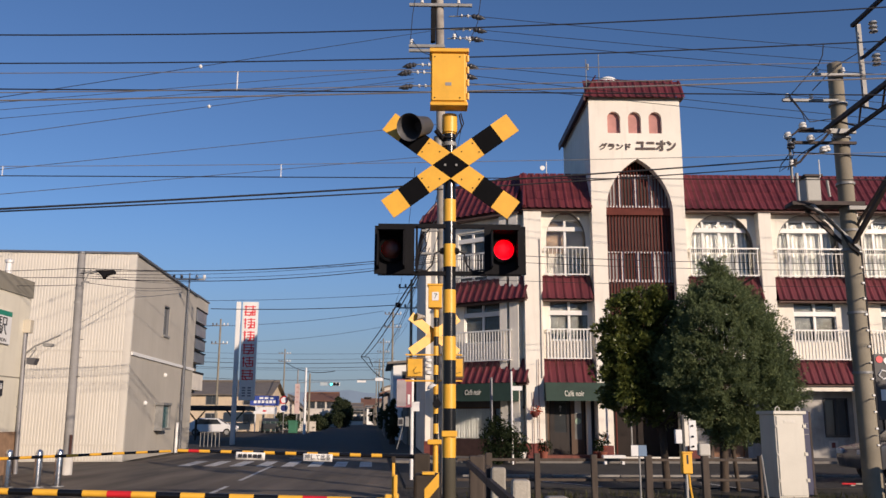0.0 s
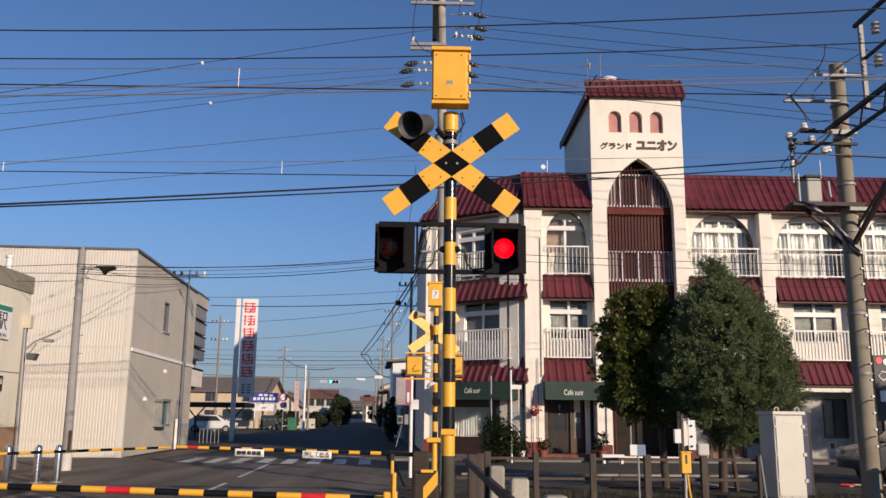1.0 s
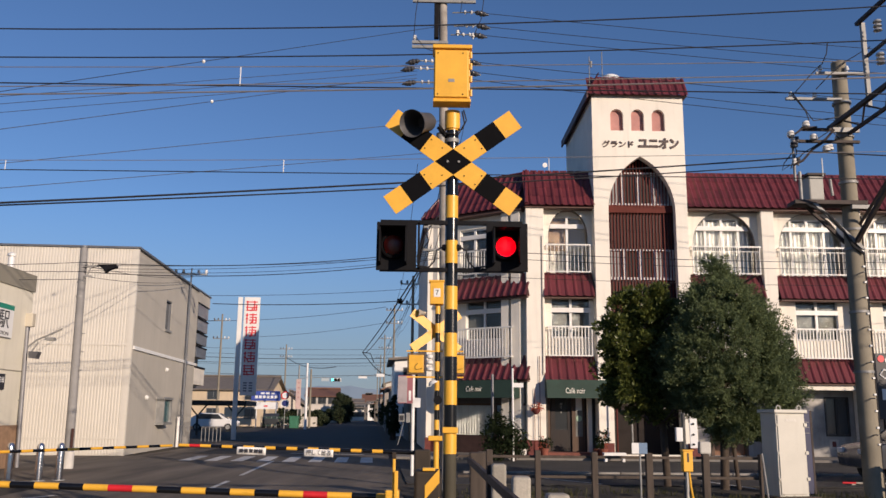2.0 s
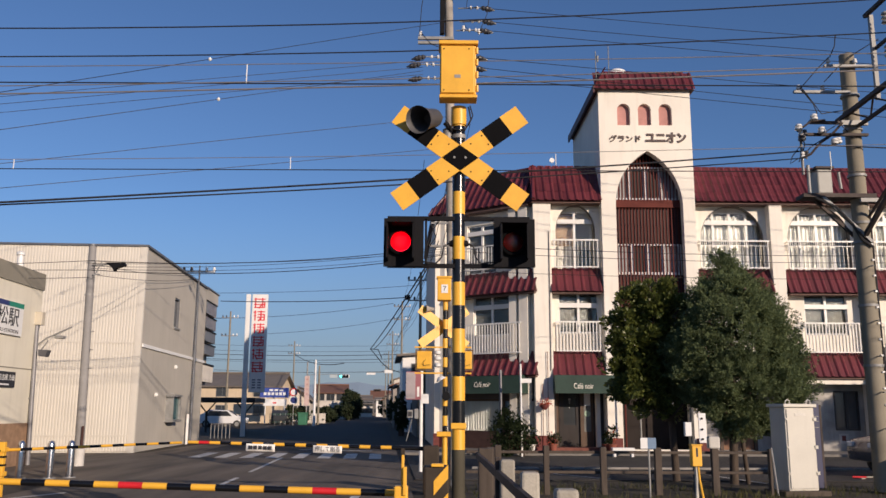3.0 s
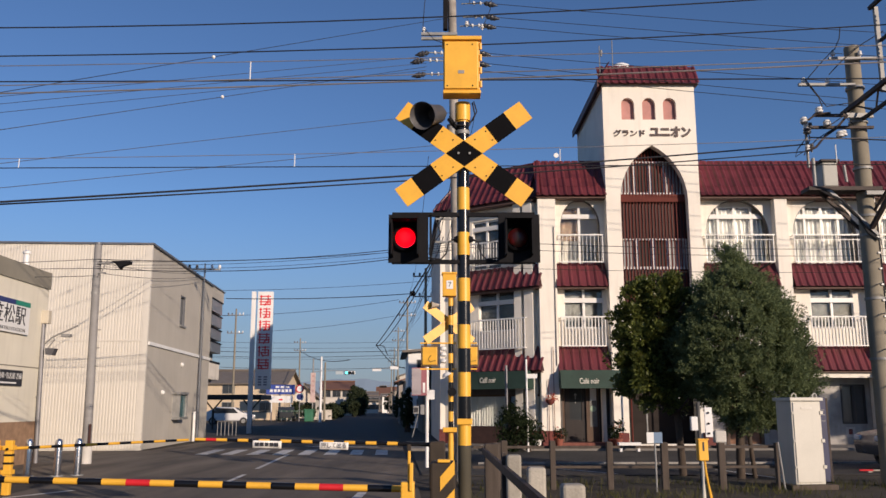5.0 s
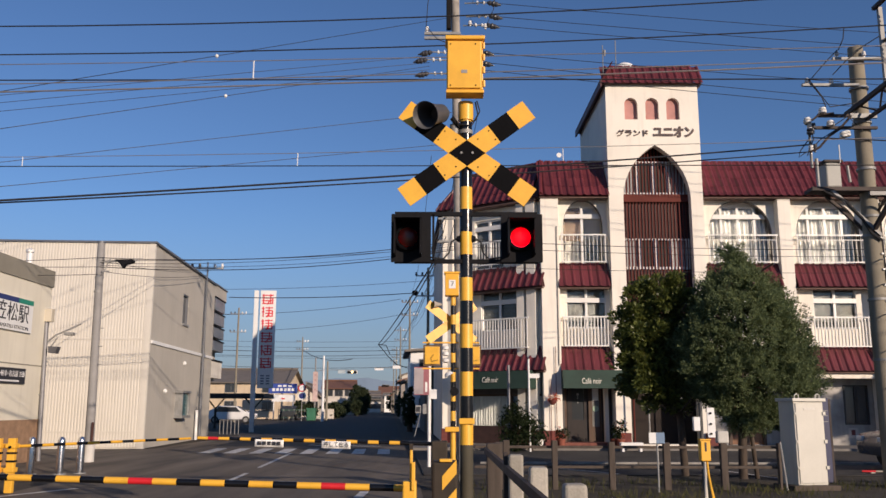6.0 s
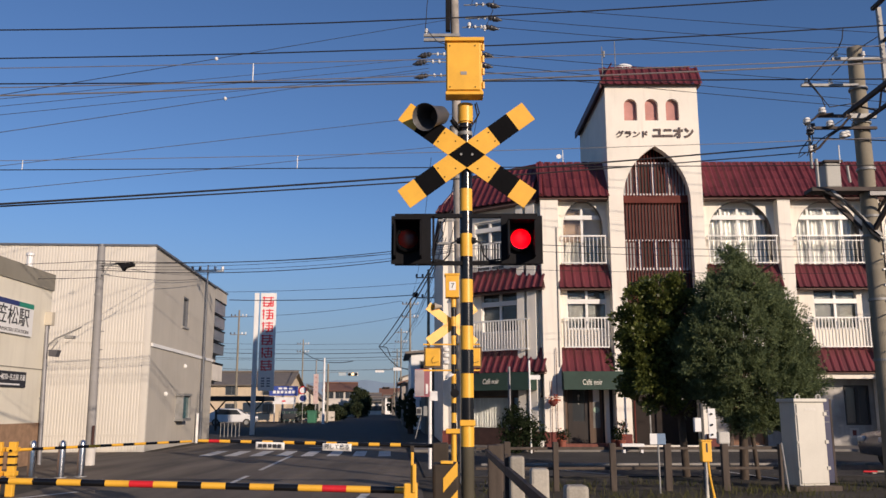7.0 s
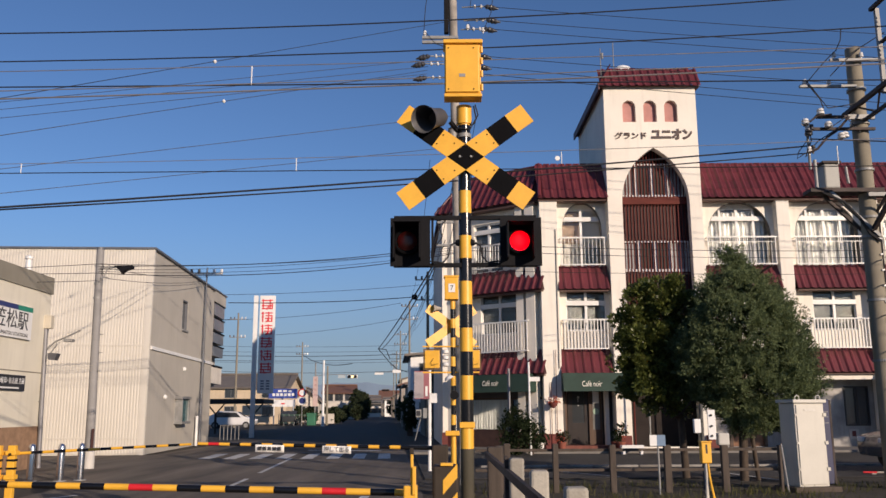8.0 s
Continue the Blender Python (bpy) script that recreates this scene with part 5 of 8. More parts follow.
def fronds(c, out, face, per, length, girth, rng):
    """Leaf places, directions and normals of sprays that start at c and run along out."""
    count = len(c)
    u = rng.uniform(0, 1, (count, per, 1))
    s = rng.normal(size=(count, per, 3))
    o = out[:, None, :]
    s -= o * (s * o).sum(2, keepdims=True)
    s /= np.linalg.norm(s, axis=2)[:, :, None]
    k = length * rng.uniform(0.6, 1.25, (count, 1, 1))
    g = girth * np.sin(np.pi * np.clip(0.12 + 0.88 * u, 0, 1)) ** 0.7
    p = c[:, None, :] + o * k * u + s * g * k / length
    d = o + 0.7 * s + 0.3 * rng.normal(size=s.shape)
    nrm = 0.9 * s + 0.35 * o + 0.8 * face[:, None, :] + 0.14 * rng.normal(size=s.shape)
    return p.reshape(-1, 3), d.reshape(-1, 3), nrm.reshape(-1, 3)


def sprays(profile, count, per, length, girth, rise, seed, squash=1.0, deep=0.8, lump=0.08, fan=1, spread=0.35):
    """Tufts of sprays that stand out from an axis; fan: sprays in a tuft."""
    rng = np.random.default_rng(seed)
    hs, rs = np.array(profile).T
    grid = np.linspace(hs[0], hs[-1], 200)
    w = np.cumsum(np.maximum(np.interp(grid, hs, rs), 0.06))
    z = np.interp(rng.uniform(0, w[-1], count), w, grid)
    a = rng.uniform(0, 2 * np.pi, count)
    bump = 1 + lump * (np.sin(3 * a + 2.1 * z + seed) + 0.7 * np.sin(7 * a - 4.3 * z))
    r = np.maximum(np.interp(z, hs, rs) * rng.uniform(deep, 1.0, count) * bump - length * 0.45, 0.0)
    a, z, r = np.repeat(a, fan), np.repeat(z, fan), np.repeat(r, fan)
    n = count * fan
    out = np.stack([np.cos(a), np.sin(a) * squash, rise + 0 * a], 1) + spread * rng.normal(size=(n, 3))
    out /= np.linalg.norm(out, axis=1)[:, None]
    c = np.stack([r * np.cos(a), r * np.sin(a) * squash, z], 1)
    return fronds(c, out, np.stack([np.cos(a), np.sin(a), 0.35 + 0 * a], 1), per, length, girth, rng)


def pad_sprays(pads, density, per, length, girth, seed):
    """Sprays over flattened pads of foliage: centre, half width and half height of each."""
    rng = np.random.default_rng(seed)
    packs = []
    for cx, cy, cz, rx, rz in pads:
        n = max(8, int(density * rx * (rx + rz)))
        q = rng.normal(size=(n, 3))
        q /= np.linalg.norm(q, axis=1)[:, None]
        lump = 1 + 0.16 * np.sin(5 * np.arctan2(q[:, 1], q[:, 0]) + seed + 7 * cz)
        c = np.array([cx, cy, cz]) + q * np.array([rx, rx * 0.9, rz]) * (rng.uniform(0.35, 0.85, n) * lump)[:, None]
        out = q * np.array([1, 1, 0.5]) + np.array([0, 0, 0.35]) + 0.3 * rng.normal(size=(n, 3))
        out /= np.linalg.norm(out, axis=1)[:, None]
        packs.append(fronds(c, out, q + np.array([0, 0, 0.4]), per, length, girth, rng))
    return together(*packs)


def spray_leaves(name, packed, size, slim, material, parent, seed, label=""):
    """Leaves that lie along their sprays, as one crown."""
    p, d, nrm = packed
    rng = np.random.default_rng(seed)
    d = d / np.linalg.norm(d, axis=1)[:, None]
    e = np.cross(d, nrm)
    e /= np.linalg.norm(e, axis=1)[:, None]
    s = size * rng.uniform(0.6, 1.4, (len(p), 1))
    v = np.stack([p, p + d * s * 0.5 + e * s * slim, p + d * s, p + d * s * 0.5 - e * s * slim], 1).reshape(-1, 3)
    i = np.arange(len(p)) * 4
    f = np.concatenate([np.stack([i, i + 1, i + 2], 1), np.stack([i, i + 2, i + 3], 1)])
    me = bpy.data.meshes.new(name)
    me.from_pydata(v.tolist(), [], f.tolist())
    me.materials.append(material)
    ob = new(name, me)
    ob.parent = parent
    return tagged(ob, label)


def together(*packs):
    return tuple(np.concatenate(q) for q in zip(*packs))


def conifer():
    t = thing("conifer_tree", "dense grey-green cone-shaped conifer behind the trackside fence", "tree", (6.5, 18.6, 0))
    bm = rod((-0.12, 0, 0), (-0.07, 0, 1.3), 0.095, 0.085, 12)
    rod((-0.07, 0, 1.3), (0.05, 0, 4.6), 0.085, 0.02, 12, bm)
    rod((0.22, 0.1, 0), (0.06, 0.05, 1.7), 0.05, 0.04, 10, bm)
    part("trunk", bm, BARK, t, smooth=True)
    limbs(t, (-0.03, 0), BARK, 3, 1.3, 14, (1.1, 4.2), 0.35, 0.025)
    prof = [(1.05, 0.4), (1.3, 0.75), (1.55, 1.05), (1.8, 1.32), (2.25, 1.42), (2.82, 1.40), (3.41, 1.18), (4.0, 0.80), (4.4, 0.43), (4.65, 0.17), (4.82, 0.04)]
    p, d, nrm = together(sprays(prof, 300, 62, 0.36, 0.045, 0.45, 5, 0.95, 0.70, 0.06, 14, 0.55), sprays(prof, 260, 45, 0.34, 0.03, 0.8, 7, 0.95, 1.0, 0.05, 2, 0.3),
                         sprays(prof, 420, 120, 0.5, 0.2, 0.25, 8, 0.95, 0.3, 0.05),
                         sprays([(4.35, 0.24), (4.82, 0.02)], 26, 70, 0.24, 0.03, 2.2, 9, 1.0, 0.7, 0.0))
    p[:, 0] += -0.05 + 0.075 * (4.6 - p[:, 2])  # the crown leans away from its neighbour at the foot
    packs = (p, d, nrm)
    spray_leaves("crown", packs, 0.05, 0.2, CONIFER, t, 4, "dense grey-green scale-leaf sprays")


def broadleaf():
    t = thing("broadleaf_tree", "dark glossy evergreen tree beside the conifer", "tree", (4.96, 19.4, 0))
    bm = rod((0.42, 0, 0), (0.36, 0, 1.4), 0.085, 0.075, 12)
    rod((0.36, 0, 1.4), (0.1, 0, 3.2), 0.075, 0.03, 12, bm)
    rod((0.37, 0, 1.2), (0.1, 0.1, 2.0), 0.07, 0.04, 10, bm)
    part("trunk", bm, BARK, t, smooth=True)
    limbs(t, (0.22, 0), BARK, 6, 0.9, 12, (1.3, 3.6), 0.5, 0.022)
    pads = [(0.06, 0.0, 4.17, 0.46, 0.15), (-0.38, 0.05, 4.04, 0.26, 0.12), (0.2, -0.1, 3.80, 0.58, 0.2), (-0.58, 0.1, 3.50, 0.46, 0.22), (-0.32, -0.1, 3.06, 0.72, 0.24), (0.3, 0.1, 3.2, 0.55, 0.4),
            (-0.36, 0.0, 2.52, 0.74, 0.28), (0.3, 0.1, 2.5, 0.6, 0.4), (-0.2, -0.1, 2.0, 0.74, 0.25), (0.08, -0.1, 1.6, 0.34, 0.22)]
    packs = pad_sprays(pads, 105, 90, 0.32, 0.12, 11)
    spray_leaves("crown", packs, 0.085, 0.28, BROADLEAF, t, 12, "glossy dark green leaves with gaps")


def shrub(x, y, z0, w, h, count, seed, label):
    t = thing("shrub", label, "shrub", (x, y, z0))
    part("stem", sweep([(0, 0, 0), (0.05, 0, 0.3), (0.0, 0, 0.6)], 0.03), BARK, t)
    limbs(t, (0, 0), BARK, seed, w * 0.8, 7, (0.1, h * 0.6), 0.6, 0.012)
    prof = [(0.1, w * 0.35), (h * 0.4, w), (h * 0.7, w * 0.8), (h, w * 0.25)]
    leaves("crown", clumps(prof, count, 26, 0.1, seed, (0, 0), 0.8, 0.3, 0.3), 0.1, 0.28, SHRUB, t, seed)


conifer()
broadleaf()
# two tall, unseen street trees by the lane; crowns shade the foot of the arcade
for x, y, wide, top, seed in ((21.4, 21.0, 1.6, 6.5, 31), (24.6, 21.2, 0.8, 6.2, 33)):
    t = thing("street_tree", "tall street tree with a high crown beside the lane", "tree", (x, y, 0), group="lane trees")
    part("trunk", rod((0, 0, 0), (0.1, 0, 5.6), 0.16, 0.08, 10), BARK, t, smooth=True)
    limbs(t, (0.1, 0), BARK, seed, 1.4, 8, (4.6, 6.0), 0.5, 0.035)
    leaves("crown", clumps([(4.7, 0.7), (5.1, wide), (5.7, wide * 0.9), (top, 0.4)], int(70 * wide), 30, 0.2, seed, (0, 0), 1.0, 0.2, 0.25), 0.2, 0.3, BROADLEAF, t, seed)
shrub(2.5, 29.3, 0.0, 0.62, 1.55, 105, 21, "dark leafy shrub in front of the cafe window")
shrub(3.05, 29.6, 0.0, 0.42, 1.35, 34, 22, "small leggy shrub beside a white pole")

# ---- trackside: fences, cabinet, posts ----
def crossing_fence():
    f = thing("crossing_fence", "low fence of old concrete and wooden posts with a dark rail", "fence")
    for x, y in ((0.73, 8.7), (0.76, 6.95), (0.82, 5.45)):
        bm = box(x - 0.072, x + 0.072, y - 0.07, y + 0.07, 0, 1.03, bevel=0.022)
        part("concrete_post", bm, CONCRETE, f, "pale weathered concrete post")
    part("wooden_post", box(0.61, 0.81, 11.9, 12.1, 0, 1.0, bevel=0.015), WOOD_OLD, f, "grey-brown old timber post")
    part("wooden_post", box(0.86, 0.95, 12.3, 12.4, 0, 1.03, bevel=0.01), WOOD_OLD, f)
    part("steel_post", box(0.62, 0.66, 8.78, 8.86, 0, 1.04), RUST_STEEL, f)
    bm = bmesh.new()
    a, b = Vector((0.60, 12.1, 0.90)), Vector((0.70, 4.2, 0.86))
    for dx, dz in ((0, 0),):
        v = [bm.verts.new(p + Vector(o)) for p in (a, b) for o in ((-0.02, 0, -0.04), (0.02, 0, -0.04), (0.02, 0, 0.04), (-0.02, 0, 0.04))]
        for i in range(4):
            j = (i + 1) % 4
            bm.faces.new((v[i], v[j], v[4 + j], v[4 + i]))
        bm.faces.new(v[0:4][::-1])
        bm.faces.new(v[4:8])
    bmesh.ops.recalc_face_normals(bm, faces=bm.faces[:])
    part("rail", bm, RUST_STEEL, f, "dark rusty rail")


def track_fence():
    f = thing("track_fence", "brown post-and-rail fence along the far side of the track", "fence", (0, 16.1, 0))
    for x, w, h in ((1.05, 0.07, 0.85), (2.07, 0.05, 0.88), (3.12, 0.055, 0.86), (4.13, 0.062, 0.85), (5.18, 0.062, 0.84), (6.2, 0.025, 0.84), (9.3, 0.06, 0.84), (10.4, 0.06, 0.84), (11.5, 0.06, 0.84)):
        part("post", box(x - w, x + w, -0.06, 0.06, 0, h, bevel=0.012), WOOD_OLD, f)
    for z in (0.76, 0.40):
        part("rail", box(0.6, 6.25, 0.062, 0.11, z - 0.025, z + 0.025, bevel=0.006), WOOD_OLD, f)
        part("rail", box(9.2, 12.2, 0.062, 0.11, z - 0.03, z + 0.035, bevel=0.006), WOOD_OLD, f)
    part("steel_strut", rod((6.3, -0.05, 0), (6.22, -0.05, 0.86), 0.02, n=8), GALV, f)


def relay_cabinet():
    c = thing("relay_cabinet", "tall cream steel trackside cabinet with lifting eyes", "cabinet", (6.96, 16.42, 0), 11)
    part("base", box(-0.48, 0.46, -0.12, 0.6, -0.03, 0.06), WOOD_OLD, c)
    part("body", box(-0.33, 0.29, 0, 0.5, 0.06, 1.60, bevel=0.012), CABINET, c)
    part("door", box(-0.30, 0.25, -0.022, -0.002, 0.10, 1.57, bevel=0.008), CABINET, c)
    part("lid", box(-0.37, 0.33, -0.05, 0.54, 1.60, 1.665, bevel=0.01), CABINET, c)
    for x in (-0.24, 0.20):
        part("lifting_eye", sweep([(x - 0.045, 0.02, 1.66), (x - 0.04, 0.02, 1.72), (x, 0.02, 1.745), (x + 0.04, 0.02, 1.72), (x + 0.045, 0.02, 1.66)], 0.012), CABINET, c)
    for z in (0.38, 0.86, 1.38):
        part("hinge", box(0.25, 0.31, -0.04, 0.0, z - 0.03, z + 0.03), CABINET, c)
        part("catch", box(-0.34, -0.30, -0.04, 0.0, z - 0.02, z + 0.02), CABINET, c)
    part("label_plate", box(-0.14, 0.1, -0.028, -0.023, 1.44, 1.49), surface("pale_plate", (0.6, 0.58, 0.52), 0.5), c)


def blue_machine():
    c = thing("vending_panel", "dark blue metal panel standing behind the cabinet", "panel", (7.74, 17.7, 0))
    part("panel", box(-0.12, 0.16, 0, 0.25, 0, 1.68, bevel=0.01), surface("dark_blue_panel", (0.03, 0.035, 0.10), 0.5, vary=0.3), c)
    for z in (1.2, 1.32, 1.42):
        part("text_bar", box(0.02, 0.13, -0.004, 0, z, z + 0.012), GALV, c)
    part("edge", box(0.16, 0.2, 0, 0.25, 0, 1.66), RUST_STEEL, c)


def alarm_post():
    p = thing("alarm_post", "yellow emergency button box on a thin yellow post", "alarm post", (3.6, 12.0, 0))
    part("post", rod((0.0, 0, 0.0), (0, 0, 0.8), 0.024, n=10), CABINET, p)
    for dx, dy in ((-0.04, -0.05), (0.12, -0.05), (0.17, 0.02)):
        part("conduit", sweep([(dx, dy, 0), (dx * 0.6, dy, 0.3), (dx * 0.25, dy, 0.6), (dx * 0.2, dy * 0.6, 0.78)], 0.013), YELLOW if dx > 0.1 else CABINET, p)
    part("box", box(-0.067, 0.067, -0.08, 0.05, 0.77, 1.05, bevel=0.012), YELLOW, p)
    part("hood", box(-0.075, 0.075, -0.095, 0.05, 1.05, 1.065), YELLOW, p)
    part("text_bar", box(-0.012, 0.012, -0.084, -0.08, 0.9, 1.02), SIGN_INK, p)


def sign_posts():
    p = thing("track_sign", "small pale blue and white plate on a thin white post", "sign", (3.87, 15.7, 0))
    part("post", rod((0, 0, 0), (0, 0, 0.98), 0.018, n=8), GALV, p)
    part("plate", box(-0.15, 0.13, -0.03, -0.02, 0.85, 1.04), SIGN_WHITE, p)
    part("blue_field", box(-0.02, 0.13, -0.033, -0.03, 0.85, 1.04), surface("pale_blue", (0.18, 0.28, 0.42), 0.5), p)
    p = thing("equipment_post", "grey steel post carrying white equipment boxes", "post", (4.92, 16.5, 0))
    part("post", rod((0, 0, 0), (0, 0, 1.58), 0.036, n=14), surface("dark_mottled_steel", (0.09, 0.09, 0.088), 0.7, vary=0.5, scale=9), p, smooth=True)
    part("white_box", box(-0.17, -0.045, -0.1, 0.0, 1.05, 1.31, bevel=0.01), SIGN_WHITE, p)
    part("white_plate", box(0.09, 0.23, -0.1, -0.07, 0.93, 1.48, bevel=0.006), SIGN_WHITE, p)
    for z in (1.0, 1.18, 1.38):
        part("bolt", rod((0.15, -0.13, z), (0.15, -0.1, z), 0.02, n=8), MATT_BLACK, p)
    part("meter_box", box(0.28, 0.50, -0.05, 0.12, 0.82, 1.05, bevel=0.03), surface("pale_meter", (0.55, 0.53, 0.48), 0.5), p)
    part("meter_stem", rod((0.39, 0.03, 0.0), (0.39, 0.03, 0.84), 0.02, n=8), GALV, p)


crossing_fence()
track_fence()
relay_cabinet()
blue_machine()
alarm_post()
sign_posts()

# ---- poles and overhead equipment ----
def pin_insulator(parent, x, y, z, material=None, s=1.0):
    part("insulator", lathe([(0.02 * s, -0.05 * s), (0.02 * s, 0.0), (0.06 * s, 0.01 * s), (0.055 * s, 0.05 * s), (0.035 * s, 0.06 * s), (0.05 * s, 0.075 * s), (0.045 * s, 0.12 * s), (0.01 * s, 0.13 * s)], 12, at=(x, y, z)), material or PORCELAIN, parent, smooth=True)


def catenary_mast():
    p = thing("catenary_mast", "tall concrete railway mast with steel beams, insulators and a transformer", "railway mast", (8.75, 17.0, 0))
    part("mast", rod((0, 0, 0), (0, 0, 9.0), 0.185, 0.15, 24), POLE_CONCRETE, p, smooth=True)
    for z in (8.05, 7.3, 6.3, 5.3, 4.9, 3.6, 2.4):
        part("band", rod((0, 0, z), (0, 0, z + 0.05), 0.19, n=24), GALV, p, smooth=True)
    # cross arms to the west
    for x0, x1, z, y in ((-0.6, 0.45, 8.67, -0.2), (-1.28, -0.1, 8.09, -0.2), (-0.98, 0.2, 7.42, -0.2), (-1.1, 0.2, 7.16, -0.2)):
        part("cross_arm", box(x0, x1, y - 0.04, y + 0.03, z - 0.027, z + 0.027), GALV if z > 7.5 else RUST_STEEL, p)
    for x, z in ((-0.5, 8.74), (0.07, 8.74), (-1.17, 8.14), (-0.66, 8.14), (-0.86, 7.5), (-1.18, 7.22), (-0.71, 7.2)):
        pin_insulator(p, x, -0.2, z, s=0.8)
    part("hanger", rod((-1.2, -0.2, 6.3), (-1.2, -0.2, 7.15), 0.028, n=10), GALV, p, smooth=True)
    part("arm_end", box(-0.35, 0.2, -0.26, -0.2, 7.36, 7.46), GALV, p)
    for x, z, mat in ((-0.94, 7.5, PORCELAIN), (-0.8, 7.22, PORCELAIN), (-1.27, 7.28, PORCELAIN), (-1.22, 7.05, DARK_PORCELAIN), (-0.55, 6.98, PORCELAIN), (-0.48, 7.0, PORCELAIN)):
        part("strain_disc", lathe([(0.02, -0.07), (0.075, -0.05), (0.08, -0.01), (0.035, 0.0), (0.075, 0.02), (0.06, 0.06), (0.02, 0.075)], 12, at=(x, -0.3, z)), mat, p, smooth=True)
    part("link_bar", sweep([(-1.25, -0.28, 6.62), (-1.05, -0.28, 6.72), (-0.85, -0.28, 6.95), (-0.6, -0.28, 7.12), (-0.35, -0.28, 7.4)], 0.026, 5), RUST_STEEL, p)
    part("link_bar", sweep([(-1.3, -0.28, 7.2), (-1.0, -0.28, 7.42), (-0.7, -0.28, 7.45)], 0.022, 5), RUST_STEEL, p)
    part("fuse_wire", rod((-0.64, -0.25, 6.4), (-0.64, -0.25, 6.78), 0.012, n=6), SIGN_WHITE, p)
    part("hanging_loop", sweep([(-1.25, -0.3, 6.9), (-1.45, -0.3, 6.65), (-1.5, -0.3, 6.5), (-1.35, -0.3, 6.6), (-1.2, -0.3, 6.65)], 0.011), WIRE, p)
    for z in (6.6, 7.05):
        pin_insulator(p, -1.2, -0.22, z + 0.05)
        pin_insulator(p, -1.12, -0.22, z + 0.08, DARK_PORCELAIN)
    for pts in ([(-0.5, -0.25, 8.85), (-0.75, -0.25, 8.6), (-1.15, -0.25, 8.15), (-0.9, -0.25, 7.8), (-0.84, -0.25, 7.6)],
                [(-0.48, -0.25, 8.85), (-0.36, -0.25, 9.1), (-0.32, -0.25, 9.36)],
                [(-0.64, -0.25, 8.3), (-0.35, -0.25, 8.6), (0.07, -0.25, 8.95), (0.5, -0.4, 9.2)],
                [(-0.86, -0.25, 7.6), (-1.05, -0.25, 7.4), (-1.2, -0.25, 7.25), (-1.15, -0.25, 6.9), (-1.3, -0.25, 6.55), (-1.1, -0.25, 6.7)],
                [(-0.7, -0.25, 7.2), (-0.4, -0.25, 7.4), (-0.1, -0.2, 7.1)],
                [(-1.15, -0.25, 8.2), (-0.95, -0.25, 7.9), (-0.75, -0.25, 7.6), (-0.1, -0.25, 7.7)],
                [(-1.2, -0.25, 6.7), (-1.0, -0.25, 6.9), (-0.6, -0.25, 7.15), (-0.2, -0.25, 7.5)]):
        part("jumper_wire", sweep(pts, 0.011), WIRE, p)
    # transformer on a bracket
    part("platform", box(-1.25, 0.25, -0.25, 0.15, 5.82, 5.9), RUST_STEEL, p)
    part("platform_arm", box(-0.1, 0.45, -0.28, -0.2, 5.72, 5.8), GALV, p)
    tank = part("transformer", box(-0.93, -0.62, -0.22, 0.12, 5.9, 6.42, bevel=0.03), surface("grey_transformer", (0.34, 0.34, 0.31), 0.5, vary=0.2), p, "grey transformer box")
    part("transformer_lid", box(-0.97, -0.58, -0.26, 0.16, 6.42, 6.47, bevel=0.01), RUST_STEEL, tank)
    part("fuse_tube", rod((-1.1, -0.2, 5.9), (-1.1, -0.2, 6.5), 0.035, n=10), GALV, p)
    part("fuse_tube", rod((-0.45, -0.2, 6.0), (-0.48, -0.2, 6.35), 0.03, n=10), GALV, p)
    for y in (-0.22, 0.12):
        part("strut", box(0, 1.33, -0.03, 0.03, -0.03, 0.03), GALV if y < 0 else RUST_STEEL, p, m=pose(-0.86, y, 5.84, 0, 45, 0))
    part("cable_loop", sweep([(-1.05, -0.2, 5.85), (-0.6, -0.25, 5.6), (-0.3, -0.25, 5.25), (-0.1, -0.2, 4.95), (0.1, -0.2, 4.8)], 0.03), WIRE, p)
    part("riser_cable", sweep([(0.17, -0.08, 0.1), (0.17, -0.09, 3.0), (0.16, -0.08, 5.6)], 0.018), WIRE, p)
    for z in (1.2, 1.9, 2.6, 3.3, 3.9, 4.4):
        part("step_bolt", rod((0.0, -0.16, z), (0.02, -0.32, z), 0.012, n=6), GALV, p)
    for i in range(13):
        part("cable_clip", box(0.07, 0.115, -0.19, -0.14, 1.0 + 0.32 * i, 1.035 + 0.32 * i), SIGN_WHITE, p, "white cable clip")
    # beams that span the tracks towards the south
    bx = new("beam")
    bx.parent = p
    tagged(bx, "dark riveted steel lattice beam")
    for a, b, r in (((-0.17, 0.3, 7.62), (0.0, -9.0, 7.95), 0.06), ((0.02, 0.2, 7.35), (0.1, -9.0, 7.55), 0.045)):
        part("chord", sweep([a, b], r, 4), RUST_STEEL, bx)
    for i in range(10):
        y0 = -0.2 - 0.9 * i
        part("lacing", sweep([(-0.1, y0, 7.63), (0.05, y0 - 0.45, 7.37), (-0.1, y0 - 0.9, 7.66)], 0.024, 4), RUST_STEEL, bx)
    part("knee_brace", sweep([(-0.05, -0.1, 4.95), (0.1, -3.6, 7.3)], 0.055, 4), RUST_STEEL, bx)
    part("knee_brace", sweep([(0.1, 0.0, 5.35), (0.25, -3.3, 7.3)], 0.03, 4), RUST_STEEL, bx)
    # upper frame above the beam
    part("upper_post", box(0.03, 0.11, -1.0, -0.92, 7.65, 9.45), GALV, bx)
    part("upper_chord", sweep([(-0.02, -0.9, 9.45), (0.3, -4.0, 9.75)], 0.05, 4), RUST_STEEL, bx)
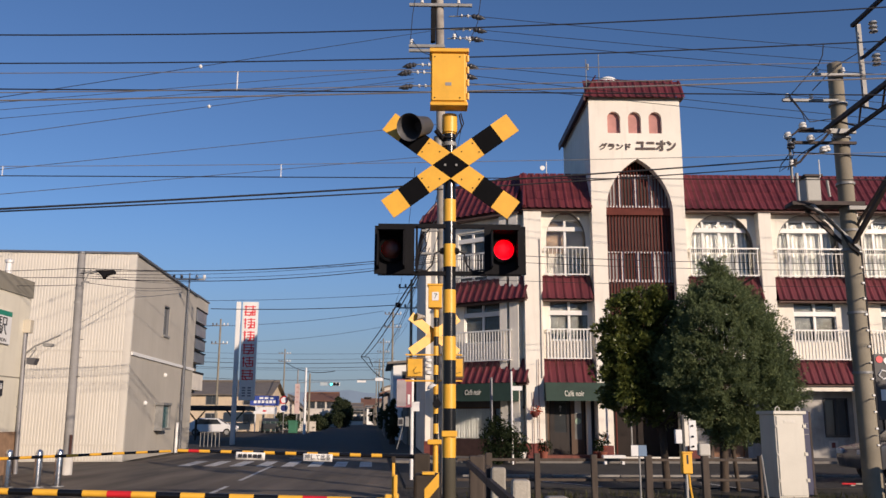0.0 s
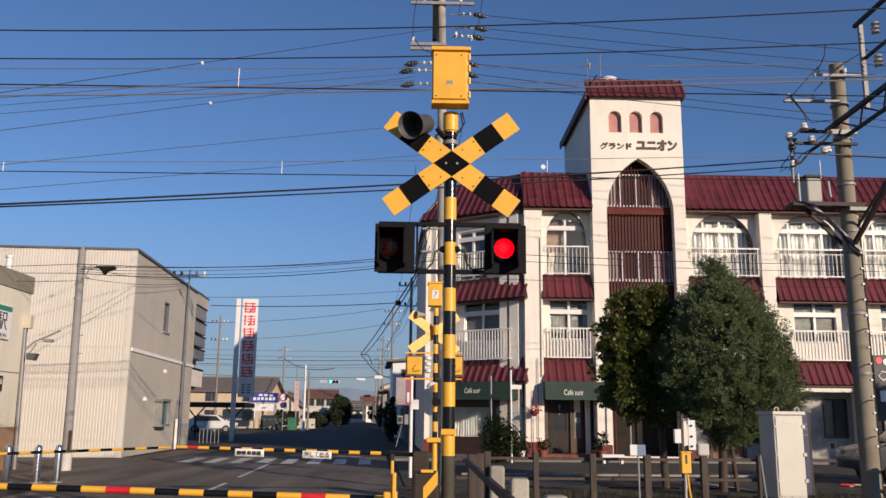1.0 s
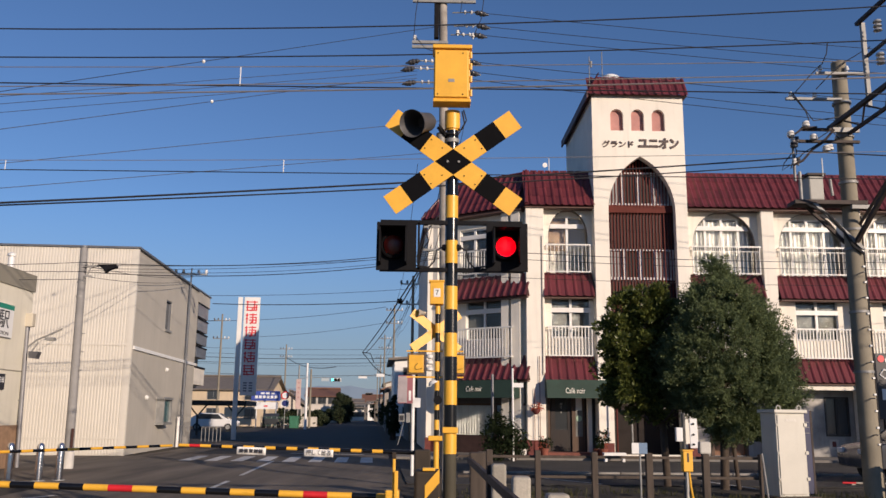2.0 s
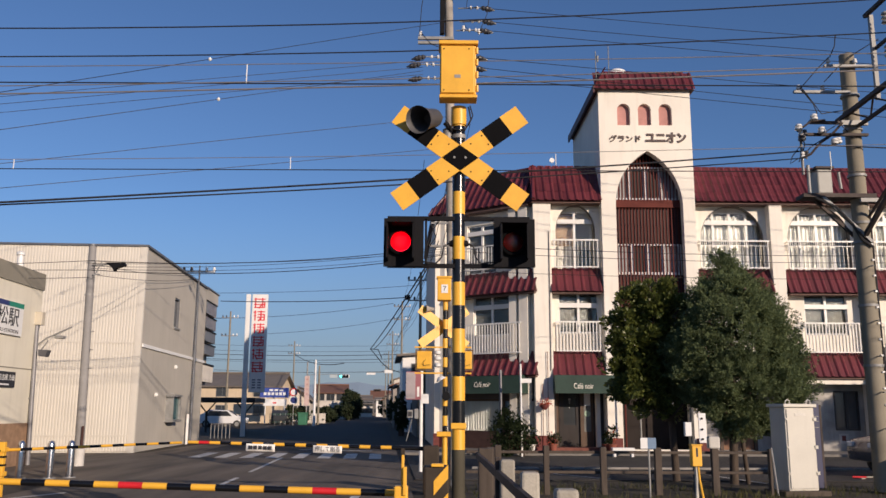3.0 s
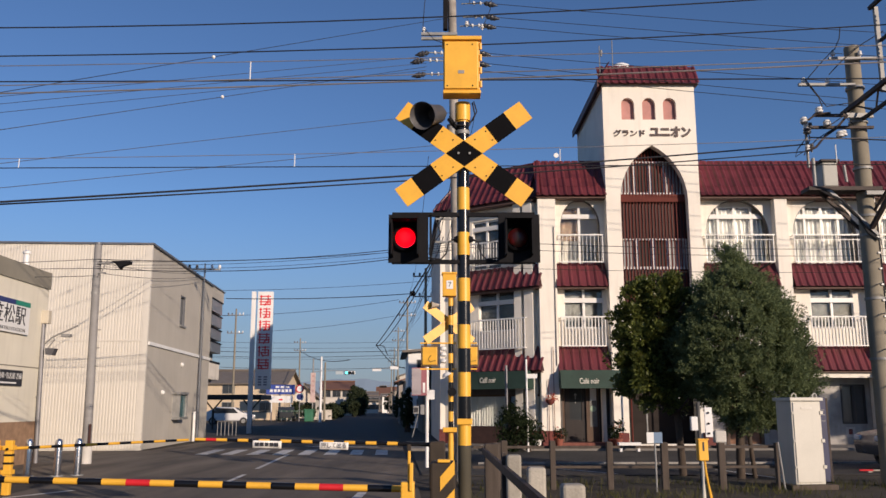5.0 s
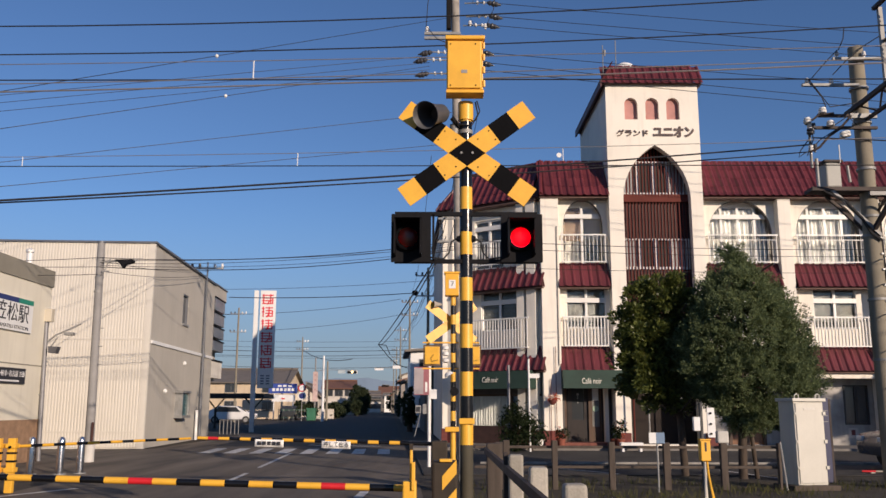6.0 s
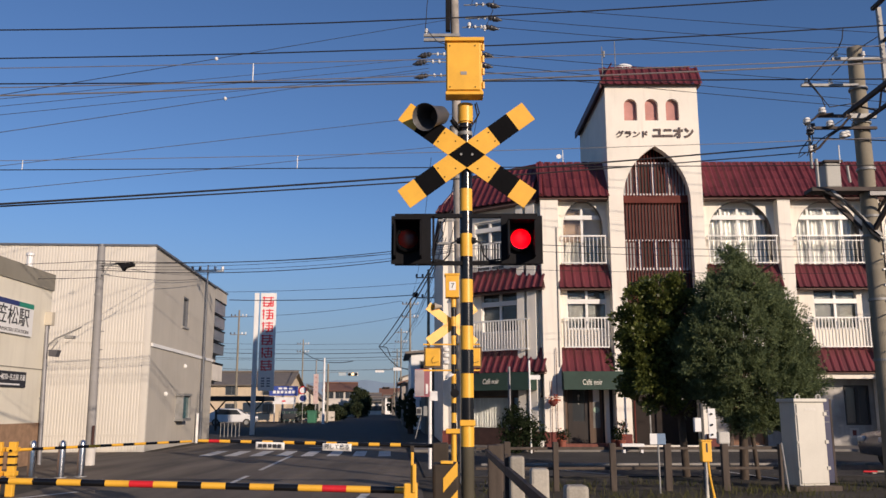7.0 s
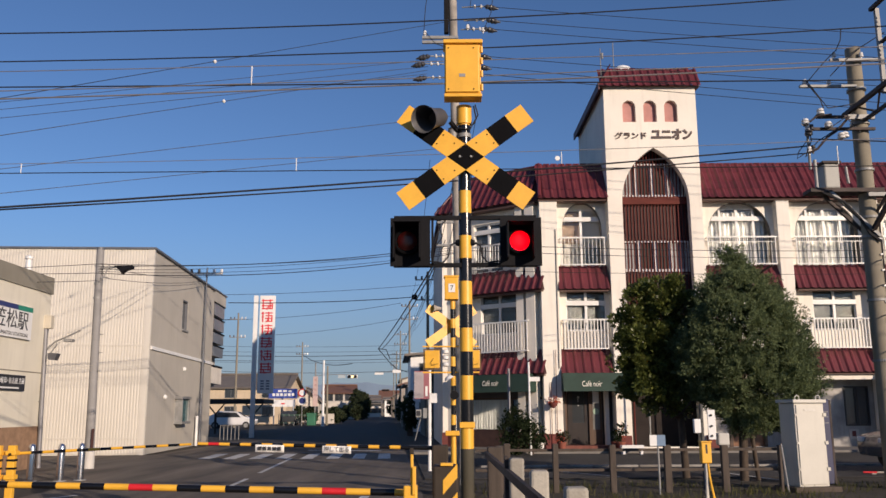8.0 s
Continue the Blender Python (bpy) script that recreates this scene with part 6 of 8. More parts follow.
    part("upper_chord", sweep([(0.1, -0.9, 8.72), (0.3, -4.0, 8.9)], 0.04, 4), RUST_STEEL, bx)
    for z in (8.6, 9.3):
        for k in range(3):
            part("insulator_disc", lathe([(0.02, 0.0), (0.085, 0.01), (0.07, 0.05), (0.02, 0.07)], 14, at=(0.19, -1.3, z - 0.09 * k)), surface("grey_porcelain", (0.36, 0.37, 0.37), 0.3, vary=0.15), bx, smooth=True)


def street_pole():
    p = thing("utility_pole", "tall grey concrete utility pole with insulators behind the crossing", "utility pole", (0.42, 25.0, 0))
    part("pole", rod((0.16, 0, 0), (-0.05, 0, 14.6), 0.17, 0.13, 20), surface("mottled_pole", (0.40, 0.365, 0.32), 0.8, vary=0.45, scale=2.5, dirt=0.5), p, smooth=True)
    for z, x0, x1 in ((12.76, -1.0, 0.12), (12.91, -1.0, 0.12), (14.3, -1.0, 0.98)):
        part("cross_arm", box(x0, x1, -0.2, -0.12, z - 0.045, z + 0.045), GALV, p)
    for x, z in ((-0.92, 13.0), (0.42, 13.2), (0.9, 13.1), (0.55, 14.35), (-0.6, 14.35)):
        pin_insulator(p, x, -0.16, z, s=1.05)
    for x, z, sx in ((-0.75, 12.3, -1), (-0.9, 12.05, -1), (-0.85, 11.6, -1), (0.95, 13.95, 1), (1.0, 13.5, 1), (0.9, 13.2, 1), (0.72, 12.3, 1), (0.7, 11.95, 1)):
        ins = new("strain_insulator")
        ins.parent = p
        prof = [(0.02, 0.0), (0.05, 0.03), (0.085, 0.1), (0.06, 0.14), (0.1, 0.2), (0.075, 0.26), (0.085, 0.3), (0.04, 0.38), (0.015, 0.46)]
        bell = part("bell", lathe(prof if sx > 0 else [(r, -h) for r, h in prof][::-1], 14, axis="X"), DARK_PORCELAIN, ins, smooth=True)
        bell.matrix_basis = pose(x, -0.16, z, 0, 12 * sx, 0)
        for k in range(2):
            part("bead", lathe([(0.02, 0.0), (0.06, 0.02), (0.06, 0.06), (0.02, 0.08)], 12, at=(x - sx * (0.14 + 0.2 * k), -0.14, z), axis="X"), PORCELAIN, ins, smooth=True)
        part("link", rod((x - sx * 0.7, -0.1, z), (x, -0.16, z), 0.02, n=6), GALV, ins)
    for pts in ([(-0.95, -0.2, 13.1), (-0.9, -0.2, 13.9), (-0.8, -0.2, 14.6)], [(-0.92, -0.2, 13.1), (-0.6, -0.2, 12.7), (-0.2, -0.2, 12.55), (0, -0.2, 12.6)],
                [(0.55, -0.2, 14.3), (0.5, -0.2, 13.9), (0.85, -0.2, 13.95)], [(0.6, -0.2, 13.1), (0.4, -0.2, 13.45), (0.95, -0.2, 13.5)], [(0.9, -0.2, 13.1), (1.15, -0.2, 13.7), (1.25, -0.2, 14.5)]):
        part("jumper_wire", sweep(pts, 0.012), WIRE, p)
    part("riser_box", box(-0.32, -0.17, -0.12, 0.06, 13.1, 14.6, bevel=0.02), MATT_BLACK, p)
    for z in (8.2, 8.9, 5.6, 6.6):
        part("band", rod((0.06, 0, z), (0.06, 0, z + 0.06), 0.145, n=18), GALV, p, smooth=True)
    part("bracket", box(-0.55, 0.1, -0.1, -0.05, 7.0, 7.06), GALV, p)
    part("bracket", box(-0.6, 0.1, -0.1, -0.05, 6.3, 6.36), GALV, p)
    for pts in ([(-0.55, -0.1, 7.0), (-0.4, -0.1, 6.6), (-0.6, -0.1, 6.3)], [(-0.1, -0.15, 7.4), (-0.5, -0.15, 6.8), (-0.75, -0.15, 6.1)]):
        part("drop_cable", sweep(pts, 0.018), WIRE, p)


def forecourt_pole():
    p = thing("utility_pole", "grey concrete service pole with a street lamp on a white foot", "utility pole", (-9.56, 23.6, 0))
    part("pole", rod((0.02, 0, 0), (-0.07, 0, 6.0), 0.125, 0.10, 20), surface("grey_pole", (0.27, 0.265, 0.26), 0.75, vary=0.2, scale=1.5, dirt=0.2), p, smooth=True)
    part("foot", rod((0.02, 0, 0), (0.02, 0, 0.45), 0.145, 0.14, 20), surface("white_foot", (0.6, 0.58, 0.54), 0.8, vary=0.2), p, smooth=True)
    part("cap", rod((-0.07, 0, 6.0), (-0.07, 0, 6.05), 0.115, n=20), ROOF_TRIM, p, smooth=True)
    for z in (5.0, 5.5, 4.6):
        part("band", rod((-0.06, 0, z), (-0.06, 0, z + 0.05), 0.115, n=18), GALV, p, smooth=True)
    part("arm", sweep([(0.0, -0.1, 5.05), (0.12, -0.12, 5.2), (0.28, -0.14, 5.55)], 0.016), GALV, p)
    part("arm", sweep([(0.0, -0.1, 5.45), (0.45, -0.14, 5.46)], 0.022), GALV, p)
    lamp = part("street_lamp", prism([(0.42, 5.50), (0.60, 5.36), (0.66, 5.26), (0.72, 5.36), (0.94, 5.42), (0.94, 5.50)], -0.24, -0.06), MATT_BLACK, p, "dark street lamp head")
    part("bracket", box(0.05, 0.24, -0.14, -0.1, 5.16, 5.2), GALV, p)
    part("sign_strip", box(0.10, 0.16, -0.16, -0.13, 0.5, 1.05), surface("dark_strip", (0.07, 0.03, 0.025), 0.6), p)
    for z in (3.1, 2.6, 3.6):
        part("step_bolt", rod((0.1, -0.05, z), (0.2, -0.08, z), 0.012, n=6), GALV, p)


def lamp_post():
    p = thing("lamp_post", "slim grey steel lamp post with two floodlights by the station", "lamp post", (-11.03, 23.9, 0))
    part("post", rod((0, 0, 0), (-0.1, 0, 3.94), 0.06, n=12), surface("grey_steel_post", (0.24, 0.24, 0.25), 0.5, 0.3, vary=0.2), p, smooth=True)
    part("switch_box", box(-0.22, 0.075, -0.1, 0.1, 3.80, 4.17, bevel=0.015), surface("beige_box", (0.55, 0.5, 0.4), 0.6, vary=0.12), p)
    part("arm", sweep([(-0.05, 0, 3.22), (0.22, -0.05, 3.43), (0.92, -0.1, 3.74)], 0.024), GALV, p)
    part("arm", sweep([(0.02, 0, 3.02), (0.27, -0.05, 3.35), (0.22, -0.05, 3.46)], 0.019), GALV, p)
    part("floodlight", box(0.5, 0.74, -0.2, 0.0, 3.42, 3.50, bevel=0.01), GALV, p, "flat grey floodlight")
    part("floodlight", prism([(0.09, 3.11), (0.11, 2.93), (0.3, 2.91), (0.36, 3.10)], -0.2, 0.02), surface("dark_flood", (0.09, 0.09, 0.1), 0.5), p, "dark grey floodlight")
    part("clip", box(-0.15, -0.03, -0.05, 0.02, 1.77, 1.80), GALV, p)


catenary_mast()
street_pole()
forecourt_pole()
lamp_post()

# ---- overhead wires ----
def span(p, q, r, sag=0.0, n=14):
    r = 0.72 * r
    p, q = Vector(p), Vector(q)
    return sweep([p.lerp(q, i / n) - Vector((0, 0, 4 * sag * (i / n) * (1 - i / n))) for i in range(n + 1)], r, 5)


def wire(p, q, r=0.011, sag=0.1, material=None, label="thin dark overhead wire against the sky", name="overhead_wire", group="overhead wires"):
    return single(name, span(p, q, r, sag), material or WIRE, label, "wire", group)


def wires():
    # contact wires with their messengers and hangers over the two tracks
    for y, zc, zm, hang in ((9.0, 5.02, 5.2, (-2.12, 7.4)), (12.6, 5.06, 5.22, (-6.45, -2.23, 7.5))):
        t = thing("trolley_wire", "overhead trolley wire with a thin messenger and short hangers", "trolley wire", group="trolley wires")
        part("contact_wire", span((-16, y, zc), (16, y, zc + 0.13), 0.011, 0.0), WIRE, t)
        part("messenger", span((-16, y, zm), (16, y, zm + 0.81), 0.007, 0.255), COPPER, t)
        for x in hang:
            k = (x + 16) / 32
            part("hanger", rod((x, y, zc + 0.13 * k), (x, y, zm + 0.81 * k - 1.02 * k * (1 - k)), 0.007, n=6), PORCELAIN, t, "white hanger")
    feed = dict(material=COPPER, label="weathered copper feeder wire over the track")
    wire((-14, 8.7, 4.68), (16, 8.7, 5.88), 0.012, 0.28, **feed)
    wire((-14, 8.75, 4.80), (16, 8.7, 5.84), 0.008, 0.24, **feed)
    # heavy lines that run beside the track
    wire((-18, 14, 8.195), (14, 14, 9.345), 0.018, 0.6)
    wire((-18, 15, 7.99), (16, 15, 9.17), 0.018, 0.47)
    twin = dict(label="thick black twin cable between poles", name="twin_cable", group="twin cables")
    wire((-11.65, 9.3, 3.38), (7.6, 17, 6.86), 0.022, 0.10, **twin)
    wire((-11.65, 9.35, 3.42), (7.6, 17.05, 6.72), 0.017, 0.11, **twin)
    wire((7.6, 16.8, 6.95), (30, 17, 6.9), 0.02, 0.2, **twin)


def pole_wires():
    # lines that leave the tall pole to the west and to the east
    for a, b in (((0.11, 25, 13.5), (-14.1, 10.6, 4.06)), ((-0.42, 25, 12.24), (-17.9, 20.5, 8.55)), ((-0.42, 25, 12.02), (-17.8, 20.5, 8.35)),
                 ((-0.42, 25, 11.78), (-17.8, 20.5, 8.1)), ((-0.42, 25, 11.9), (-14.5, 12.2, 4.33)), ((0.3, 25, 10.4), (-15.4, 16, 5.35)), ((0.3, 25, 9.4), (-15.3, 16, 4.98))):
        wire(a, b, 0.011, 0.0)
    for a, b, s in (((1.35, 24.84, 13.95), (40, 25, 11.9), 0.35), ((1.4, 24.84, 13.5), (40, 25, 11.4), 0.35), ((1.4, 24.84, 13.2), (40, 25, 11.0), 0.35),
                    ((1.4, 24.84, 12.28), (40, 25, 9.9), 0.3), ((1.35, 24.84, 11.95), (40, 25, 8.9), 0.3), ((1.3, 24.84, 11.7), (40, 25, 8.7), 0.3)):
        wire(a, b, 0.014, s)
    for p, q in (((-5.46, 19.36, 9.80), 0), ((-5.48, 20.4, 9.18), 0)):
        single("marker_ball", lathe([(0.015, -0.045), (0.04, -0.02), (0.045, 0.0), (0.04, 0.02), (0.015, 0.045)], 10, at=p), PORCELAIN, "small white insulator bead on a wire", "insulator", "wire beads", smooth=True)


def service_wires():
    for a, b, s, r in (((-9.62, 23.5, 5.57), (0.4, 25, 6.35), 0.25, 0.016), ((-9.62, 23.5, 5.31), (0.4, 25, 6.1), 0.3, 0.016), ((-9.62, 23.5, 5.5), (0.4, 25, 6.2), 0.15, 0.010), ((-9.62, 23.5, 5.42), (0.4, 25, 6.28), 0.22, 0.009), ((-9.62, 23.5, 5.36), (0.4, 25, 6.14), 0.25, 0.009),
                       ((-9.62, 23.5, 5.57), (-22, 22, 5.4), 0.2, 0.012), ((-9.62, 23.5, 5.31), (-22, 22, 5.3), 0.1, 0.012), ((-9.62, 23.5, 5.1), (-13, 22.6, 5.0), 0.05, 0.012),
                       ((0.45, 25, 6.4), (24, 28, 7.0), 0.3, 0.014), ((0.45, 25, 6.2), (24, 28, 6.75), 0.3, 0.012), ((0.5, 25, 5.6), (24, 28, 6.1), 0.2, 0.010),
                       ((-9.62, 23.5, 5.2), (-10.6, 38.0, 7.3), 0.15, 0.012), ((-9.62, 23.5, 5.5), (-10.6, 38.2, 7.5), 0.15, 0.012)):
        wire(a, b, r, s)


wires()
pole_wires()
service_wires()

# ---- the street beyond ----
HOUSE_WALL = surface("house_beige_wall", (0.62, 0.50, 0.35), 0.85, vary=0.12, scale=0.5, dirt=0.15)
HOUSE_PALE = surface("house_pale_wall", (0.62, 0.57, 0.50), 0.85, vary=0.12, scale=0.5, dirt=0.15)
# darkened wall colour carries the closed-in shade of the street's east side
HOUSE_DARK = surface("house_dark_wall", (0.14, 0.125, 0.11), 0.85, vary=0.2, scale=0.5, dirt=0.2)
HOUSE_MID = surface("house_taupe_wall", (0.34, 0.30, 0.26), 0.85, vary=0.2, scale=0.5, dirt=0.2)
ROOF_GREY = surface("grey_house_roof", (0.19, 0.165, 0.14), 0.7, vary=0.25, scale=1.5, stretch=(1, 6, 6))
ROOF_BROWN = surface("brown_house_roof", (0.20, 0.10, 0.065), 0.7, vary=0.25, scale=1.5, stretch=(1, 6, 6))
DARK_METAL = surface("dark_brown_metal", (0.045, 0.035, 0.03), 0.6, vary=0.2)


def house(x, y, turn, w, d, h, rise, wall, roof, label, windows=3, along=True, storeys=2):
    """A tiled house: walls, gable roof with eaves, framed windows on the two seen sides."""
    b = thing("house", label, "house", (x, y, 0), turn)
    part("wall", box(0, w, 0, d, 0, h), wall, b)
    o = 0.45
    bm = bmesh.new()
    if along:
        pts = [(-o, -o, h - 0.1), (w + o, -o, h - 0.1), (w + o, d / 2, h + rise), (-o, d / 2, h + rise), (w + o, d + o, h - 0.1), (-o, d + o, h - 0.1)]
    else:
        pts = [(-o, d + o, h - 0.1), (-o, -o, h - 0.1), (w / 2, -o, h + rise), (w / 2, d + o, h + rise), (w + o, -o, h - 0.1), (w + o, d + o, h - 0.1)]
    v = [bm.verts.new(p) for p in pts]
    bm.faces.new((v[0], v[1], v[2], v[3]))
    bm.faces.new((v[3], v[2], v[4], v[5]))
    rf = part("roof", bm, roof, b)
    rf.modifiers.new("thick", "SOLIDIFY").thickness = 0.16
    if along:
        ends = [((gx, 0, h), (gx, d, h), (gx, d / 2, h + rise - 0.15)) for gx in (0.02, w - 0.02)]
    else:
        ends = [((0, gy, h), (w, gy, h), (w / 2, gy, h + rise - 0.15)) for gy in (0.02, d - 0.02)]
    for end in ends:
        g = bmesh.new()
        g.faces.new([g.verts.new(p) for p in end])
        part("gable", g, wall, b)
    part("ridge", rod((-o, d / 2, h + rise + 0.1), (w + o, d / 2, h + rise + 0.1), 0.12, n=8) if along else rod((w / 2, -o, h + rise + 0.1), (w / 2, d + o, h + rise + 0.1), 0.12, n=8), roof, b)
    for s in range(storeys):
        z0 = 0.9 + s * h / storeys
        for i in range(windows):
            cx = w * (i + 0.5) / windows
            win = new("window")
            win.parent = b
            win.matrix_basis = pose(cx, 0, z0)
            part("frame", box(-0.72, 0.72, -0.05, 0.0, -0.06, 1.16), GALV, win)
            part("pane", box(-0.66, 0.0, -0.065, -0.05, 0, 1.1), GLASS, win)
            part("pane", box(0.03, 0.66, -0.065, -0.05, 0, 1.1), GLASS, win)
    return b


def pylon():
    p = thing("pylon_sign", "tall white pylon sign with red characters on a grey mast", "pylon sign", (-10.3, 50, 0), 2)
    part("mast", box(-0.80, -0.56, -0.12, 0.15, 0, 8.2, bevel=0.012), SIGN_WHITE, p)
    part("board", box(-0.44, 0.46, -0.1, 0.12, 2.5, 8.2, bevel=0.015), SIGN_WHITE, p)
    for i in range(6):
        z = 7.68 - 0.745 * i
        g = new("emblem")
        g.parent = p
        tagged(g, "red block character")
        rng = random.Random(53 + i)
        split = rng.choice((-0.14, -0.1, 0.0))
        bars = [(-0.33, split - 0.03, z + 0.20), (-0.31, split - 0.04, z + rng.uniform(-0.06, 0.06)), (split + 0.02, 0.33, z + 0.23),
                (split + 0.05, 0.30, z + 0.07), (split + 0.02, 0.33, z - 0.09), (split + 0.06, 0.31, z - 0.26)]
        if split == 0.0:
            bars[0], bars[1] = (-0.33, 0.02, z + 0.23), (-0.30, 0.05, z + 0.07)
            bars += [(-0.33, 0.02, z - 0.09), (-0.31, 0.06, z - 0.26)]
        for a, b, zz in bars:
            part("stroke", box(a, b, -0.114, -0.102, zz - 0.03, zz + 0.03), SIGN_RED, g)
        for x, top, foot in ((-0.24, 0.3, -0.3), ((split + 0.33) / 2, 0.3, rng.uniform(-0.3, -0.1)), (0.29, 0.1, -0.28)):
            part("stroke", box(x - 0.033, x + 0.033, -0.119, -0.103, z + foot, z + top), SIGN_RED, g)
        lean = rng.choice((-1, 1))
        part("stroke", prism([(-0.06, z - 0.32), (0.02, z - 0.32), (0.02 + 0.14 * lean, z - 0.05), (-0.06 + 0.14 * lean, z - 0.05)], -0.123, -0.104), SIGN_RED, g)
    for k in range(4):
        for x in (-0.26, 0.06):
            part("small_bar", box(x, x + 0.2, -0.108, -0.102, 2.72 + 0.15 * k, 2.8 + 0.15 * k), surface("grey_print", (0.18, 0.2, 0.24), 0.6), p)


def carport():
    c = thing("carport", "flat dark brown carport roof on branching posts", "carport", (-13.2, 57, 0), ROAD_TURN)
    part("roof", box(-3.2, 1.4, 0, 5, 2.0, 2.3, bevel=0.03), DARK_METAL, c)
    for x in (-2.2, 0.4):
        part("post", rod((x, 2.5, 0), (x, 2.5, 1.4), 0.08, n=10), DARK_METAL, c)
        for s in (-1, 1):
            part("branch", rod((x, 2.5, 1.3), (x + 0.6 * s, 2.5, 2.02), 0.05, n=8), DARK_METAL, c)
    r = thing("guard_rail", "low white pipe guard rail", "railing", (-11.9, 46.5, 0))
    for i in range(6):
        part("upright", rod((0.2 * i, 0, 0), (0.2 * i, 0, 0.75), 0.02, n=8), GALV, r)
    part("top_pipe", rod((0, 0, 0.75), (1.0, 0, 0.75), 0.02, n=8), GALV, r)


def parked_car(x, y, turn, paint, label, s=1.0):
    c = thing("parked_car", label, "car", (x, y, 0), turn, group="parked cars")
    prof = [(-2.0, 0.35), (2.05, 0.35), (2.1, 0.62), (2.0, 0.85), (1.15, 0.98), (0.55, 1.45), (-1.1, 1.5), (-1.85, 1.0), (-2.08, 0.9)]
    bm = prism(prof, -0.82, 0.82)
    bmesh.ops.bevel(bm, geom=bm.edges[:], offset=0.06, segments=2, profile=0.6, affect="EDGES")
    body = part("body", bm, paint, c, smooth=True)
    for y_ in (-0.84, 0.825):
        part("side_window", prism([(-1.3, 0.98), (0.85, 0.98), (0.45, 1.38), (-1.05, 1.42)], y_, y_ + 0.015), GLASS, body)
    part("windscreen", prism([(1.12, 1.02), (1.16, 1.0), (0.62, 1.44), (0.58, 1.43)], -0.7, 0.7), GLASS, body)
    for sx in (-1.3, 1.3):
        for sy in (-0.84, 0.66):
            w = part("wheel", rod((sx, sy, 0.31), (sx, sy + 0.18, 0.31), 0.31, n=24), surface("tyre_rubber", (0.02, 0.02, 0.02), 0.8), c, smooth=True)
            part("rim", rod((sx, sy - 0.012 if sy < 0 else sy + 0.18, 0.31), (sx, sy if sy < 0 else sy + 0.192, 0.31), 0.19, n=16), GALV, w)
    for sy in (-0.6, 0.6):
        part("headlight", box(2.0, 2.1, sy - 0.16, sy + 0.16, 0.68, 0.8, bevel=0.02), SIGN_WHITE, body)
    return c


def roadside_signs():
    s = thing("billboard", "blue billboard over a white board on posts", "billboard", (-17.5, 95, 0), 3)
    part("board", box(-1.6, 1.5, -0.1, 0.1, 2.85, 3.9), surface("billboard_blue", (0.04, 0.08, 0.36), 0.5), s)
    part("lower_board", box(-1.2, 1.3, -0.08, 0.08, 1.95, 2.7), SIGN_WHITE, s)
    for i in range(6):
        part("text_bar", box(-1.2 + 0.42 * i, -0.9 + 0.42 * i, -0.115, -0.1, 3.1, 3.4), SIGN_WHITE, s)
    for i in range(3):
        part("text_bar", box(-0.6 + 0.55 * i, -0.2 + 0.55 * i, -0.115, -0.1, 3.55, 3.75), SIGN_WHITE, s)
    part("red_bar", box(-0.2, 0.2, -0.095, -0.08, 2.2, 2.35), SIGN_RED, s)
    for x in (-1.0, 1.1):
        part("leg", rod((x, 0, 0), (x, 0, 2.9), 0.06, n=8), SIGN_WHITE, s)
    r = thing("road_sign", "round road signs on a thin post", "road sign", (-14.3, 88, 0))
    part("post", rod((0, 0, 0), (0, 0, 3.6), 0.04, n=8), GALV, r)
    for z in (3.3, 2.5):
        part("disc", lathe([(0.42, 0.0), (0.42, 0.03)], 20, at=(0, -0.05, z), axis="Y"), SIGN_WHITE if z < 3 else SIGN_RED, r)
        part("disc_face", lathe([(0.3, 0.03), (0.3, 0.045)], 20, at=(0, -0.05, z), axis="Y"), SIGN_BLUE if z < 3 else SIGN_WHITE, r)
    # white post with the red and white board at the corner of the cafe street
    b = thing("notice_board", "red and white vertical notice board on a white post", "sign", (-0.42, 22, 0))
    part("post", rod((0.09, 0, 0), (0.09, 0, 2.5), 0.045, n=12), SIGN_WHITE, b, smooth=True)
    part("board", box(-0.3, 0.08, -0.08, -0.04, 1.78, 2.48), surface("faded_red_board", (0.34, 0.12, 0.14), 0.6, vary=0.2), b)
    part("white_half", box(-0.3, -0.06, -0.086, -0.08, 1.80, 2.46), surface("faded_pink_board", (0.40, 0.35, 0.36), 0.6, vary=0.2), b)
    part("text_bar", box(-0.02, 0.04, -0.088, -0.08, 1.85, 2.1), SIGN_WHITE, b)
    part("small_plate", box(0.09, 0.28, -0.05, -0.03, 1.68, 1.92), SIGN_WHITE, b)
    part("switch_box", box(-0.26, -0.12, -0.1, 0.0, 1.32, 1.52, bevel=0.01), GALV, b)
    part("switch_face", box(-0.24, -0.14, -0.105, -0.1, 1.36, 1.48), SIGN_INK, b)
    part("side_box", box(-0.08, 0.02, -0.1, 0.0, 1.3, 1.55, bevel=0.01), GALV, b)
    part("guy_wire", rod((-0.14, 0, 1.3), (-0.28, 0.0, 0.75), 0.012, n=6), GALV, b)


TRAFFIC = []


